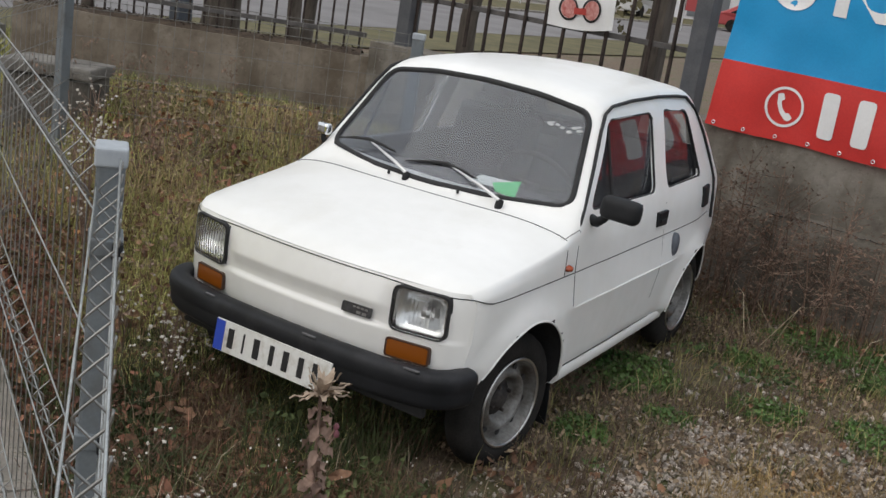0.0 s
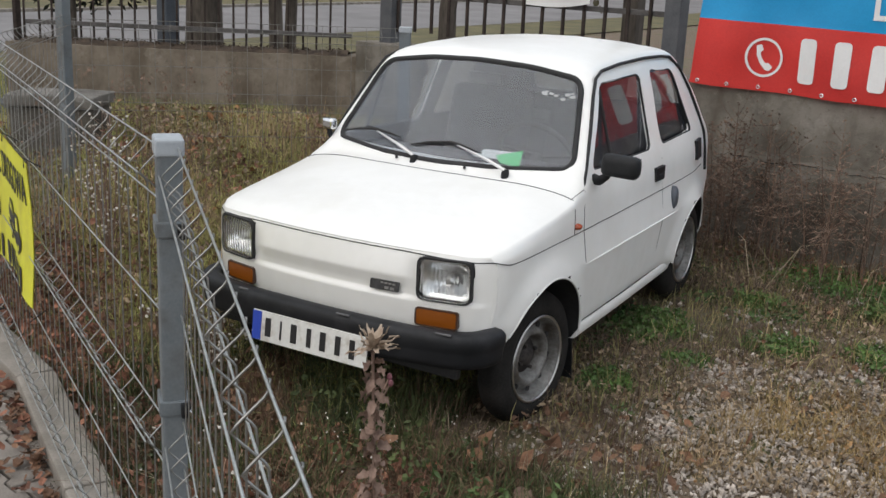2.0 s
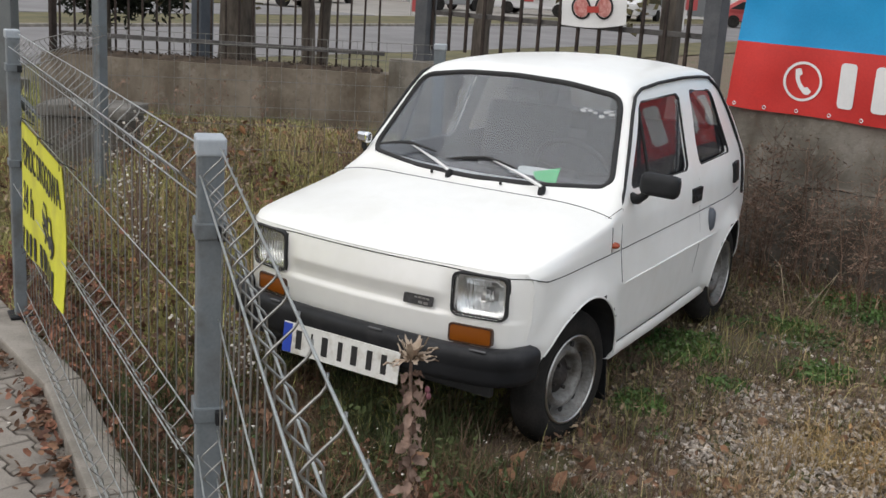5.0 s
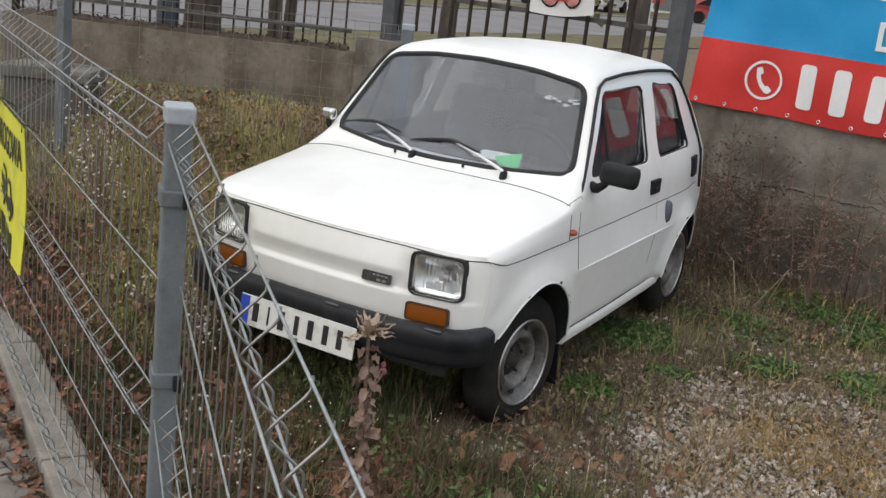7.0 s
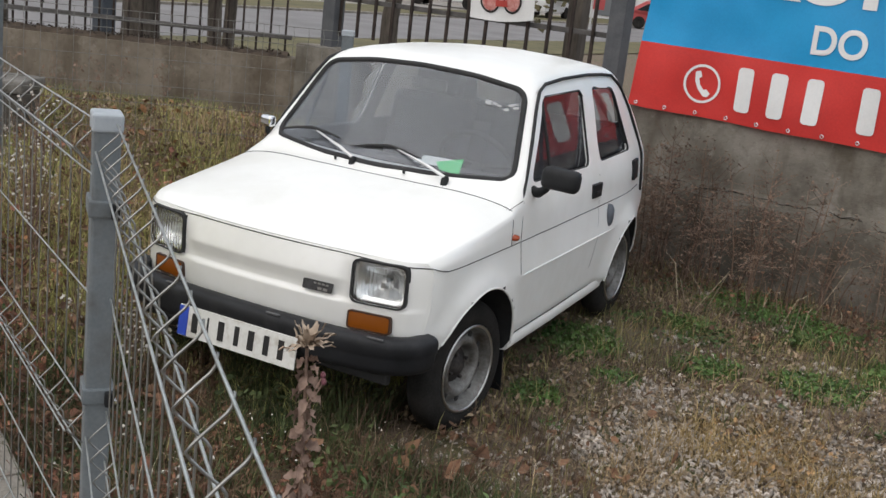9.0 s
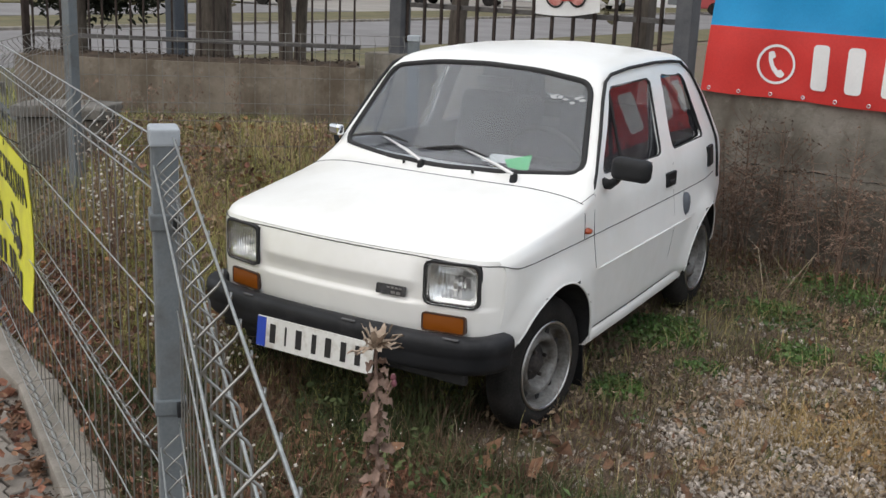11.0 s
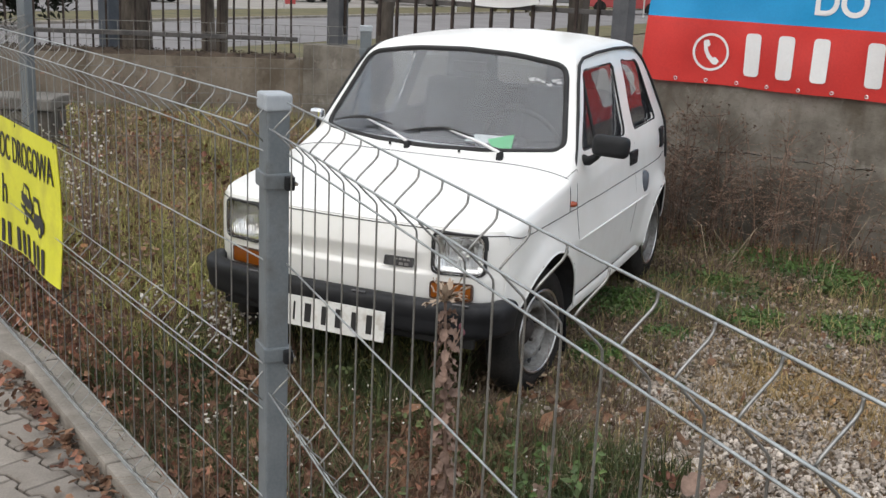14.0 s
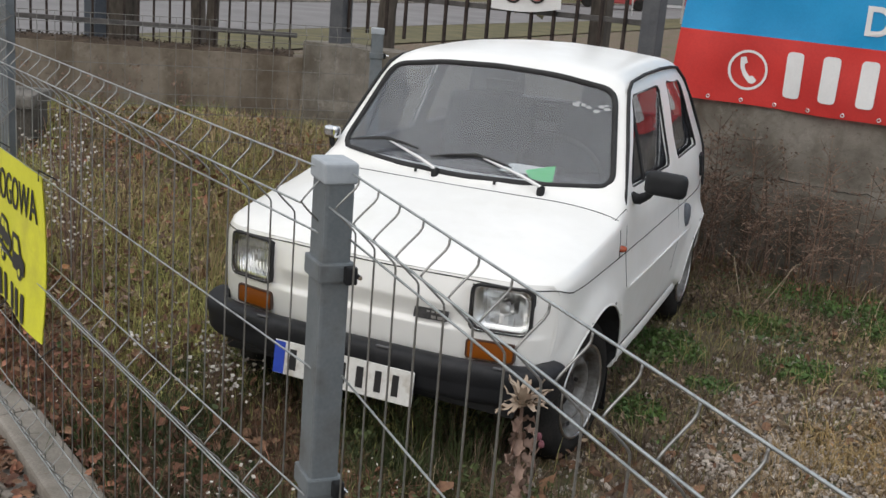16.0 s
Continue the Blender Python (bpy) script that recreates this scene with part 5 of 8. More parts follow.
def ban_sheet(z0, z1, length, mat, name, label):
    bm = bmesh.new()
    nu, nz = int(length / 0.04), max(4, int((z1 - z0) / 0.04))
    for side in (0.0, -0.003):
        g = [[bm.verts.new(ban_at(length * i / nu - 0.03 * (1 - (z0 + (z1 - z0) * j / nz - 1) / 0.4) * (1 if i == 0 else 0), z0 + (z1 - z0) * j / nz, side)) for i in range(nu + 1)] for j in range(nz + 1)]
        for j in range(nz):
            for i in range(nu):
                q = (g[j][i], g[j][i + 1], g[j + 1][i + 1], g[j + 1][i])
                bm.faces.new(q if side == 0 else q[::-1])
    return part(name, bm, mat, banner, label, smooth=True)


BLEN = 4.2
ban_sheet(1.0, 1.395, BLEN, BANRED, "red_band", "red lower band")
ban_sheet(1.395, 2.35, BLEN, BANBLUE, "blue_field", "blue upper field")


def on_banner(ob, u0, z0):
    for v in ob.data.vertices:
        v.co = ban_at(u0 + v.co.x, z0 + v.co.y, 0.006 + v.co.z)


def ban_flat(name, outline, u0, z0, mat=BANWHITE):
    ob = part(name, prism(bmesh.new(), outline, Matrix(), 0.001), mat, banner)
    on_banner(ob, u0, z0)


bm = bmesh.new()
ring_o = [(0.115 * math.cos(k * math.tau / 40), 0.115 * math.sin(k * math.tau / 40)) for k in range(40)]
vo = [bm.verts.new((x, y, 0.001)) for x, y in ring_o]
vi = [bm.verts.new((x * 0.87, y * 0.87, 0.001)) for x, y in ring_o]
for k in range(40):
    bm.faces.new((vo[k], vo[(k + 1) % 40], vi[(k + 1) % 40], vi[k]))
on_banner(part("phone_ring", bm, BANWHITE, banner), 0.435, 1.198)
receiver = [(-.045, .058), (-.018, .066), (-.006, .036), (-.022, .026), (-.012, -.004), (.012, -.030), (.026, -.024), (.050, -.046), (.034, -.066), (.012, -.062), (-.020, -.030), (-.040, .010)]
ban_flat("phone_symbol", round_outline([(x * 1.15, y * 1.15) for x, y in receiver], .006, 2), 0.435, 1.198)
for i, u in enumerate((0.70, 0.905, 1.11, 1.42, 1.625, 1.83, 2.14, 2.345, 2.55)):
    o = round_outline([(-.048, 0), (.048, 0), (.048, .258), (-.048, .258)], .028, 4)
    ban_flat("number_bar", o, u, 1.072)
for ch, u, z, h in (("S", 0.235, 1.75, 0.43), ("K", 0.56, 1.75, 0.43), ("U", 0.87, 1.75, 0.43), ("P", 1.25, 1.75, 0.43), ("DO", 1.035, 1.468, 0.160)):
    t = letters(ch, h, BANWHITE, Matrix(), banner, wide=0.92, bold=0.030)
    on_banner(t, u, z)
for i in range(22):
    u = 0.03 + i * 0.195
    p = ban_at(u, 1.022, 0.006)
    bm = bmesh.new()
    tube(bm, [p + DIR_WR * (0.010 * math.cos(k * math.tau / 10)) + Vector((0, 0, 0.010 * math.sin(k * math.tau / 10))) for k in range(10)], 0.0035, 5, True)
    part("eyelet", bm, CHROME, banner, "metal eyelet", smooth=True)

# ---- steel bar fences on the walls ----
def bar_fence(start, along, length, z0, z_rail, z1, gap, w, label, thick_rail=0.035):
    f = thing("bar_fence", label, "fence", "bar fences")
    n = int(length / gap)
    for i in range(n + 1):
        p = start + along * (0.06 + i * gap)
        dz = 0.012 * math.sin(i * 7.3)
        bm = boxed((w, w, z1 - z0), (0, 0, (z1 + z0) / 2 + dz), (0.4 * math.sin(i * 3.1), 0.4 * math.cos(i * 2.3), 0), 0.003, 1)
        bm.transform(Matrix.Translation(p) @ Matrix.Rotation(math.atan2(along.y, along.x), 4, "Z"))
        part("bar", bm, BARS, f)
    for z in (z_rail, z1 - 0.12):
        bm = boxed((length, 0.03, thick_rail), (length / 2, 0.03, z), bevel=0.004)
        bm.transform(Matrix.Translation(start) @ Matrix.Rotation(math.atan2(along.y, along.x), 4, "Z"))
        part("rail", bm, RAILGREY, f, "dull grey-brown steel rail")
    return f


N_WL = Vector((-0.5, 0.867, 0))
bar_fence(WALL_CORNER + N_WL * 0.16, DIR_WL, 2.62, 0.86, 1.03, 2.6, 0.112, 0.016, "rusty brown steel bar fence along a low concrete wall")
s_f = 0.31
bar_fence(WALL_CORNER - N_WR * 0.15 + DIR_WR * s_f, DIR_WR, 2.40, 1.10, 1.385, 2.6, 0.168, 0.022, "dark brown steel bar fence panel between two posts")


def steel_post(at, w, z0, z1, label, mat=GREYSTEEL, name="steel_post"):
    bm = boxed((w, w, z1 - z0), (0, 0, (z0 + z1) / 2), bevel=0.008)
    bm.transform(Matrix.Translation((at.x, at.y, 0)) @ Matrix.Rotation(math.atan2(DIR_WR.y, DIR_WR.x), 4, "Z"))
    o = thing(name, label, "post")
    part("post_tube", bm, mat, o)
    bm = boxed((w + 0.02, w + 0.02, 0.02), (0, 0, z1), bevel=0.004)
    bm.transform(Matrix.Translation((at.x, at.y, 0)) @ Matrix.Rotation(math.atan2(DIR_WR.y, DIR_WR.x), 4, "Z"))
    part("post_cap", bm, mat, o)
    return o


steel_post(WALL_CORNER - N_WR * 0.14 + DIR_WR * 0.30, 0.12, 0.9, 2.8, "grey painted square steel post standing on the wall", GREYSTEEL)
steel_post(WALL_CORNER - N_WR * 0.14 + DIR_WR * 2.745, 0.115, 0.6, 2.8, "dark grey square steel gate post behind the wall")
steel_post(WALL_CORNER + N_WL * 0.16 + DIR_WL * 2.70, 0.05, 0.7, 2.7, "slim dark brown steel end post on the wall", BARS)
steel_post(WALL_CORNER - N_WR * 0.55 + DIR_WR * 2.20, 0.115, 0.0, 2.3, "rough brown timber post behind the fence", BARK, "timber_post")
steel_post(WALL_CORNER + N_WL * 0.35 + DIR_WL * 1.53, 0.13, 0.0, 2.9, "dark blue-grey square steel post beside a tree", surface("blue_grey_steel", (0.045, 0.055, 0.07), (0.075, 0.087, 0.105), 8, 0.55))
# tall plain pole of the wire fence
o = thing("fence_pole", "tall grey galvanised pole beside the wire fence", "post")
bm = boxed((0.062, 0.062, 2.5), (P3.x, P3.y, 1.35), bevel=0.006)
part("post_tube", bm, POSTGREY, o)
bm = boxed((0.07, 0.07, 0.03), (P3.x, P3.y, 2.6), bevel=0.006)
part("cap", bm, CAPGREY, o)

# ---- small white banner with two rings ----
bb = thing("shop_banner", "small creased white banner with two red-filled rings on a bar fence", "banner")
W0 = WALL_CORNER + N_WR * 0.0 - N_WR * 0.10 + DIR_WR * 1.60


def bb_at(u, z, out=0.0):
    p = W0 + DIR_WR * u + N_WR * (out + 0.012 * math.sin(u * 11 + z * 6) + 0.01 * math.sin(z * 17))
    return Vector((p.x, p.y, z + 0.03 * (u / 0.5) - 0.02 * math.sin(u / 0.5 * math.pi)))


bm = bmesh.new()
for side in (0.0, -0.002):
    g = [[bm.verts.new(bb_at(0.52 * i / 20 , 1.385 + 0.38 * j / 14, side)) for i in range(21)] for j in range(15)]
    for j in range(14):
        for i in range(20):
            q = (g[j][i], g[j][i + 1], g[j + 1][i + 1], g[j + 1][i])
            bm.faces.new(q if side == 0 else q[::-1])
part("sheet", bm, BANWHITE, bb, "creased white vinyl", smooth=True)


def on_bb(ob, u0, z0):
    for v in ob.data.vertices:
        v.co = bb_at(u0 + v.co.x, z0 + v.co.y, 0.004 + v.co.z)


PINK = surface("faded_red_print", (0.42, 0.10, 0.09), (0.62, 0.34, 0.31), 30, 0.5, bump=0)
for cx in (0.155, 0.345):
    bm = bmesh.new()
    vo = [bm.verts.new((0.078 * math.cos(k * math.tau / 30), 0.078 * math.sin(k * math.tau / 30), 0.002)) for k in range(30)]
    vi = [bm.verts.new((0.064 * math.cos(k * math.tau / 30), 0.064 * math.sin(k * math.tau / 30), 0.002)) for k in range(30)]
    for k in range(30):
        bm.faces.new((vo[k], vo[(k + 1) % 30], vi[(k + 1) % 30], vi[k]))
    on_bb(part("ring", bm, INK, bb), cx, 1.515)
    on_bb(part("disc", prism(bmesh.new(), [(0.062 * math.cos(k * math.tau / 24), 0.062 * math.sin(k * math.tau / 24)) for k in range(24)], Matrix(), 0.001), PINK, bb), cx, 1.515)
on_bb(part("link_shape", prism(bmesh.new(), [(-.05, -.02), (.05, -.02), (.05, .022), (-.05, .022)], Matrix(), 0.003), plain("red_print", (.45, .06, .05), .5), bb), 0.25, 1.505)
for r, (n_, x0) in enumerate(((12, .06), (8, .14))):
    for k in range(n_):
        on_bb(part("text_bar", prism(bmesh.new(), [(0, 0), (.022, 0), (.022, .028), (0, .028)], Matrix(), 0.001), INK, bb), x0 + k * .033, 1.715 - r * .05)

# ---- concrete blocks ----
def block(size, at, rot, label, group="concrete blocks", mat=KERBSTONE):
    bm = boxed(size, (0, 0, size[2] / 2), bevel=0.015)
    bmesh.ops.subdivide_edges(bm, edges=bm.edges[:], cuts=2, use_grid_fill=True)
    for v in bm.verts:
        v.co += Vector((noise.noise(v.co * 7), noise.noise(v.co * 7 + Vector((5, 0, 0))), noise.noise(v.co * 7 + Vector((0, 9, 0))))) * 0.010
    bm.transform(pose(*at, 0, 0, rot))
    return single("concrete_block", bm, mat, label, "concrete block", group)


block((0.58, 0.42, 0.075), (-3.47, 1.86, 0.655), 30, "flat grey concrete slab lying on a dark block", mat=SLABGREY)
block((0.54, 0.38, 0.62), (-3.47, 1.86, 0.03), 30, "weathered dark concrete block under a slab in the grass", mat=DARKBLOCK)
for x, y, low_h, up_h, rot in ((-6.12, 2.40, 0.230, 0.185, 58), (-6.34, 2.13, 0.270, 0.175, 60)):
    block((0.325, 0.70, low_h), (x, y, -0.015), rot, "weathered grey concrete block at the bottom of a stack", mat=SLABGREY)
    block((0.315, 0.68, up_h), (x + 0.012, y - 0.008, low_h - 0.012), rot - 2, "weathered grey concrete block lying on another", mat=SLABGREY)
block((0.30, 0.34, 0.20), (-6.72, 1.98, -0.01), 66, "weathered grey concrete block beside a stack", mat=SLABGREY)
block((0.32, 0.30, 0.28), (-9.9, 3.86, 0.0), 60, "grey concrete block at the edge of the road", mat=SLABGREY)
block((0.42, 0.95, 0.27), (-8.75, 4.86, 0.0), 74, "long grey concrete block lying in grass by the road", mat=SLABGREY)
block((0.34, 0.55, 0.24), (-9.95, 5.25, 0.0), 80, "grey concrete block lying in grass by the road", mat=SLABGREY)

# ---- braced poles ----
POLEGREY = surface("grey_pole_paint", (0.098, 0.108, 0.110), (0.138, 0.148, 0.150), 4, 0.6, bump=0.05, dirt=(0.09, 0.085, 0.08), dirt_scale=3)
for x, y, h in ((-5.55, 2.74, 4.2), (-9.2, 4.25, 4.2)):
    o = thing("braced_pole", "thick grey square steel pole with slanting braces at its foot", "pole", "braced poles")
    z = ground_z(x, y) - 0.05
    part("pole", boxed((0.128, 0.128, h), (x, y, z + h / 2), (0, 0, 24), 0.012), POLEGREY, o)
    part("pole_cap", boxed((0.138, 0.138, 0.02), (x, y, z + h + 0.01), (0, 0, 24), 0.004), POLEGREY, o)
    for a in (25, 205, 115):
        d = Vector((math.cos(radians(a)), math.sin(radians(a)), 0))
        part("brace", tube(bmesh.new(), [Vector((x, y, z + 0.42)) + d * 0.08, Vector((x, y, z + 0.05)) + d * 0.5], 0.02, 6), POSTGREY, o)


# ---- street beyond the walls ----
def strip(name, x0, x1, z, mat, label, category):
    """A long flat strip of the street, running a little askew."""
    bm = bmesh.new()
    vs = [bm.verts.new((x0 + 0.04 * y, y, z)) for y in (-60, 0, 60, 200)] + [bm.verts.new((x1 + 0.04 * y, y, z)) for y in (200, 60, 0, -60)]
    for i in range(3):
        bm.faces.new((vs[7 - i], vs[i], vs[i + 1], vs[6 - i]))
    bmesh.ops.recalc_face_normals(bm, faces=bm.faces)
    for f in bm.faces:
        if f.normal.z < 0:
            f.normal_flip()
    return single(name, bm, mat, label, category, kind="structure")


strip("road", -19.4, -12.2, -0.005, ASPHALT, "pale worn asphalt road behind the fences", "road")
strip("verge_near", -12.2, -9.4, -0.012, VERGE, "autumn grass verge beside the road", "grass verge")
strip("verge_far", -24.0, -19.55, 0.03, VERGE, "autumn grass verge beyond the road", "grass verge")
strip("parking_ground", -70, -24.0, -0.002, surface("pale_concrete_yard", (0.20, 0.185, 0.165), (0.29, 0.27, 0.245), 0.5, 0.9, fine=20), "pale concrete forecourt beyond the road", "forecourt")
bm = boxed((6.6, 50.0, 0.06), (-27.3, 6.5, 0.0), (0, 0, -2.3), 0.01)
single("far_road", bm, ASPHALT, "second strip of worn grey asphalt", "road", kind="structure")
bm = boxed((18.0, 52.0, 0.10), (-39.8, 7.0, 0.02), (0, 0, -2.3), 0.02)
single("verge_beyond", bm, VERGE, "rough autumn grass beyond a second strip of road", "grass verge", kind="structure")
for y0 in range(-10, 60, 4):
    bm = boxed((0.16, 3.9, 0.14), (-19.47 + 0.04 * (y0 + 2), y0 + 2, 0.0), (0, 0, -2.3), 0.015, 1)
    single("road_kerb", bm, KERBSTONE, "grey concrete road kerb", "kerb", "road kerbs", "structure")


def far_car(at, heading, paint, label):
    c = thing("parked_car", label, "car", "far parked cars")
    prof = [(-2.05, .30), (2.05, .30), (2.1, .62), (1.95, .78), (1.1, .90), (.45, 1.38), (-1.0, 1.42), (-1.75, .95), (-2.08, .85)]
    bm = bmesh.new()
    A = [bm.verts.new((x, -.82 if z < 1 else -.66, z)) for x, z in prof]
    B = [bm.verts.new((x, .82 if z < 1 else .66, z)) for x, z in prof]
    bm.faces.new(A)
    bm.faces.new(B[::-1])
    for k in range(len(prof)):
        bm.faces.new((A[k], B[k], B[(k + 1) % len(prof)], A[(k + 1) % len(prof)]))
    bmesh.ops.recalc_face_normals(bm, faces=bm.faces)
    bmesh.ops.bevel(bm, geom=bm.edges[:], offset=0.06, segments=2, affect="EDGES")
    m = pose(*at, 0, 0, heading)
    bm.transform(m)
    part("body", bm, paint, c, smooth=False)
    for s in (-1, 1):
        bm = prism(bmesh.new(), [(.95, .93), (.40, 1.32), (-.95, 1.35), (-1.5, .97)], m @ Matrix.Translation((0, s * .765 + .0, 0)) @ Euler((radians(90 - s * 18), 0, 0)).to_matrix().to_4x4() @ Matrix.Translation((0, 0, -.02)), .04)
        part("side_window", bm, DARKGLASS, c)
        for x in (-1.3, 1.3):
            part("wheel", lathe(bmesh.new(), [(.31, -.1), (.31, .1), (.2, .11), (.05, .09)], m @ Matrix.Translation((x, s * .76, .31)) @ Euler((radians(-90 * s), 0, 0)).to_matrix().to_4x4(), 16), TYRE, c)
        part("headlight", boxed_at(m, (2.06, s * .56, .68), (.08, .34, .14)), STEEL, c)
    part("windscreen", boxed_at(m, (.80, 0, 1.13), (.03, 1.2, .58), (0, 54 - 90, 0)), DARKGLASS, c)
    return c


def boxed_at(m, at, size, rot=(0, 0, 0), bevel=0.02):
    bm = boxed(size, at, rot, bevel)
    bm.transform(m)
    return bm


FARGLASS = plain("grey_far_glass", (0.16, 0.17, 0.18), 0.15)
DARKGLASS = plain("dark_far_glass", (0.02, 0.023, 0.026), 0.08)
WHITEPAINT = plain("far_white_paint", (0.58, 0.58, 0.59), 0.35)
REDPAINT = plain("far_red_paint", (0.36, 0.055, 0.055), 0.5)
SILVERPAINT = plain("far_silver_paint", (0.30, 0.31, 0.32), 0.35)
GREYPAINT = plain("far_grey_paint", (0.10, 0.105, 0.11), 0.35)
for x, y, h, p, l in ((-30, 33, 10, WHITEPAINT, "white hatchback parked across the street"), (-33, 40.5, 100, WHITEPAINT, "white saloon parked on a forecourt"), (-28, 44, 80, SILVERPAINT, "silver-grey car parked on a forecourt"), (-24.5, 47, 15, WHITEPAINT, "white car parked beside red flags"), (-20.5, 50, 95, WHITEPAINT, "white estate car parked across the street"), (-15, 53, 20, REDPAINT, "red car parked on a forecourt"), (-40, 47, 60, GREYPAINT, "grey hatchback parked near a building")):
    far_car((x, y, 0), h, p, l)


def far_building(at, heading, size, label):
    """A low showroom: white walls, red bands, dark glazing in bays."""
    m = pose(*at, 0, 0, heading)
    L, D, H = size
    b = thing("showroom_building", label, "building", "far buildings")
    part("wall", boxed_at(m, (0, 0, H / 2), (L, D, H), bevel=0.05), surface("far_white_cladding", (0.60, 0.60, 0.61), (0.74, 0.74, 0.75), 0.8, 0.6) if "far_white_cladding" not in bpy.data.materials else bpy.data.materials["far_white_cladding"], b)
    part("roof_edge", boxed_at(m, (0, 0, H + .12), (L + .3, D + .3, .35)), REDPAINT, b, "red roof fascia")
    part("band", boxed_at(m, (0, -D / 2 - .03, H * .36), (L, .1, .22)), REDPAINT, b)
    n = int(L / 3.2)
    for i in range(n):
        x = -L / 2 + (i + .5) * L / n
        w = part("window", boxed_at(m, (x, -D / 2 - .02, H * .62), (2.2, .08, H * .30)), FARGLASS, b)
        part("window_frame", boxed_at(m, (x, -D / 2 - .07, H * .62), (.08, .06, H * .30)), WHITEPAINT, w)
        part("window", boxed_at(m, (x, -D / 2 - .02, H * .17), (2.4, .08, H * .28)), FARGLASS, b)
        if i % 3 == 1:
            part("red_panel", boxed_at(m, (x + 1.5, -D / 2 - .06, H * .62), (.4, .12, H * .7)), REDPAINT, b)
    return b


far_building((-34, 62, 0), 28, (46, 12, 6.5), "low white showroom with red fascia and dark windows")
far_building((-62, 34, 0), 62, (30, 12, 6.0), "long pale building with red trim across the street")
far_building((4, 74, 0), -10, (30, 12, 7.0), "white and red commercial building behind the fence")
for x, y, h in ((-23.6, 34.6, 1.05), (-18.5, 40, 5.5), (-15.2, 43, 5.5), (-12, 46, 5.5), (-21.5, 40.0, 5.0), (-26.5, 28, 3.5), (-8.8, 42, 4.0), (-6.5, 44, 4.5)):
    o = thing("red_display_board" if h < 2 else "red_flag", "red roadside display board" if h < 2 else "tall narrow red banner flag on a pole", "sign", "red flags")
    part("pole", lathe(bmesh.new(), [(.04, 0), (.04, h + .4), (.02, h + .42)], Matrix.Translation((x, y, 0)), 10), STEEL, o)
    part("flag", boxed((.42 if h < 2 else .5, .05, h * .85), (x + .30, y, h * .58), (0, 0, 35), .02), REDPAINT, o)


# ---- trees ----
# low yellow house beyond the far verge
OCHRE = surface("yellow_render", (0.36, 0.26, 0.115), (0.47, 0.35, 0.165), 0.8, 0.9, bump=0.1, dirt=(0.30, 0.23, 0.12), dirt_scale=0.4)
house = thing("yellow_house", "low yellow rendered house with white door across a grass verge", "house")
hm = pose(-53.2, 33.2, 0, 0, 0, 107)
part("wall", boxed_at(hm, (0, 0, 1.9), (15.0, 5, 3.8), bevel=0.03), OCHRE, house)
part("door", boxed_at(hm, (-6.2, -2.53, 1.1), (1.6, 0.08, 2.1)), WHITEPAINT, house, "pale wide door")
for wx in (-0.4, 2.2):
    wn = part("window", boxed_at(hm, (wx, -2.53, 1.7), (1.2, 0.06, 1.3)), WHITEPAINT, house)
    part("pane", boxed_at(hm, (wx, -2.57, 1.7), (1.0, 0.03, 1.1)), DARKGLASS, wn)
part("roof", boxed_at(hm, (0, 0, 3.95), (15.6, 5.8, 0.3), bevel=0.05), GREYPAINT, house)

LEAFDARK = surface("dark_needle_foliage", (0.008, 0.012, 0.008), (0.024, 0.031, 0.019), 6, 0.9, vary=0.3, bump=0)
LEAFDRY = surface("dull_autumn_leaves", (0.05, 0.042, 0.02), (0.10, 0.085, 0.035), 6, 0.8, vary=0.35, bump=0)


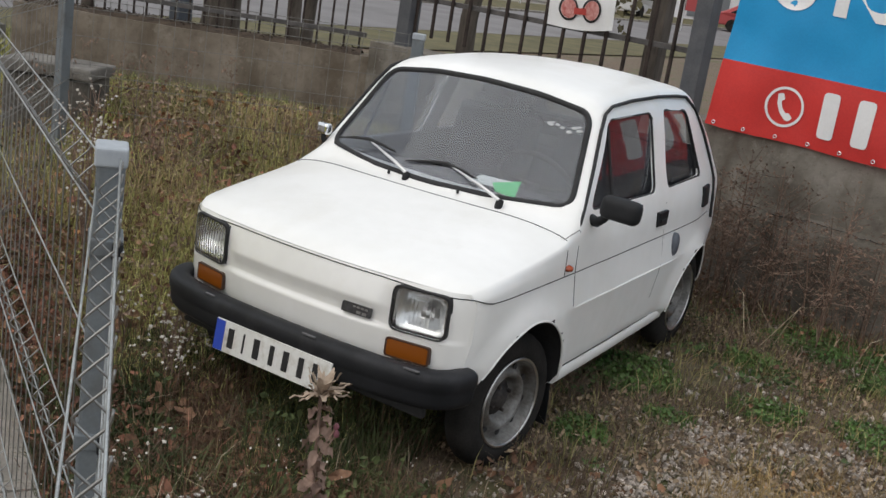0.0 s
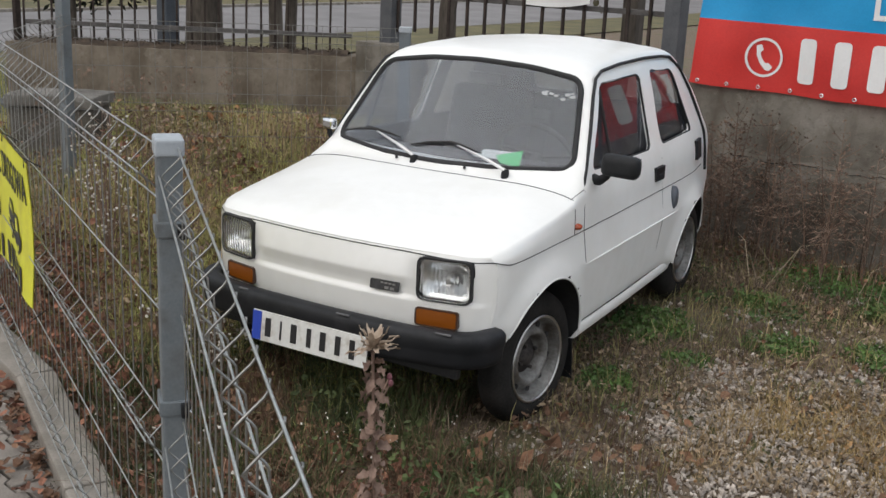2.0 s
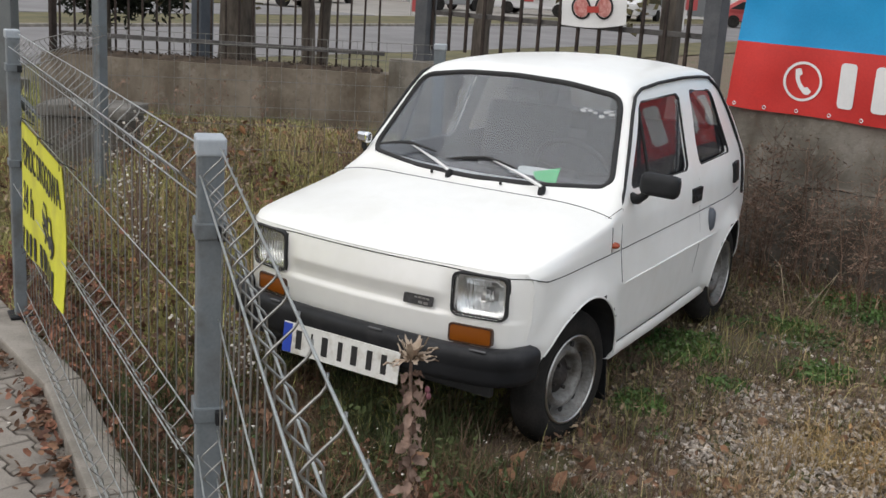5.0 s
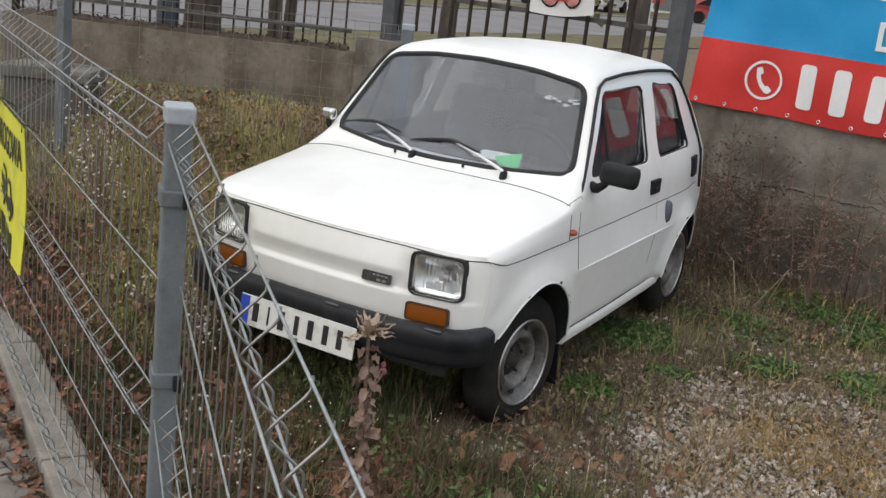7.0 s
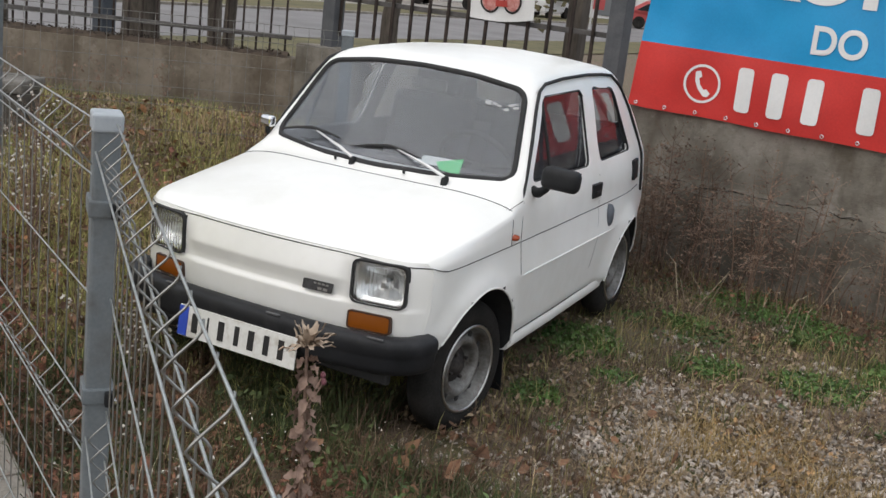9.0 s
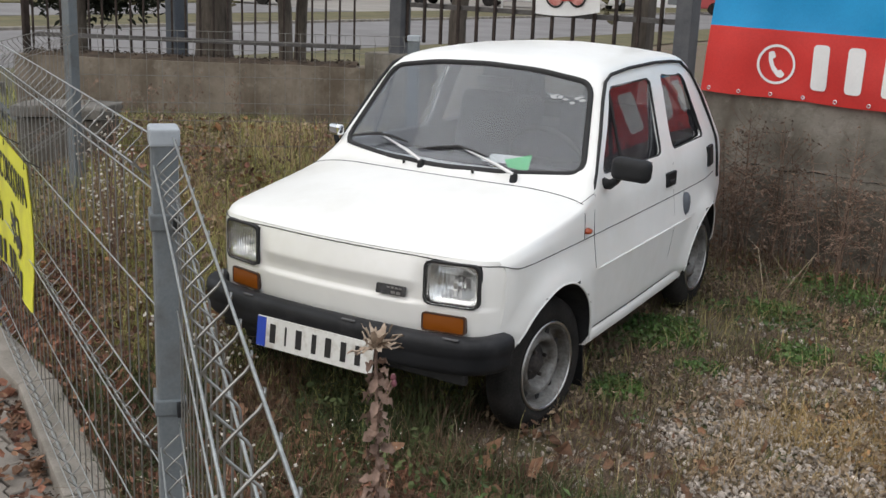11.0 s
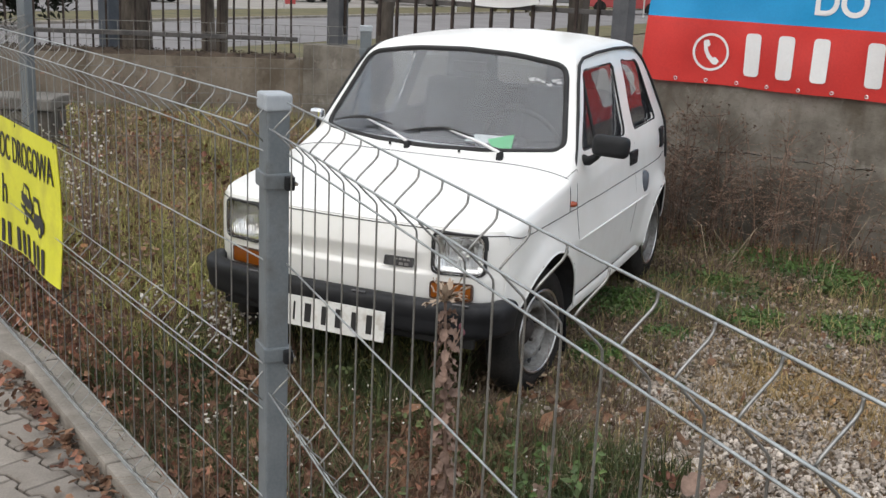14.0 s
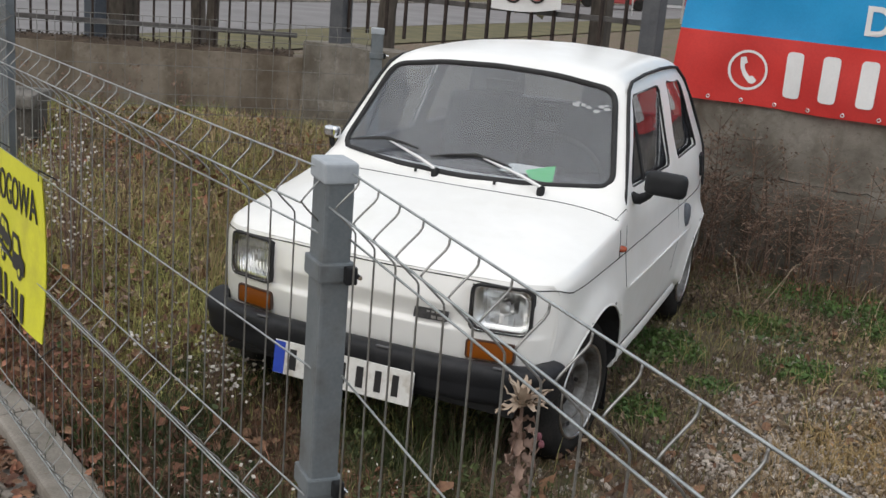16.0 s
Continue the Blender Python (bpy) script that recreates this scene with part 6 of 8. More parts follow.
def tree(at, r, h, lean, label, crown, low, spread, leaf, seed, needles=5200, wide=(0.02, 0.045)):
    rnd = random.Random(seed)
    t = thing("tree", label, "tree", "street trees")
    x, y = at
    z = -0.05
    trunk = [Vector((x + lean * k / 8 + 0.03 * rnd.uniform(-1, 1), y + 0.03 * rnd.uniform(-1, 1), z + h * k / 8)) for k in range(9)]
    rs = [r * (1.25 if k == 0 else 1 - 0.09 * k) for k in range(9)]
    bm = tube(bmesh.new(), trunk, rs, 14)
    for v in bm.verts:
        v.co += Vector((noise.noise(v.co * 4), noise.noise(v.co * 4 + Vector((3, 3, 3))), 0)) * r * 0.12
    part("trunk", bm, BARK, t, smooth=True)
    tips = []
    for k in range(crown):
        a, f = rnd.uniform(0, math.tau), rnd.uniform(0.30, 1)
        s = trunk[0].lerp(trunk[-1], f)
        ln = spread * rnd.uniform(0.6, 1.1) * (1.15 - 0.5 * f)
        drop = low * rnd.uniform(0.5, 1.2)
        pts = [s, s + Vector((math.cos(a), math.sin(a), 0.35)) * ln * 0.4, s + Vector((math.cos(a), math.sin(a), 0.1)) * ln * 0.8 + Vector((0, 0, -drop * 0.2)), s + Vector((math.cos(a), math.sin(a), 0)) * ln + Vector((0, 0, -drop))]
        part("limb", tube(bmesh.new(), pts, [r * 0.28, r * 0.2, r * 0.12, r * 0.04], 6), BARK, t, smooth=True)
        tips.append(pts)
    verts, faces = [], []
    for k in range(needles):
        pts = rnd.choice(tips)
        i = rnd.choice((1, 1, 2, 2, 2))
        c = pts[i].lerp(pts[min(3, i + 1)], rnd.random()) + Vector((rnd.gauss(0, 1), rnd.gauss(0, 1), rnd.gauss(-0.25, 1))) * 0.20 * spread / 1.5
        d = Vector((rnd.gauss(0, 1), rnd.gauss(0, 1), rnd.gauss(-0.4, 0.8))).normalized()
        u = d.orthogonal().normalized() * rnd.uniform(*wide)
        d *= rnd.uniform(0.06, 0.14)
        b = len(verts)
        verts += [c - u * 0.3, c + d * 0.5 + u, c + d, c + d * 0.5 - u]
        faces.append((b, b + 1, b + 2, b + 3))
    cr = raw("crown", verts, faces, leaf, t)
    return t


tree((-6.35, 6.2), 0.235, 6.0, 0.2, "grey-barked street tree with a thick trunk", 16, 0.2, 2.0, LEAFDRY, 3, 3500)
tree((-5.36, 6.25), 0.085, 5.0, -0.15, "slim dark tree trunk behind the bar fence", 10, 0.2, 1.2, LEAFDRY, 5, 1800)
tree((-5.55, 6.7), 0.075, 5.0, 0.3, "slim forked tree trunk behind the bar fence", 10, 0.2, 1.2, LEAFDRY, 6, 1800)
tree((-3.15, 6.1), 0.10, 5.0, 0.2, "dark tree trunk behind the steel bars", 12, 0.1, 1.3, LEAFDRY, 8, 2200)
tree((-8.52, 6.22), 0.085, 4.8, 0.0, "dark evergreen with low drooping branches", 40, 0.62, 0.80, LEAFDARK, 11, 60000, (0.012, 0.024))


# ---- grass, gravel, leaves and weeds ----
rng = np.random.default_rng(7)


def ground_at(xy):
    return np.array([ground_z(float(x), float(y)) for x, y in xy])


def inside(xy):
    """Plots on the car's side of the fences and this side of the walls."""
    d1 = np.array([lot_depth(float(x), float(y)) for x, y in xy])
    nb = np.array((-STREET_B.x, -STREET_B.y))
    d2 = (xy - np.array(P1.xy)) @ nb
    w1 = (xy - np.array(WALL_CORNER.xy)) @ np.array((-0.5, 0.867))
    w2 = (xy - np.array(WALL_CORNER.xy)) @ np.array((-N_WR.x, -N_WR.y))
    return (np.where(xy[:, 0] < P1.x, d1, d2) > 0.07) & ((w1 < -0.03) | (xy[:, 0] > WALL_CORNER.x)) & (w2 < -0.03)


def field(xy, scale, seed):
    return np.array([noise.noise((float(x) * scale, float(y) * scale, seed)) for x, y in xy])


def spots(n, box, keep=None, seed=1):
    r = np.random.default_rng(seed)
    xy = np.column_stack((r.uniform(box[0], box[1], n), r.uniform(box[2], box[3], n)))
    xy = xy[inside(xy)]
    if keep is not None:
        xy = xy[keep(xy)]
    return xy


def blades(name, xy, hmin, hmax, width, mat, label, lean=0.45, seed=3, z0=None):
    """Many thin curved blades in one mesh."""
    r = np.random.default_rng(seed)
    n = len(xy)
    z = (ground_at(xy) if z0 is None else z0) - 0.015
    h = hmin + (hmax - hmin) * r.random(n) ** 1.8
    a, b = r.uniform(0, math.tau, n), r.uniform(0, math.tau, n)
    ln = np.abs(r.normal(0, lean, n)) + 0.05
    dx, dy = np.cos(a) * ln * h, np.sin(a) * ln * h
    wx, wy = np.cos(b) * width * 0.5, np.sin(b) * width * 0.5
    X, Y = xy[:, 0], xy[:, 1]
    v = np.empty((n, 5, 3))
    v[:, 0] = np.column_stack((X - wx, Y - wy, z))
    v[:, 1] = np.column_stack((X + wx, Y + wy, z))
    v[:, 2] = np.column_stack((X + dx * 0.38 - wx * 0.8, Y + dy * 0.38 - wy * 0.8, z + h * 0.58))
    v[:, 3] = np.column_stack((X + dx * 0.38 + wx * 0.8, Y + dy * 0.38 + wy * 0.8, z + h * 0.58))
    v[:, 4] = np.column_stack((X + dx, Y + dy, z + h * (1 - 0.35 * np.minimum(1, ln))))
    i = (np.arange(n) * 5)[:, None]
    quads = (i + np.array([0, 1, 3, 2])).tolist()
    tris = (i + np.array([2, 3, 4])).tolist()
    return tagged(raw(name, v.reshape(-1, 3).tolist(), quads + tris, mat), label, "grass", kind="stuff")


def flakes(name, xy, smin, smax, mat, label, category, lift=0.01, tilt=0.5, seed=5, curl=0.3, z0=None):
    """Small folded leaves lying about."""
    r = np.random.default_rng(seed)
    verts, faces = [], []
    zz = ground_at(xy) if z0 is None else z0
    for (x, y), z in zip(xy, zz):
        s = r.uniform(smin, smax)
        q = Euler((r.normal(0, tilt), r.normal(0, tilt), r.uniform(0, math.tau))).to_matrix()
        c = Vector((x, y, z + lift * r.random() + 0.004))
        k = len(verts)
        w = r.uniform(0.45, 0.8)
        for q_ in range(6):
            an, rad = (q_ + r.uniform(-.25, .25)) * math.tau / 6, r.uniform(0.34, 0.56)
            verts.append(c + q @ Vector((math.cos(an) * rad, math.sin(an) * rad * w, curl * r.uniform(-.1, .5))) * s)
        verts.append(c + q @ Vector((0, 0, -.04)) * s)
        faces += [(k + q_, k + (q_ + 1) % 6, k + 6) for q_ in range(6)]
    return tagged(raw(name, verts, faces, mat), label, category, kind="stuff")


G_GREEN = surface("short_green_grass", (0.040, 0.058, 0.018), (0.105, 0.125, 0.042), 3, 0.75, bump=0, vary=0.35)
G_OLIVE = surface("olive_autumn_grass", (0.160, 0.152, 0.060), (0.35, 0.305, 0.135), 3, 0.8, bump=0, vary=0.35)
G_DRY = surface("dry_tan_grass", (0.24, 0.168, 0.092), (0.47, 0.355, 0.205), 3, 0.85, bump=0, vary=0.35)
G_RUST = surface("rusty_dead_stems", (0.075, 0.045, 0.028), (0.17, 0.105, 0.065), 3, 0.9, bump=0, vary=0.35)
L_BROWN = surface("brown_leaf_litter", (0.095, 0.052, 0.033), (0.235, 0.128, 0.074), 5, 0.85, bump=0, vary=0.4)
L_GREEN = surface("small_green_weeds", (0.036, 0.066, 0.018), (0.088, 0.135, 0.040), 4, 0.6, bump=0, vary=0.35)
L_MAROON = surface("maroon_brown_leaves", (0.085, 0.038, 0.028), (0.27, 0.125, 0.078), 5, 0.85, bump=0, vary=0.6)
L_RUST = surface("rust_brown_leaves", (0.12, 0.052, 0.034), (0.27, 0.125, 0.078), 5, 0.85, bump=0, vary=0.5)
L_OCHRE = surface("ochre_leaf_crumbs", (0.20, 0.115, 0.052), (0.44, 0.275, 0.135), 5, 0.85, bump=0, vary=0.4)
L_TAN = surface("tan_leaf_fragments", (0.145, 0.105, 0.068), (0.33, 0.25, 0.168), 5, 0.85, bump=0, vary=0.4)
L_ORANGE = surface("orange_leaves", (0.16, 0.075, 0.032), (0.31, 0.155, 0.07), 5, 0.8, bump=0, vary=0.3)
G_GOLD = surface("golden_straw", (0.22, 0.155, 0.07), (0.42, 0.31, 0.15), 4, 0.85, bump=0, vary=0.3)
G_VIVID = surface("vivid_green_weed", (0.034, 0.082, 0.018), (0.115, 0.190, 0.046), 4, 0.6, bump=0, vary=0.35)
G_LIME = surface("yellow_green_grass", (0.245, 0.255, 0.078), (0.50, 0.47, 0.185), 3, 0.75, bump=0, vary=0.35)
G_TWIG = surface("grey_brown_twigs", (0.085, 0.060, 0.044), (0.21, 0.15, 0.108), 3, 0.9, bump=0, vary=0.4)
G_REDTWIG = surface("red_brown_twigs", (0.125, 0.075, 0.052), (0.30, 0.195, 0.138), 3, 0.9, bump=0, vary=0.45)
G_FRESH = surface("fresh_bank_grass", (0.075, 0.095, 0.026), (0.210, 0.230, 0.075), 3, 0.75, bump=0, vary=0.35)
MOULD = surface("dark_leaf_mould", (0.030, 0.021, 0.015), (0.085, 0.062, 0.044), 6, 0.95, bump=0, vary=0.4)
# dark green, deepened further to stand in for shade under the car's nose
G_SHADED = surface("shade_deepened_grass", (0.022, 0.036, 0.011), (0.075, 0.092, 0.030), 3, 0.75, bump=0, vary=0.35)
G_STRAW = surface("pale_straw_stalks", (0.22, 0.175, 0.12), (0.42, 0.35, 0.25), 3, 0.85, bump=0, vary=0.3)
PETAL = surface("off_white_petals", (0.42, 0.39, 0.34), (0.60, 0.56, 0.51), 12, 0.8, bump=0, vary=0.15)
STONE = surface("pale_gravel", (0.21, 0.178, 0.150), (0.56, 0.50, 0.44), 20, 0.9, bump=0.2, fine=200, vary=0.3)
NEAR = (-1.8, 3.2, -2.6, 3.9)


def in_gravel(xy):
    g = np.maximum(np.exp(-(((xy[:, 0] - 1.85) / 1.0) ** 2 + ((xy[:, 1] - 0.75) / 1.1) ** 2)), 0.72 * np.exp(-(((xy[:, 0] - 1.22) / 0.45) ** 2 + ((xy[:, 1] - 0.70) / 0.60) ** 2)))
    g = np.maximum(g, 0.70 * np.exp(-(((xy[:, 0] - 1.13) / 0.27) ** 2 + ((xy[:, 1] - 1.45) / 0.45) ** 2)))
    return g + 0.32 * field(xy, 2.3, 9) + 0.15 * field(xy, 7, 2)


def under_car(xy):
    return (np.abs(xy[:, 0] + 0.035 * xy[:, 1]) < 0.50) & (xy[:, 1] > 0.55) & (xy[:, 1] < 2.9)


PATCHES = ((0.60, 1.88, .30), (1.20, 3.20, .42), (1.22, 1.98, .21), (1.70, 2.10, .28), (0.92, 1.55, .14), (1.55, 2.95, .30), (0.95, 2.55, .18), (0.72, 1.12, .16), (2.05, 2.5, .3))


def in_patch(xy):
    g = np.zeros(len(xy))
    for x, y, r in PATCHES:
        g = np.maximum(g, np.exp(-(((xy[:, 0] - x) / r) ** 2 + ((xy[:, 1] - y) / r) ** 2)))
    return g + 0.25 * field(xy, 5, 3) + 0.12 * field(xy, 14, 5)


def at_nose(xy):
    """The strip under and before the car's bumper, kept darker for its shade."""
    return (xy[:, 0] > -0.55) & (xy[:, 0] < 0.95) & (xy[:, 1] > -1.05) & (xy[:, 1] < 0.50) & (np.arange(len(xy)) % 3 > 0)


def wall_gap(xy):
    """Distance out from the right-hand wall."""
    return (xy - np.array(WALL_CORNER.xy)) @ np.array((N_WR.x, N_WR.y))


flakes("clover_patches", spots(30000, (0.2, 2.8, 0.9, 3.8), lambda p: (in_patch(p) > 0.60) & ~under_car(p), 71), 0.014, 0.036, G_VIVID, "vivid green clover-like weeds in patches", "weeds", 0.035, 0.5, 71)
blades("patch_grass", spots(44000, (0.2, 2.8, 0.9, 3.8), lambda p: (in_patch(p) > 0.52) & ~under_car(p), 72), 0.025, 0.085, 0.0036, G_VIVID, "vivid green grass in patches", 0.6, 72)
blades("bumper_grass", spots(26000, (-0.9, 1.5, -1.0, 0.75), lambda p: (field(p, 2.2, 73) > -0.22) & ((p[:, 0] < 0.42) | (p[:, 1] < 0.12)) & (in_gravel(p) < 0.5), 73), 0.06, 0.23, 0.0048, G_SHADED, "dark green grass under the car's nose, shade put into its colour", 0.6, 73)
blades("twig_tangle", spots(20000, (0.2, 3.2, 1.2, 3.9), lambda p: (field(p, 1.6, 74) + 0.5 * (wall_gap(p) < 0.8) > 0.05) & (in_patch(p) < 0.5) & (in_gravel(p) < 0.6) & ~under_car(p), 74), 0.04, 0.16, 0.0034, G_TWIG, "tangle of grey-brown dead twigs", 1.7, 74)
blades("wall_tangle", spots(3600, (-0.4, 3.6, 2.4, 3.9), lambda p: (wall_gap(p) < 0.50 + 0.4 * field(p, 2, 75)) & (field(p, 3, 76) > -0.1) & ~under_car(p), 75), 0.06, 0.34, 0.0034, G_REDTWIG, "dense brown dead stems along the wall", 0.55, 75)
blades("gold_grass", spots(22000, (1.0, 2.8, -0.6, 1.6), lambda p: np.exp(-(((p[:, 0] - 1.74) / .44) ** 2 + ((p[:, 1] - 1.15) / .46) ** 2)) + 0.9 * field(p, 3.2, 90) + 0.5 * field(p, 9, 91) > 0.62, 91), 0.03, 0.13, 0.0042, G_GOLD, "golden straw-coloured grass tufts on gravel", 0.9, 91)
flakes("brown_leaf_drift", spots(900, (0.55, 2.2, -1.0, 0.9), lambda p: (field(p, 2.5, 92) > 0.0) & (in_gravel(p) < 0.60) & ~under_car(p), 92), 0.02, 0.055, L_BROWN, "curled brown leaves lying in the grass", "leaves", 0.05, 0.7, 92)
blades("front_dry_stems", spots(9000, (0.2, 2.2, -1.0, 0.9), lambda p: (field(p, 2.1, 93) > 0.05) & ~under_car(p) & (in_gravel(p) < 0.52), 93), 0.04, 0.2, 0.0034, G_TWIG, "thin dead stems in front of the car", 0.8, 93)
blades("straw_stalks", spots(220, (0.4, 3.4, 2.2, 3.9), lambda p: wall_gap(p) < 0.9, 76), 0.15, 0.60, 0.005, G_STRAW, "pale straw stalks leaning by the wall", 0.9, 76)
blades("lime_grass", spots(30000, (-4.8, -0.7, 0.4, 4.0), lambda p: field(p, 1.0, 77) > -0.04, 77), 0.04, 0.20, 0.0048, G_LIME, "yellow-green grass on a low bank", 0.6, 77)
blades("west_lime_grass", spots(20000, (-8.0, -1.7, -0.4, 5.0), lambda p: field(p, 0.9, 78) > -0.10, 78), 0.05, 0.20, 0.006, G_LIME, "yellow-green grass on the open lot", 0.6, 78)
flakes("maroon_litter", spots(13000, (-2.6, 1.2, -2.0, 1.2), lambda p: ((p - np.array(P1.xy)) @ np.array((0.5, 0.866)) < 0.42 + 0.3 * field(p, 2, 79)), 79), 0.012, 0.046, L_MAROON, "maroon-brown leaves drifted along the wire fence", "leaves", 0.12, 0.9, 79)
blades("maroon_stems", spots(9000, (-2.6, 1.2, -2.0, 1.2), lambda p: ((p - np.array(P1.xy)) @ np.array((0.5, 0.866)) < 0.9), 80), 0.06, 0.24, 0.0032, L_MAROON, "thin maroon stems along the wire fence", 0.7, 80)
blades("front_lime_grass", spots(26000, (-2.4, 0.25, -0.9, 1.3), lambda p: ((p - np.array(P1.xy)) @ np.array((0.5, 0.866)) > 0.38 + 0.3 * field(p, 2, 82)) & (field(p, 1.8, 83) > -0.3) & ~at_nose(p), 81), 0.04, 0.19, 0.0045, G_LIME, "yellow-green rough grass beside the car's nose", 0.6, 81)
flakes("leaf_crumbs", spots(16000, (0.2, 3.2, 0.5, 3.9), lambda p: (field(p, 1.5, 84) > -0.15) & (in_patch(p) < 0.6) & ~under_car(p), 82), 0.010, 0.032, L_TAN, "small tan leaf fragments among twigs", "leaves", 0.05, 0.8, 82)
blades("green_grass", spots(30000, NEAR, lambda p: (field(p, 1.3, 1) + 0.5 * field(p, 4.5, 8) > 0.10) & (in_gravel(p) < 0.62) & ~under_car(p), 11), 0.02, 0.085, 0.0042, G_GREEN, "short green autumn grass in patches", 0.6, 3)
blades("olive_grass", spots(46000, (-4.6, 3.2, -2.6, 4.2), lambda p: ~at_nose(p) & (field(p, 1.1, 4) > -0.18) & (in_gravel(p) < 0.55) & ~under_car(p), 12), 0.03, 0.16, 0.0042, G_OLIVE, "olive and yellowing rough grass", 0.6, 4)
blades("dry_grass", spots(38000, (-4.6, 3.2, -2.6, 4.2), lambda p: ~at_nose(p) & (field(p, 1.6, 6) > -0.12) & ((p[:, 0] < 0.4) | (np.arange(len(p)) % 9 == 0)) & (in_gravel(p) < 0.60) & ~under_car(p), 13), 0.03, 0.20, 0.0036, G_DRY, "dry tan grass stalks", 0.75, 5)
blades("dead_stems", spots(14000, (-4.8, 3.2, -2.6, 4.2), lambda p: (field(p, 1.2, 12) > 0.0) & ((p[:, 0] < 0.4) | (np.arange(len(p)) % 3 == 0)) & (in_gravel(p) < 0.6) & ~under_car(p), 14), 0.05, 0.26, 0.0032, G_RUST, "thin rusty dead stems in the grass", 0.6, 6)
blades("tall_dry_grass", spots(8000, (-2.6, -0.55, 0.6, 3.6), lambda p: field(p, 1.7, 21) > 0.05, 15), 0.10, 0.34, 0.0045, G_DRY, "tall dry yellow grass beside the car", 0.6, 7)
blades("bank_grass", spots(15000, (-4.8, -1.2, 0.3, 4.0), lambda p: field(p, 0.9, 31) > -0.12, 16), 0.05, 0.22, 0.005, G_OLIVE, "green-brown rough grass on a low bank", 0.6, 8)
blades("bank_green", spots(9000, (-4.8, -1.0, 0.3, 4.0), lambda p: field(p, 1.2, 37) > 0.10, 17), 0.05, 0.20, 0.005, G_GREEN, "greener grass on a low bank", 0.6, 9)
blades("yellow_grass_by_gravel", spots(14000, (1.2, 3.0, -0.9, 1.2), lambda p: field(p, 2.6, 41) + 0.5 * field(p, 8, 42) > 0.26, 18), 0.03, 0.13, 0.0036, G_DRY, "flattened straw-coloured grass on gravel", 1.1, 10)
blades("west_grass", spots(16000, (-9.5, -1.7, -0.2, 6.0), lambda p: field(p, 0.8, 33) > -0.15, 26), 0.03, 0.15, 0.007, G_OLIVE, "rough olive grass on the open lot", 0.6, 18)
blades("west_dry_grass", spots(12000, (-9.5, -1.7, -0.2, 6.0), lambda p: field(p, 1.1, 35) > -0.1, 27), 0.04, 0.20, 0.006, G_DRY, "dry straw grass on the open lot", 0.7, 19)
flakes("west_leaves", spots(7000, (-8.0, -1.7, -0.2, 4.0), lambda p: field(p, 0.9, 36) + 0.5 * field(p, 3.1, 37) > 0.02, 28), 0.02, 0.06, L_MAROON, "fallen rust-brown leaves on the open lot", "leaves", 0.11, 0.7, 25)
flakes("leaf_litter", spots(11000, (-4.4, 3.0, -2.6, 4.0), lambda p: (field(p, 1.0, 51) > -0.1) & ~under_car(p) & ((p[:, 0] < 0.3) | (np.arange(len(p)) % 6 == 0)), 21), 0.018, 0.06, L_BROWN, "fallen brown and orange leaves", "leaves", 0.05, 0.7, 5)
flakes("broad_rust_leaves", spots(1700, (-2.6, 1.2, -2.0, 1.2), lambda p: ((p - np.array(P1.xy)) @ np.array((0.5, 0.866)) < 0.50 + 0.25 * field(p, 2, 120)) & (field(p, 3.0, 121) > -0.05), 120), 0.045, 0.095, L_RUST, "broad rust-brown leaves drifted along the wire fence", "leaves", 0.10, 0.6, 120)
flakes("rust_leaf_fragments", spots(9000, (-2.6, 1.2, -2.0, 1.2), lambda p: ((p - np.array(P1.xy)) @ np.array((0.5, 0.866)) < 0.48 + 0.3 * field(p, 2, 123)), 123), 0.016, 0.045, L_RUST, "rust-brown leaf fragments along the wire fence", "leaves", 0.10, 0.7, 123)
flakes("wall_foot_leaves", spots(2600, (0.2, 3.4, 2.2, 3.9), lambda p: (wall_gap(p) < 0.75 + 0.3 * field(p, 2, 124)) & ~under_car(p), 124), 0.012, 0.034, L_BROWN, "brown leaves caught among dead stems by the wall", "leaves", 0.16, 0.9, 124)
flakes("ochre_leaf_crumbs", spots(5200, (1.3, 3.0, -0.4, 1.9), lambda p: np.exp(-(((p[:, 0] - 1.68) / .38) ** 2 + ((p[:, 1] - 1.27) / .36) ** 2)) + 0.5 * field(p, 2.6, 125) + 0.4 * field(p, 8, 126) > 0.55, 125), 0.010, 0.034, L_OCHRE, "ochre leaf crumbs and straw among the gravel", "leaves", 0.03, 0.6, 125)
big_at = np.concatenate((rng.normal((0.87, 0.15), 0.085, (11, 2)), rng.normal((0.71, -0.03), 0.11, (9, 2))))
flakes("large_dry_leaves", big_at, 0.075, 0.125, L_BROWN, "large curled dry brown leaves before the car", "leaves", 0.13, 0.7, 127, curl=0.7)
flakes("fence_weeds", spots(1500, (-1.6, 1.2, -2.0, 0.6), lambda p: ((p - np.array(P1.xy)) @ np.array((0.5, 0.866)) < 0.75) & (field(p, 3.2, 122) > 0.22), 122), 0.018, 0.045, L_GREEN, "low green leafy weeds by the wire fence", "weeds", 0.07, 0.7, 122)
flakes("leaf_litter_by_fence", spots(5200, (-2.6, 1.4, -2.0, 1.2), lambda p: ((p - np.array(P1.xy)) @ np.array((0.5, 0.866)) < 0.9), 22), 0.02, 0.065, L_BROWN, "brown leaves drifted along the wire fence", "leaves", 0.10, 0.8, 6)
flakes("ground_weeds", spots(17000, (0.3, 2.8, 0.45, 3.7), lambda p: (field(p, 1.35, 61) + 0.4 * field(p, 5, 62) > 0.20) & (in_gravel(p) < 0.5) & ~under_car(p), 23), 0.012, 0.034, L_GREEN, "low bright green clover-like weeds", "weeds", 0.05, 0.6, 7)
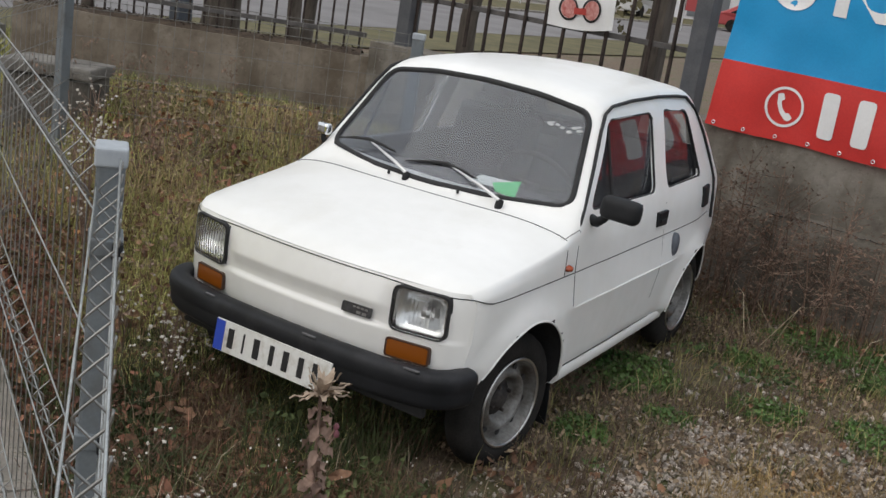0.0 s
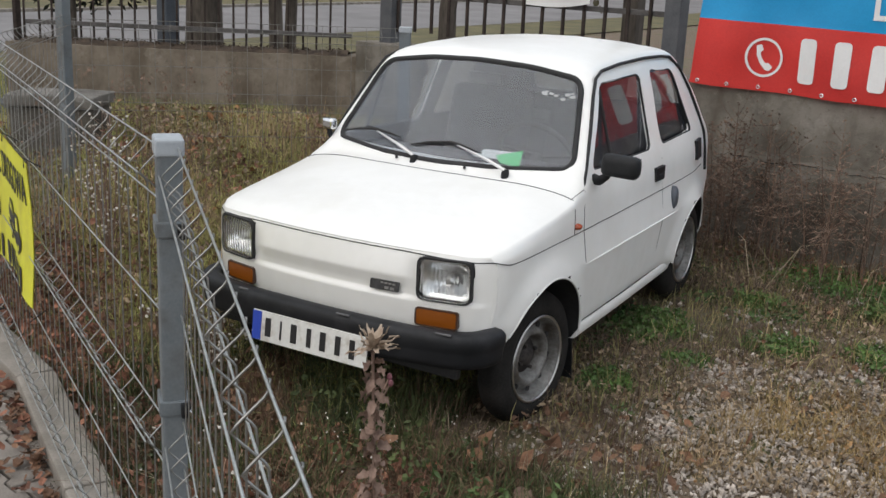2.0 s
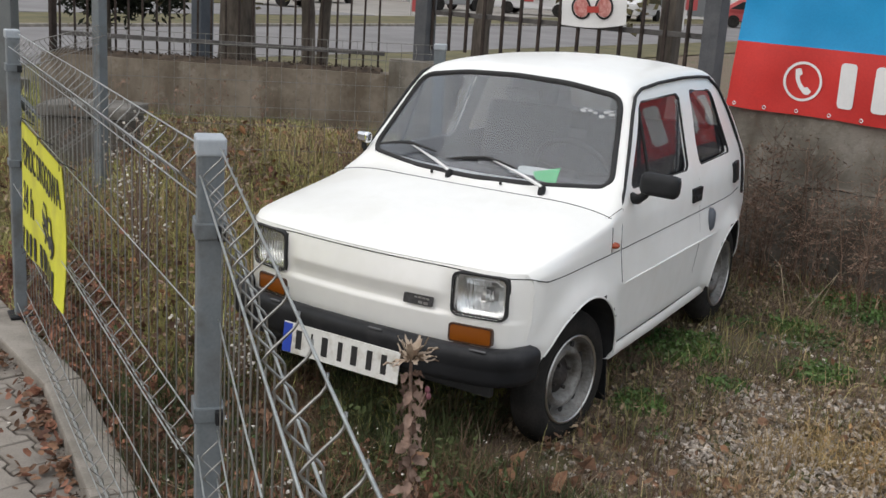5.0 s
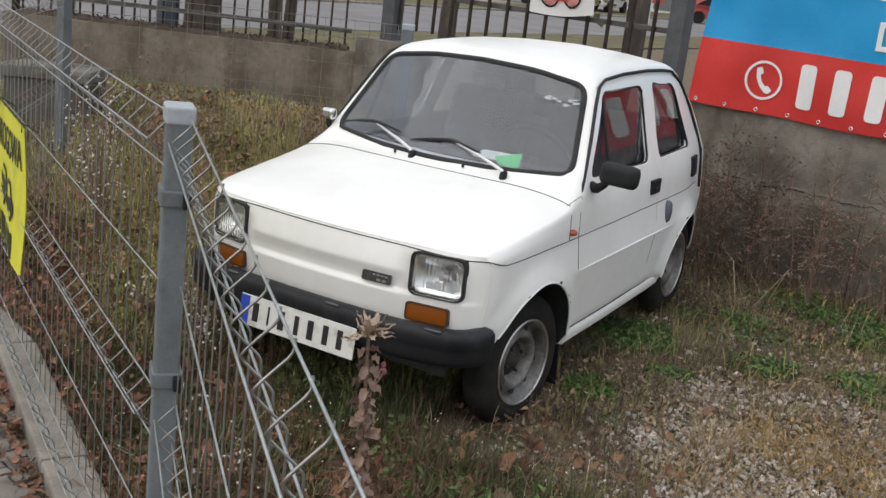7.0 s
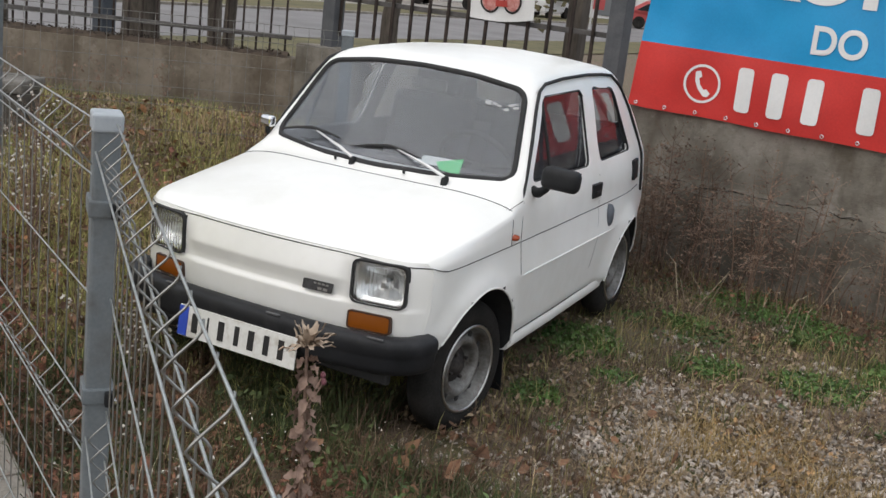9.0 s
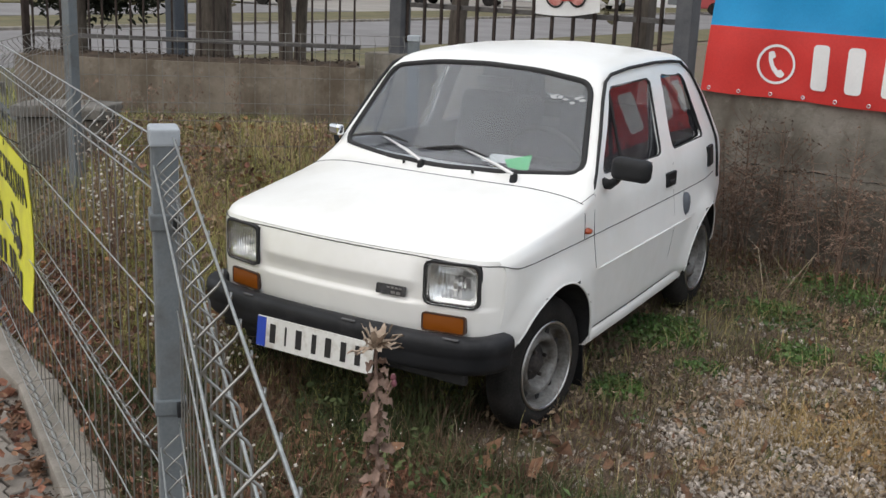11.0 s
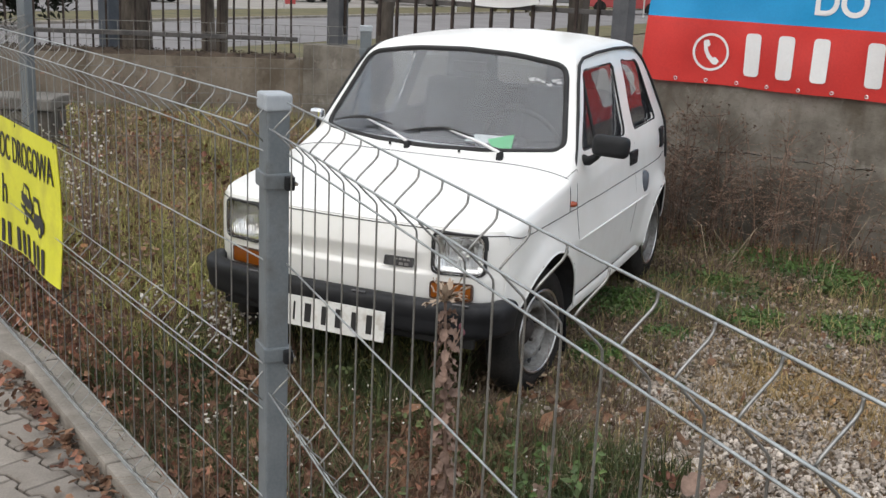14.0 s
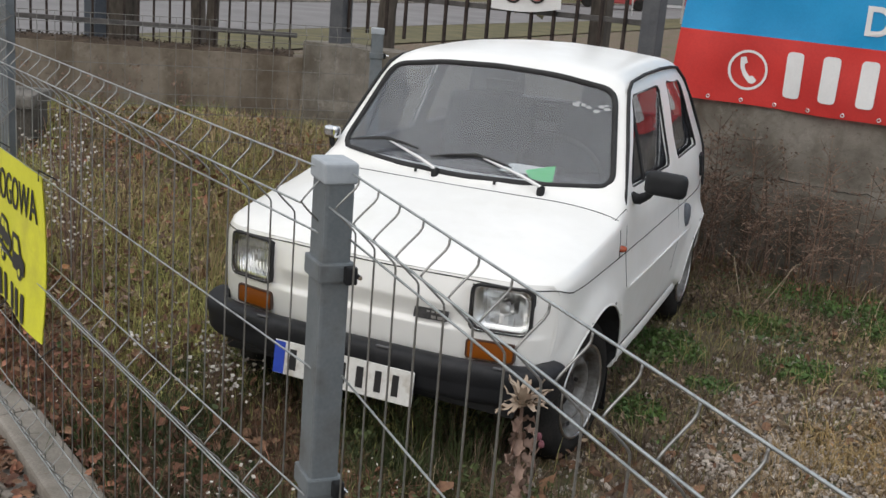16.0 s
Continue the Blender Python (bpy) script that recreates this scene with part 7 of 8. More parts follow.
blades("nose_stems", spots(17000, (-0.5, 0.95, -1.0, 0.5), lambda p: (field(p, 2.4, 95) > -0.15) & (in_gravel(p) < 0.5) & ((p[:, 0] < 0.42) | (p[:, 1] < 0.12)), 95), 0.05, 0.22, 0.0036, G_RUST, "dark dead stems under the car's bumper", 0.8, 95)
flakes("nose_weeds", spots(2400, (-0.45, 1.0, -0.95, 0.5), lambda p: (field(p, 2.6, 94) > 0.05) & (in_gravel(p) < 0.5) & ((p[:, 0] < 0.42) | (p[:, 1] < 0.12)), 94), 0.014, 0.040, G_SHADED, "dark green leafy weeds under the car's bumper, shade put into their colour", "weeds", 0.16, 0.8, 94)
flakes("orange_leaves", spots(1000, (-6.0, -1.4, -0.3, 3.4), lambda p: field(p, 1.1, 88) > -0.05, 88), 0.03, 0.075, L_ORANGE, "fallen orange leaves in the grass", "leaves", 0.12, 0.6, 88)
flakes("pale_seed_heads", spots(1500, (-0.9, 1.3, -1.3, 0.1), lambda p: (field(p, 2.8, 99) > 0.12) & (in_gravel(p) < 0.5), 99), 0.006, 0.013, PETAL, "tiny off-white seed heads scattered in rough grass", "weeds", 0.20, 0.8, 99)
blades("pale_front_stalks", spots(1400, (-0.6, 1.5, -1.3, 0.3), lambda p: (field(p, 2.3, 100) > 0.05) & (in_gravel(p) < 0.55), 100), 0.06, 0.26, 0.0032, G_STRAW, "thin pale straw stalks before the car", 0.7, 100)
flakes("rust_leaves_front", spots(1700, (0.1, 1.7, -1.4, 0.0), lambda p: (field(p, 2.0, 101) > -0.05) & (in_gravel(p) < 0.55), 101), 0.02, 0.06, L_MAROON, "rust-brown curled leaves before the car", "leaves", 0.08, 0.9, 101)
foot = np.array([tuple((WALL_CORNER + DIR_WL * (2.3 * a) - Vector((-0.5, 0.867, 0)) * (0.04 + 0.62 * b * b)).xy) for a, b in zip(rng.random(6500), rng.random(6500))])
foot = foot[inside(foot)]
foot = foot[field(foot, 1.9, 103) + 0.4 * field(foot, 6, 104) > -0.12]
blades("wall_foot_grass", foot, 0.06, 0.24, 0.005, G_FRESH, "fresh green grass along the foot of a low wall", 0.6, 102)
r_ = np.random.default_rng(111)
lot = np.column_stack((r_.uniform(-9.6, -5.2, 26000), r_.uniform(0.6, 6.0, 26000)))
lot = lot[np.array([lot_depth(float(x), float(y)) for x, y in lot]) > 0.12]
rel = lot - np.array(WALL_CORNER.xy)
lot = lot[(rel @ np.array((DIR_WL.x, DIR_WL.y)) > 2.85) & (rel @ np.array((-0.5, 0.867)) > 0.18)]
lot = lot[field(lot, 0.9, 112) > -0.22]
blades("open_lot_grass", lot, 0.06, 0.30, 0.008, G_LIME, "yellow-green rough grass round poles and blocks", 0.55, 112)
blades("open_lot_green", lot[::2] + 0.03, 0.05, 0.24, 0.008, G_FRESH, "greener rough grass round poles and blocks", 0.55, 113)
blades("flat_straw", spots(9000, (0.35, 3.2, -0.4, 3.7), lambda p: (field(p, 1.7, 114) > -0.1) & (in_patch(p) < 0.62) & ~under_car(p), 114), 0.012, 0.045, 0.0034, G_DRY, "flattened tan straw and stalks lying on soil", 3.2, 114)
blades("flat_twigs", spots(9000, (0.35, 3.2, 0.2, 3.7), lambda p: (field(p, 1.9, 115) > -0.05) & (in_patch(p) < 0.62) & ~under_car(p), 115), 0.012, 0.05, 0.0034, G_RUST, "dark broken stems lying on soil", 3.0, 115)
WN = Vector((DIR_WL.y, -DIR_WL.x, 0))
top_xy = np.array([tuple((WALL_CORNER + DIR_WL * (0.05 + 2.6 * a) + WN * (0.02 + 0.24 * b)).xy) for a, b in zip(rng.random(700), rng.random(700))])
bm = bmesh.new()
rows = []
for i in range(90):
    u = 0.02 + 2.62 * i / 89
    row = []
    for k in range(9):
        p = WALL_CORNER + DIR_WL * u + WN * (0.015 + 0.25 * k / 8)
        hgt = math.sin(math.pi * k / 8) * (0.035 + 0.022 * noise.noise((u * 3, k * .4, 3)) + 0.014 * noise.noise((u * 11, k, 8)))
        row.append(bm.verts.new((p.x, p.y, 0.872 + max(0.0, hgt))))
    rows.append(row)
for A, B in zip(rows, rows[1:]):
    for k in range(8):
        bm.faces.new((A[k], A[k + 1], B[k + 1], B[k]))
bmesh.ops.recalc_face_normals(bm, faces=bm.faces)
single("soil_ridge", bm, surface("dark_soil_crust", (0.035, 0.025, 0.018), (0.095, 0.070, 0.050), 14, 0.97, bump=0.9, fine=80), "ridge of dark soil and rotted leaves on a low wall", "soil", kind="stuff", smooth=True)
flakes("wall_top_debris", top_xy, 0.012, 0.032, MOULD, "dark leaf debris and soil on the low wall's top", "leaves", 0.02, 0.4, 89, z0=np.full(700, 0.895))
flakes("bank_leaf_crumbs", spots(14000, (-4.8, -0.6, 0.3, 4.0), lambda p: field(p, 1.4, 86) > -0.12, 86), 0.016, 0.045, L_TAN, "tan leaf fragments among the bank's grass", "leaves", 0.09, 0.7, 86)


def kerb_side(a, b):
    """A place on the paving, a along the kerb from the first post and b out from its face."""
    bend_at = (KERB_BEND - P1).length
    if a < bend_at:
        p = P1 + DIR_K * a + STREET_A * (0.070 + b)
    else:
        p = KERB_BEND + KERB_DIR * (a - bend_at) + Vector((-0.355, -0.935, 0)) * (0.070 + b)
    return p.x, p.y


heaps = np.repeat(rng.uniform(0.2, 4.6, 66), 9) + rng.normal(0, 0.07, 594)
drift = np.array([kerb_side(a, b) for a, b in zip(heaps, 0.006 + np.abs(rng.normal(0, 0.034, 594)) + 0.16 * rng.random(594) ** 7)])
flakes("pavement_leaves", drift[:330], 0.02, 0.055, L_BROWN, "brown leaves blown against the kerb", "leaves", 0.03, 0.5, 8, z0=np.full(330, 0.032))
flakes("rust_pavement_leaves", drift[330:500], 0.022, 0.062, L_RUST, "rust-brown leaves blown against the kerb", "leaves", 0.035, 0.5, 116, z0=np.full(170, 0.033))
flakes("kerb_crumbs", np.array([kerb_side(a, b) for a, b in zip(rng.uniform(0.2, 4.8, 900), 0.004 + np.abs(rng.normal(0, 0.028, 900)))]), 0.006, 0.018, MOULD, "dark leaf crumbs and earth swept against the kerb", "leaves", 0.012, 0.3, 117, z0=np.full(900, 0.031))
flakes("pale_scraps", np.array([kerb_side(a, b) for a, b in zip(rng.uniform(1.6, 4.4, 26), 0.01 + 0.15 * rng.random(26))]), 0.012, 0.03, PETAL, "small pale paper scraps beside the kerb", "litter", 0.01, 0.2, 118, z0=np.full(26, 0.032))
blades("kerb_weeds", np.array([kerb_side(a, b) for a, b in zip(np.repeat(rng.uniform(1.0, 4.2, 12), 14) + rng.normal(0, 0.02, 168), 0.004 + 0.02 * rng.random(168))]), 0.02, 0.06, 0.003, G_VIVID, "small green weeds at the foot of the kerb", 0.8, 119)

# gravel: angular pebbles in one mesh
gx = spots(36000, (0.5, 3.0, -1.0, 2.9), lambda p: in_gravel(p) > 0.22 + 0.58 * np.random.default_rng(4).random(len(p)), 31)
gx = np.concatenate((gx, spots(5200, (0.55, 2.9, 0.6, 3.5), lambda p: (field(p, 2.0, 97) + 0.5 * field(p, 6, 98) > 0.08) & ~under_car(p), 97)))
verts, faces = [], []
ico_v = [Vector(v) for v in ((0, 0, 1), (.9, 0, .3), (.28, .85, .3), (-.72, .53, .3), (-.72, -.53, .3), (.28, -.85, .3), (.5, .4, -.6), (-.5, .4, -.6), (0, -.7, -.6))]
ico_f = ((0, 1, 2), (0, 2, 3), (0, 3, 4), (0, 4, 5), (0, 5, 1), (1, 6, 2), (2, 6, 7), (2, 7, 3), (3, 7, 4), (4, 7, 8), (4, 8, 5), (5, 8, 1), (1, 8, 6))
for (x, y), z in zip(gx, ground_at(gx)):
    s = 0.0048 + 0.0155 * rng.random() ** 2.4
    q = Euler(tuple(rng.uniform(0, 6.28, 3))).to_matrix()
    k = len(verts)
    for v in ico_v:
        p = q @ Vector((v.x * s * rng.uniform(.7, 1.3), v.y * s * rng.uniform(.6, 1.2), v.z * s * .52))
        verts.append((x + p.x, y + p.y, z + p.z + s * 0.2))
    faces += [tuple(k + i for i in f) for f in ico_f]
tagged(raw("gravel", verts, faces, STONE), "pale crushed gravel scattered on soil", "gravel", kind="stuff")


# dead weeds against the wall
def weed_mesh(rnd, h, branches, r=0.0036, tufts=0, curl=0.10):
    """One dead plant: a stem, side twigs and seed heads, as one mesh."""
    bm = bmesh.new()
    lean = Vector((rnd.uniform(-1, 1), rnd.uniform(-1, 1), 0)) * curl * h
    stem = [Vector((0, 0, -0.02)), lean * 0.3 + Vector((0, 0, h * 0.4)), lean * 0.7 + Vector((0, 0, h * 0.75)), lean + Vector((0, 0, h))]
    tube(bm, stem, [r, r * 0.8, r * 0.6, r * 0.3], 4)
    ends = [stem[-1]]
    for k in range(branches):
        f = rnd.uniform(0.3, 0.98)
        s = stem[1].lerp(stem[3], (f - .3) / .7) if f > .4 else stem[0].lerp(stem[1], f / .4)
        a, l_ = rnd.uniform(0, math.tau), h * rnd.uniform(0.06, 0.24)
        e = s + Vector((math.cos(a) * l_, math.sin(a) * l_, l_ * rnd.uniform(0.0, 1.2)))
        tube(bm, [s, s.lerp(e, .5) + Vector((0, 0, -.01)), e], [r * .5, r * .4, r * .25], 3)
        ends += [e, s.lerp(e, 0.6)]
    for e in ends:
        for _ in range(tufts):
            c = e + Vector((rnd.gauss(0, .012), rnd.gauss(0, .012), rnd.gauss(0, .012)))
            q = Euler((rnd.uniform(0, 6), rnd.uniform(0, 6), rnd.uniform(0, 6))).to_matrix()
            s = rnd.uniform(.006, .017)
            bm.faces.new([bm.verts.new(c + q @ Vector(p) * s) for p in ((-1, 0, 0), (0, .5, .2), (1, 0, 0), (0, -.5, .2))])
    return bm


WEEDBROWN = surface("dead_weed_brown", (0.105, 0.068, 0.050), (0.255, 0.175, 0.130), 8, 0.9, bump=0, vary=0.3)
rnd = random.Random(5)
kinds = [part("dead_weed", weed_mesh(rnd, rnd.uniform(0.75, 1.15), rnd.randint(12, 20), r=0.0042, tufts=2, curl=0.14), WEEDBROWN) for _ in range(7)]
for k, ob in enumerate(kinds):
    tagged(ob, "tall dead brown weed in front of a concrete wall", "weed", "dead weeds by the wall")
put = 0
for i in range(74):
    u, out = (rnd.uniform(2.75, 6.4) if i % 3 == 0 else rnd.uniform(3.0, 4.5)), abs(rnd.gauss(0.0, 0.24)) + 0.06
    p = WALL_CORNER + DIR_WR * u + N_WR * out
    m = Matrix.Translation((p.x, p.y, ground_z(p.x, p.y))) @ Matrix.Rotation(rnd.uniform(0, 6.28), 4, "Z") @ Matrix.Diagonal((1, 1, rnd.uniform(.4, 1.0) * (1 - 0.5 * min(1, out / .9)), 1))
    if put < len(kinds):
        kinds[put].matrix_basis = m
    else:
        o = kinds[put % len(kinds)].copy()
        scene.collection.objects.link(o)
        o.matrix_basis = m
    put += 1
# tall seeding weeds that reach up to the banner
SEEDDARK = surface("dark_seed_heads", (0.065, 0.043, 0.031), (0.165, 0.112, 0.082), 8, 0.9, bump=0, vary=0.4)
tall = [tagged(part("seeding_weed", weed_mesh(rnd, rnd.uniform(1.0, 1.2), rnd.randint(14, 20), r=0.0046, tufts=2, curl=0.09), SEEDDARK), "tall dark dead weed with seed heads against a concrete wall", "weed", "seeding weeds by the wall") for _ in range(5)]
for i in range(15):
    u, out = (rnd.gauss(3.45, 0.28) if i < 8 else rnd.uniform(3.7, 5.6)), abs(rnd.gauss(0.0, 0.12)) + 0.07
    p = WALL_CORNER + DIR_WR * u + N_WR * out
    if i < len(tall):
        o = tall[i]
    else:
        o = tall[i % len(tall)].copy()
        scene.collection.objects.link(o)
    o.matrix_basis = Matrix.Translation((p.x, p.y, ground_z(p.x, p.y))) @ Matrix.Rotation(rnd.uniform(0, 6.28), 4, "Z") @ Matrix.Diagonal((1, 1, rnd.uniform(.70, .92) if i < 8 else rnd.uniform(.42, .7), 1))
# small dead weeds scattered among the grass behind the fence
kinds2 = [tagged(part("dead_weed", weed_mesh(rnd, rnd.uniform(0.28, 0.5), rnd.randint(6, 12), 0.002, 2), WEEDBROWN), "low dead brown weed among rough grass", "weed", "low dead weeds") for _ in range(4)]
put = 0
while put < 70:
    x, y = rnd.uniform(-3.6, 0.6), rnd.uniform(-1.3, 2.6)
    if not inside(np.array([(x, y)]))[0] or (-0.5 < x < 0.75 and y > -1.0):
        continue
    m = Matrix.Translation((x, y, ground_z(x, y))) @ Matrix.Rotation(rnd.uniform(0, 6.28), 4, "Z")
    if put < 4:
        kinds2[put].matrix_basis = m
    else:
        o = kinds2[put % 4].copy()
        scene.collection.objects.link(o)
        o.matrix_basis = m
    put += 1

# white-flowered weeds by the wire fence


def aster(at, h, heads, seed, wide=0.16):
    rnd = random.Random(seed)
    o = thing("white_aster_weed", "dying weed with many small off-white flower heads", "plant", "white-flowered weeds")
    stem = bmesh.new()
    heads_at = []
    z = ground_z(*at)
    base = Vector((at[0], at[1], z - 0.02))
    for k in range(max(2, heads // 9)):
        a = rnd.uniform(0, math.tau)
        tip = base + Vector((math.cos(a) * wide * rnd.random(), math.sin(a) * wide * rnd.random(), h * rnd.uniform(0.7, 1.0)))
        mid = base.lerp(tip, .5) + Vector((rnd.gauss(0, .015), rnd.gauss(0, .015), 0))
        tube(stem, [base, mid, tip], [.003, .0025, .0015], 4)
        for j in range(9):
            f = rnd.uniform(.45, 1)
            s = mid.lerp(tip, (f - .45) / .55)
            e = s + Vector((rnd.gauss(0, .05), rnd.gauss(0, .05), abs(rnd.gauss(.035, .02))))
            tube(stem, [s, e], [.0012, .0008], 3)
            heads_at.append(e)
    part("stem", stem, WEEDBROWN, o)
    bm = bmesh.new()
    for e in heads_at[:heads]:
        s = rnd.uniform(.0055, .0105)
        q = Euler((rnd.gauss(0, .5), rnd.gauss(0, .5), rnd.uniform(0, 6))).to_matrix()
        ring = [bm.verts.new(e + q @ Vector((math.cos(j * math.tau / 8) * s * (1 if j % 2 else .7), math.sin(j * math.tau / 8) * s * (1 if j % 2 else .7), .003))) for j in range(8)]
        top = bm.verts.new(e + q @ Vector((0, 0, s * .6)))
        bot = bm.verts.new(e + q @ Vector((0, 0, -s * .8)))
        for j in range(8):
            bm.faces.new((ring[j], ring[(j + 1) % 8], top))
            bm.faces.new((ring[(j + 1) % 8], ring[j], bot))
    f = part("bloom", bm, PETAL, o, "off-white fluffy heads")
    tagged(f, kind="stuff")


aster((-1.80, 0.73), 0.82, 130, 1, .13)
aster((-1.70, 0.66), 0.60, 60, 2, .12)
aster((-0.60, 0.17), 0.36, 80, 3, .13)
aster((-0.45, 0.02), 0.30, 40, 4, .14)
aster((-0.05, -0.50), 0.22, 18, 7, .2)
aster((-2.3, 1.1), 0.5, 36, 5)
aster((-0.95, 0.25), 0.3, 30, 6)
aster((0.25, -0.62), 0.16, 18, 8, .2)

# dried thistle-like plant in front of the bumper
thistle = thing("dried_plant", "withered pinkish-brown plant with a ragged seed head", "plant")
WITHER = surface("withered_leaf", (0.125, 0.080, 0.062), (0.30, 0.205, 0.16), 14, 0.85, bump=0.1, vary=0.25)
TX, TY = 0.965, -0.955
tz = ground_z(TX, TY)
stem_pts = [Vector((TX + .01, TY, tz - .02)), Vector((TX + .02, TY, tz + .32)), Vector((TX + .004, TY + .004, tz + .64)), Vector((TX - .006, TY + .006, tz + .815))]
part("stem", tube(bmesh.new(), stem_pts, [.0065, .0055, .0045, .004], 6), WITHER, thistle, smooth=True)
rnd = random.Random(9)


def wither_leaf(length, width, droop, fold=0.45):
    """A dead leaf folded along its midrib, wavy at the rim and curling down at the tip."""
    bm = bmesh.new()
    n = 7
    L, R, C = [], [], []
    ph = rnd.uniform(0, 6)
    for k in range(n + 1):
        t = k / n
        w = width * math.sin(math.pi * min(.97, t * .86 + .10)) ** 0.8 * (1 + .14 * math.sin(k * 2.3 + ph))
        x, z = length * t, -droop * t * t
        L.append(bm.verts.new((x, w, z + fold * w + .004 * math.sin(k * 2.1 + ph))))
        C.append(bm.verts.new((x, 0, z)))
        R.append(bm.verts.new((x, -w, z + fold * w + .004 * math.sin(k * 1.7 + 2 + ph))))
    for k in range(n):
        bm.faces.new((L[k], L[k + 1], C[k + 1], C[k]))
        bm.faces.new((C[k], C[k + 1], R[k + 1], R[k]))
    for f in bm.faces:
        f.smooth = True
    return bm


for k in range(72):
    f = .20 + .78 * ((k + rnd.random()) / 72) ** .8
    s_ = stem_pts[0].lerp(stem_pts[1], f / .38) if f < .38 else stem_pts[1].lerp(stem_pts[3], (f - .38) / .62)
    bm = wither_leaf(rnd.uniform(.026, .042), rnd.uniform(.009, .0145), rnd.uniform(.0, .02), rnd.uniform(.3, 1.0))
    bm.transform(Matrix.Translation(s_) @ Matrix.Rotation(k * 2.4 + rnd.uniform(-.5, .5), 4, "Z") @ Matrix.Rotation(radians(rnd.uniform(-5, 60)), 4, "Y") @ Matrix.Rotation(rnd.uniform(-.8, .8), 4, "X") @ Matrix.Translation((.007, 0, 0)))
    part("withered_leaf", bm, WITHER, thistle)
for k in range(26):
    bm = wither_leaf(rnd.uniform(.048, .078), rnd.uniform(.0045, .0085), rnd.uniform(-.01, .025), .4)
    bm.transform(Matrix.Translation(stem_pts[3] + Vector((0, 0, .003))) @ Matrix.Rotation(k * 6.28 / 13 + rnd.uniform(-.2, .2), 4, "Z") @ Matrix.Rotation(radians(rnd.uniform(-62, 6)), 4, "Y"))
    part("bract", bm, surface("pale_dry_bract", (.27, .20, .145), (.46, .37, .285), 20, .85, bump=0, vary=.2) if "pale_dry_bract" not in bpy.data.materials else bpy.data.materials["pale_dry_bract"], thistle)
PINKF = plain("faded_pink_flower", (.17, .06, .075), .8)
for dx, dy, dz in ((.030, .026, .752), (.040, .016, .742)):
    part("pink_flower", lathe(bmesh.new(), [(.002, -.008), (.006, -.004), (.0065, .002), (.0035, .008)], Matrix.Translation((TX + dx, TY + dy, tz + dz)), 8), PINKF, thistle, "faded pink bud", smooth=True)
    part("flower_stalk", tube(bmesh.new(), [Vector((TX, TY, tz + dz - .09)), Vector((TX + dx, TY + dy, tz + dz))], .002, 4), WITHER, thistle)
# leafy green sprigs at the plant's foot
rnd = random.Random(19)
for k in range(9):
    x, y = TX - .14 + rnd.uniform(-.05, .42), TY + rnd.uniform(.25, .62)
    h = rnd.uniform(.16, .36)
    bm = bmesh.new()
    z = ground_z(x, y)
    tip = Vector((x + rnd.gauss(0, .04), y + rnd.gauss(0, .04), z + h))
    tube(bm, [Vector((x, y, z - .01)), tip], [.003, .0015], 4)
    for j in range(16):
        c = Vector((x, y, z)).lerp(tip, rnd.uniform(.25, 1))
        q = Euler((rnd.gauss(0, .6), rnd.gauss(0, .6), rnd.uniform(0, 6.28))).to_matrix()
        s = rnd.uniform(.02, .042)
        vs = [bm.verts.new(c + q @ Vector(p) * s) for p in ((0, 0, 0), (.45, .28, .06), (1, 0, -.05), (.45, -.28, .06))]
        bm.faces.new(vs)
    single("green_sprig", bm, L_GREEN, "leafy green weed sprig beside a withered plant", "weed", "green sprigs")
# loose crumpled leaves in front
rnd = random.Random(23)
for k in range(14):
    x, y = 1.05 + rnd.uniform(-.25, .5), -.55 + rnd.uniform(-.35, .5)
    bm = wither_leaf(rnd.uniform(.06, .10), rnd.uniform(.022, .036), -rnd.uniform(.01, .05))
    bm.transform(Matrix.Translation((x, y, ground_z(x, y) + .05)) @ Euler((rnd.gauss(0, .5), rnd.gauss(0, .5), rnd.uniform(0, 6.28))).to_matrix().to_4x4())
    single("fallen_leaf", bm, WITHER, "large crumpled brown leaf lying on the grass", "leaf", "large fallen leaves")


# ---- paving stones, laid as wavy interlocking blocks ----
PL, PW, PH = 0.100, 0.070, 0.0125


def paver_outline(gap):
    """A block with a narrow waist and broad ends, 0.20 by 0.165 m, nesting with its neighbours."""
    a, b = PL - gap, PW - gap
    wave = [(-a, 1), (-.060, 1), (-.040, -1), (.040, -1), (.060, 1), (a, 1)]
    top = [(x, b + PH * h) for x, h in wave]
    return top + [(x, -y) for x, y in top[::-1]]


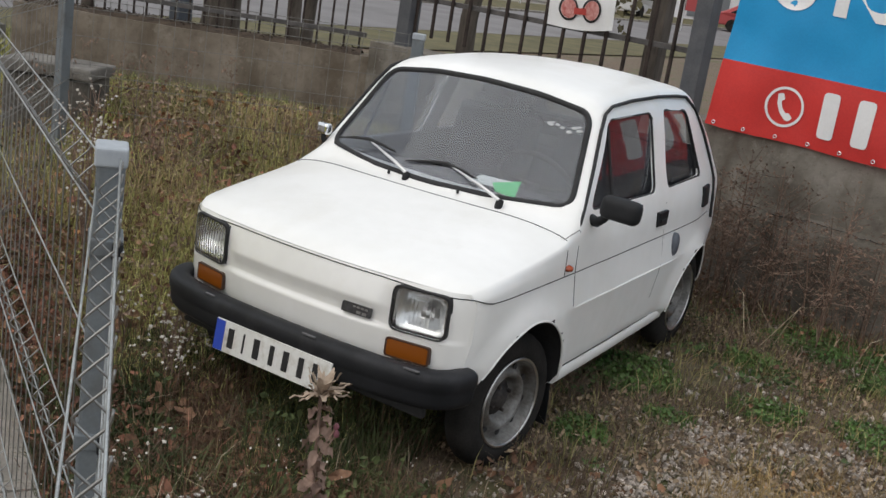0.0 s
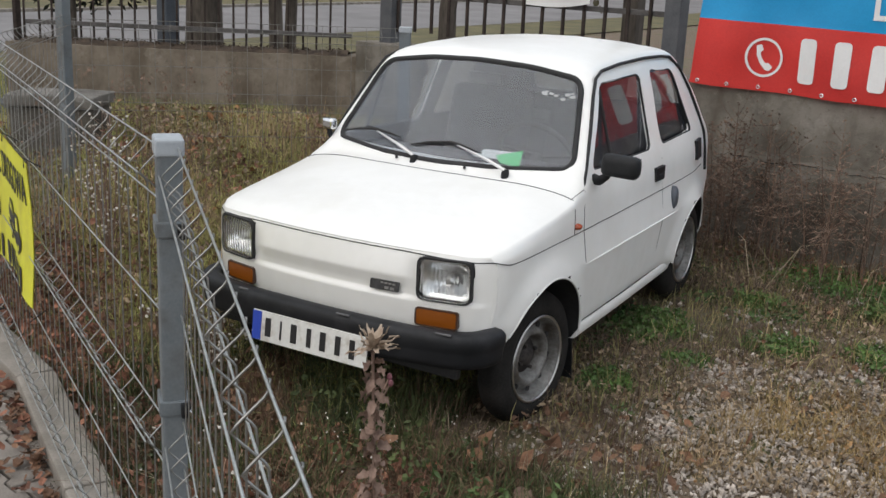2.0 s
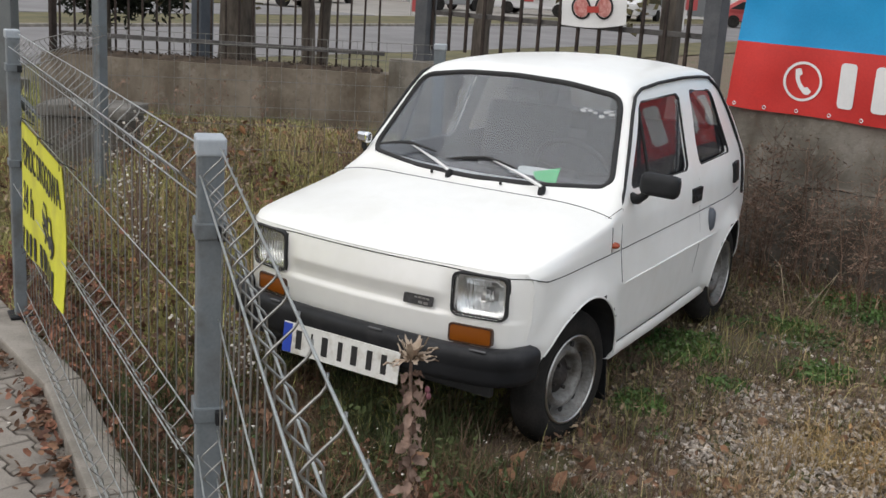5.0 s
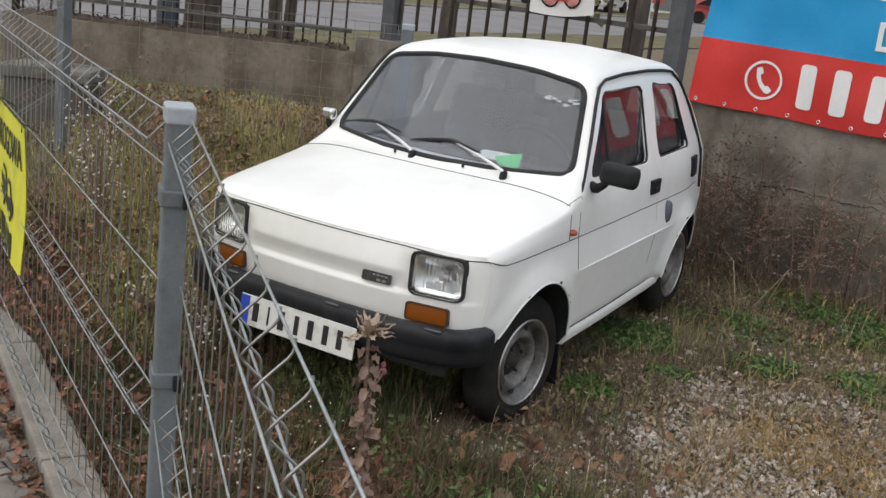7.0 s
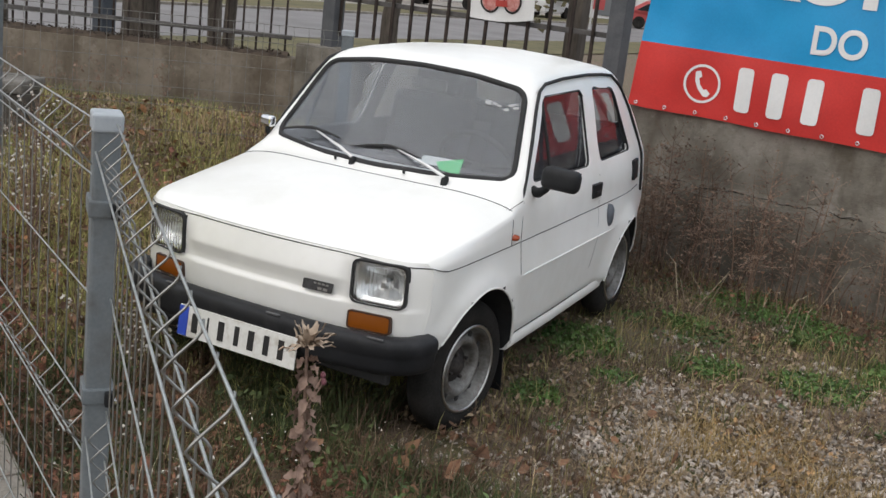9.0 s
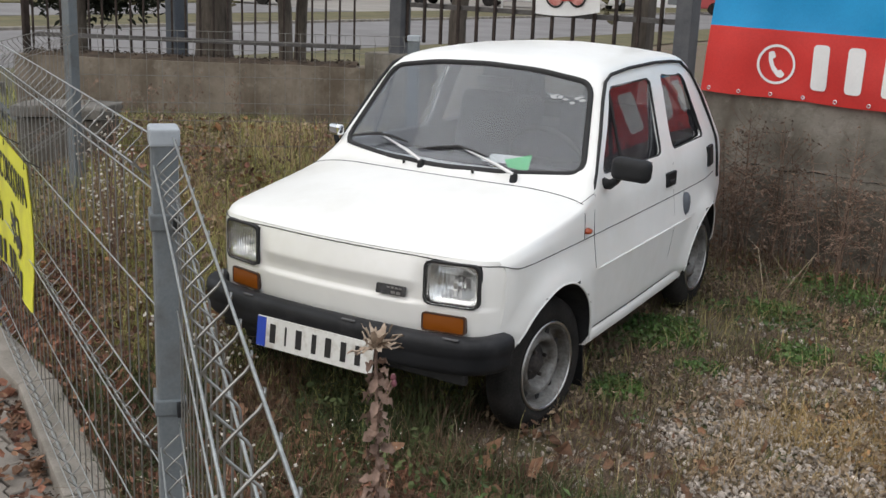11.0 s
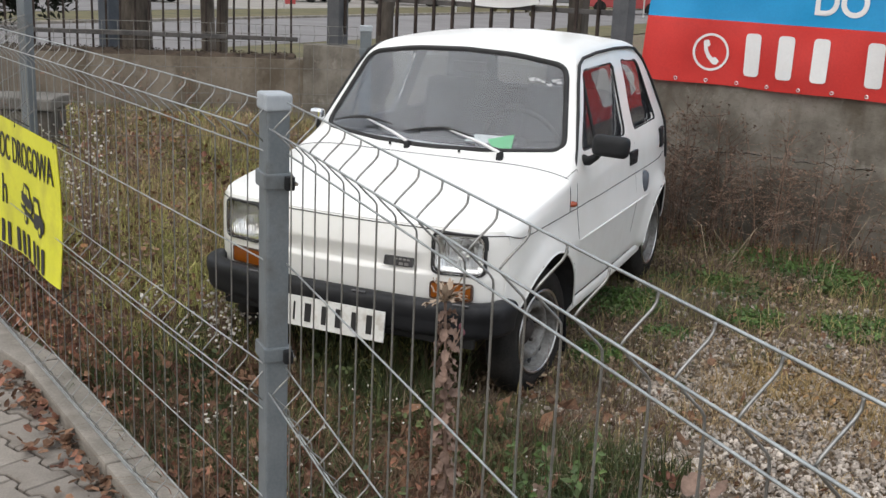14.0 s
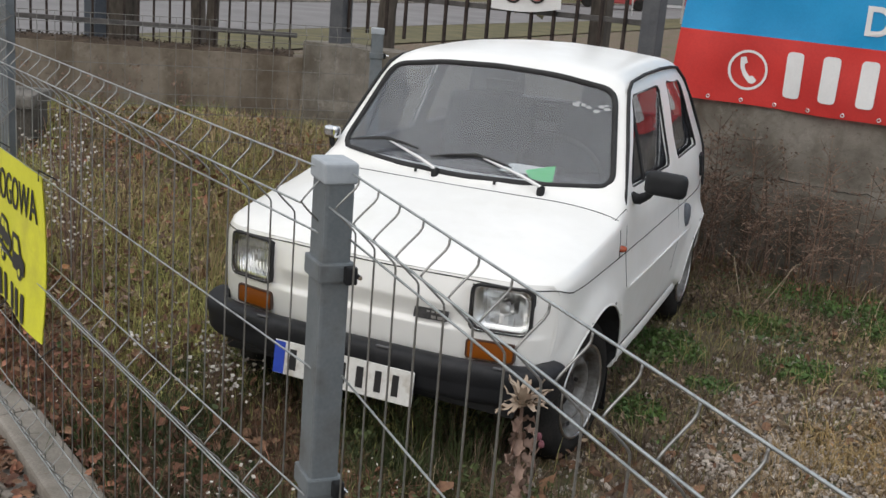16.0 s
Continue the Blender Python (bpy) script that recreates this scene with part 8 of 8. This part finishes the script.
bm = bmesh.new()
out = paver_outline(0.0042)
lo = [bm.verts.new((x, y, -0.03)) for x, y in out]
md = [bm.verts.new((x, y, -0.004)) for x, y in out]
hi = [bm.verts.new((x, y, 0.0)) for x, y in paver_outline(0.0072)]
n = len(out)
for A, B in ((lo, md), (md, hi)):
    for k in range(n):
        bm.faces.new((A[k], A[(k + 1) % n], B[(k + 1) % n], B[k]))
bm.faces.new(hi)
bmesh.ops.recalc_face_normals(bm, faces=bm.faces)
stone_mesh = bpy.data.meshes.new("paver")
bm.to_mesh(stone_mesh)
bm.free()
stone_mesh.materials.append(PAVER)
rnd = random.Random(2)
ROW, ACROSS = Vector((0.974, -0.225, 0)), Vector((0.225, 0.974, 0))
turn = Matrix.Rotation(math.atan2(ROW.y, ROW.x), 4, "Z")
FIRST = Vector((-0.85, -1.03, 0)) + ROW * PL
count = 0
rest_v, rest_f = [], []
base_v = [v.co.copy() for v in stone_mesh.vertices]
base_f = [tuple(p.vertices) for p in stone_mesh.polygons]
for j in range(-60, 46):
    for i in range(-64, 60):
        p = FIRST + ROW * (2 * PL * i + (PL if j % 2 else 0)) + ACROSS * (2 * PW * j)
        u, v = (p - P1).dot(DIR_K), (p - P1).dot(STREET_A)
        if not (-6.9 < u < 8.9 and 0.035 < v < 6.05):
            continue
        if lot_depth(p.x, p.y) > -0.035 and u > 1.6 or u < 0.2 and (p - P1).dot(STREET_B) < 0.12:
            continue
        m = Matrix.Translation((p.x, p.y, pave_top + rnd.uniform(-0.003, 0.003))) @ turn @ Euler((rnd.gauss(0, .008), rnd.gauss(0, .008), rnd.gauss(0, .006))).to_matrix().to_4x4()
        if 0.9 < u < 4.6 and v < 1.75 and count < 295:
            o = new("paver", stone_mesh)
            o.matrix_basis = m
            o.parent = pav
            count += 1
        else:
            k = len(rest_v)
            rest_v += [m @ c for c in base_v]
            rest_f += [tuple(k + q for q in f) for f in base_f]
tagged(raw("paving_stones", rest_v, rest_f, PAVER, pav), "more grey interlocking paving stones", kind="stuff")
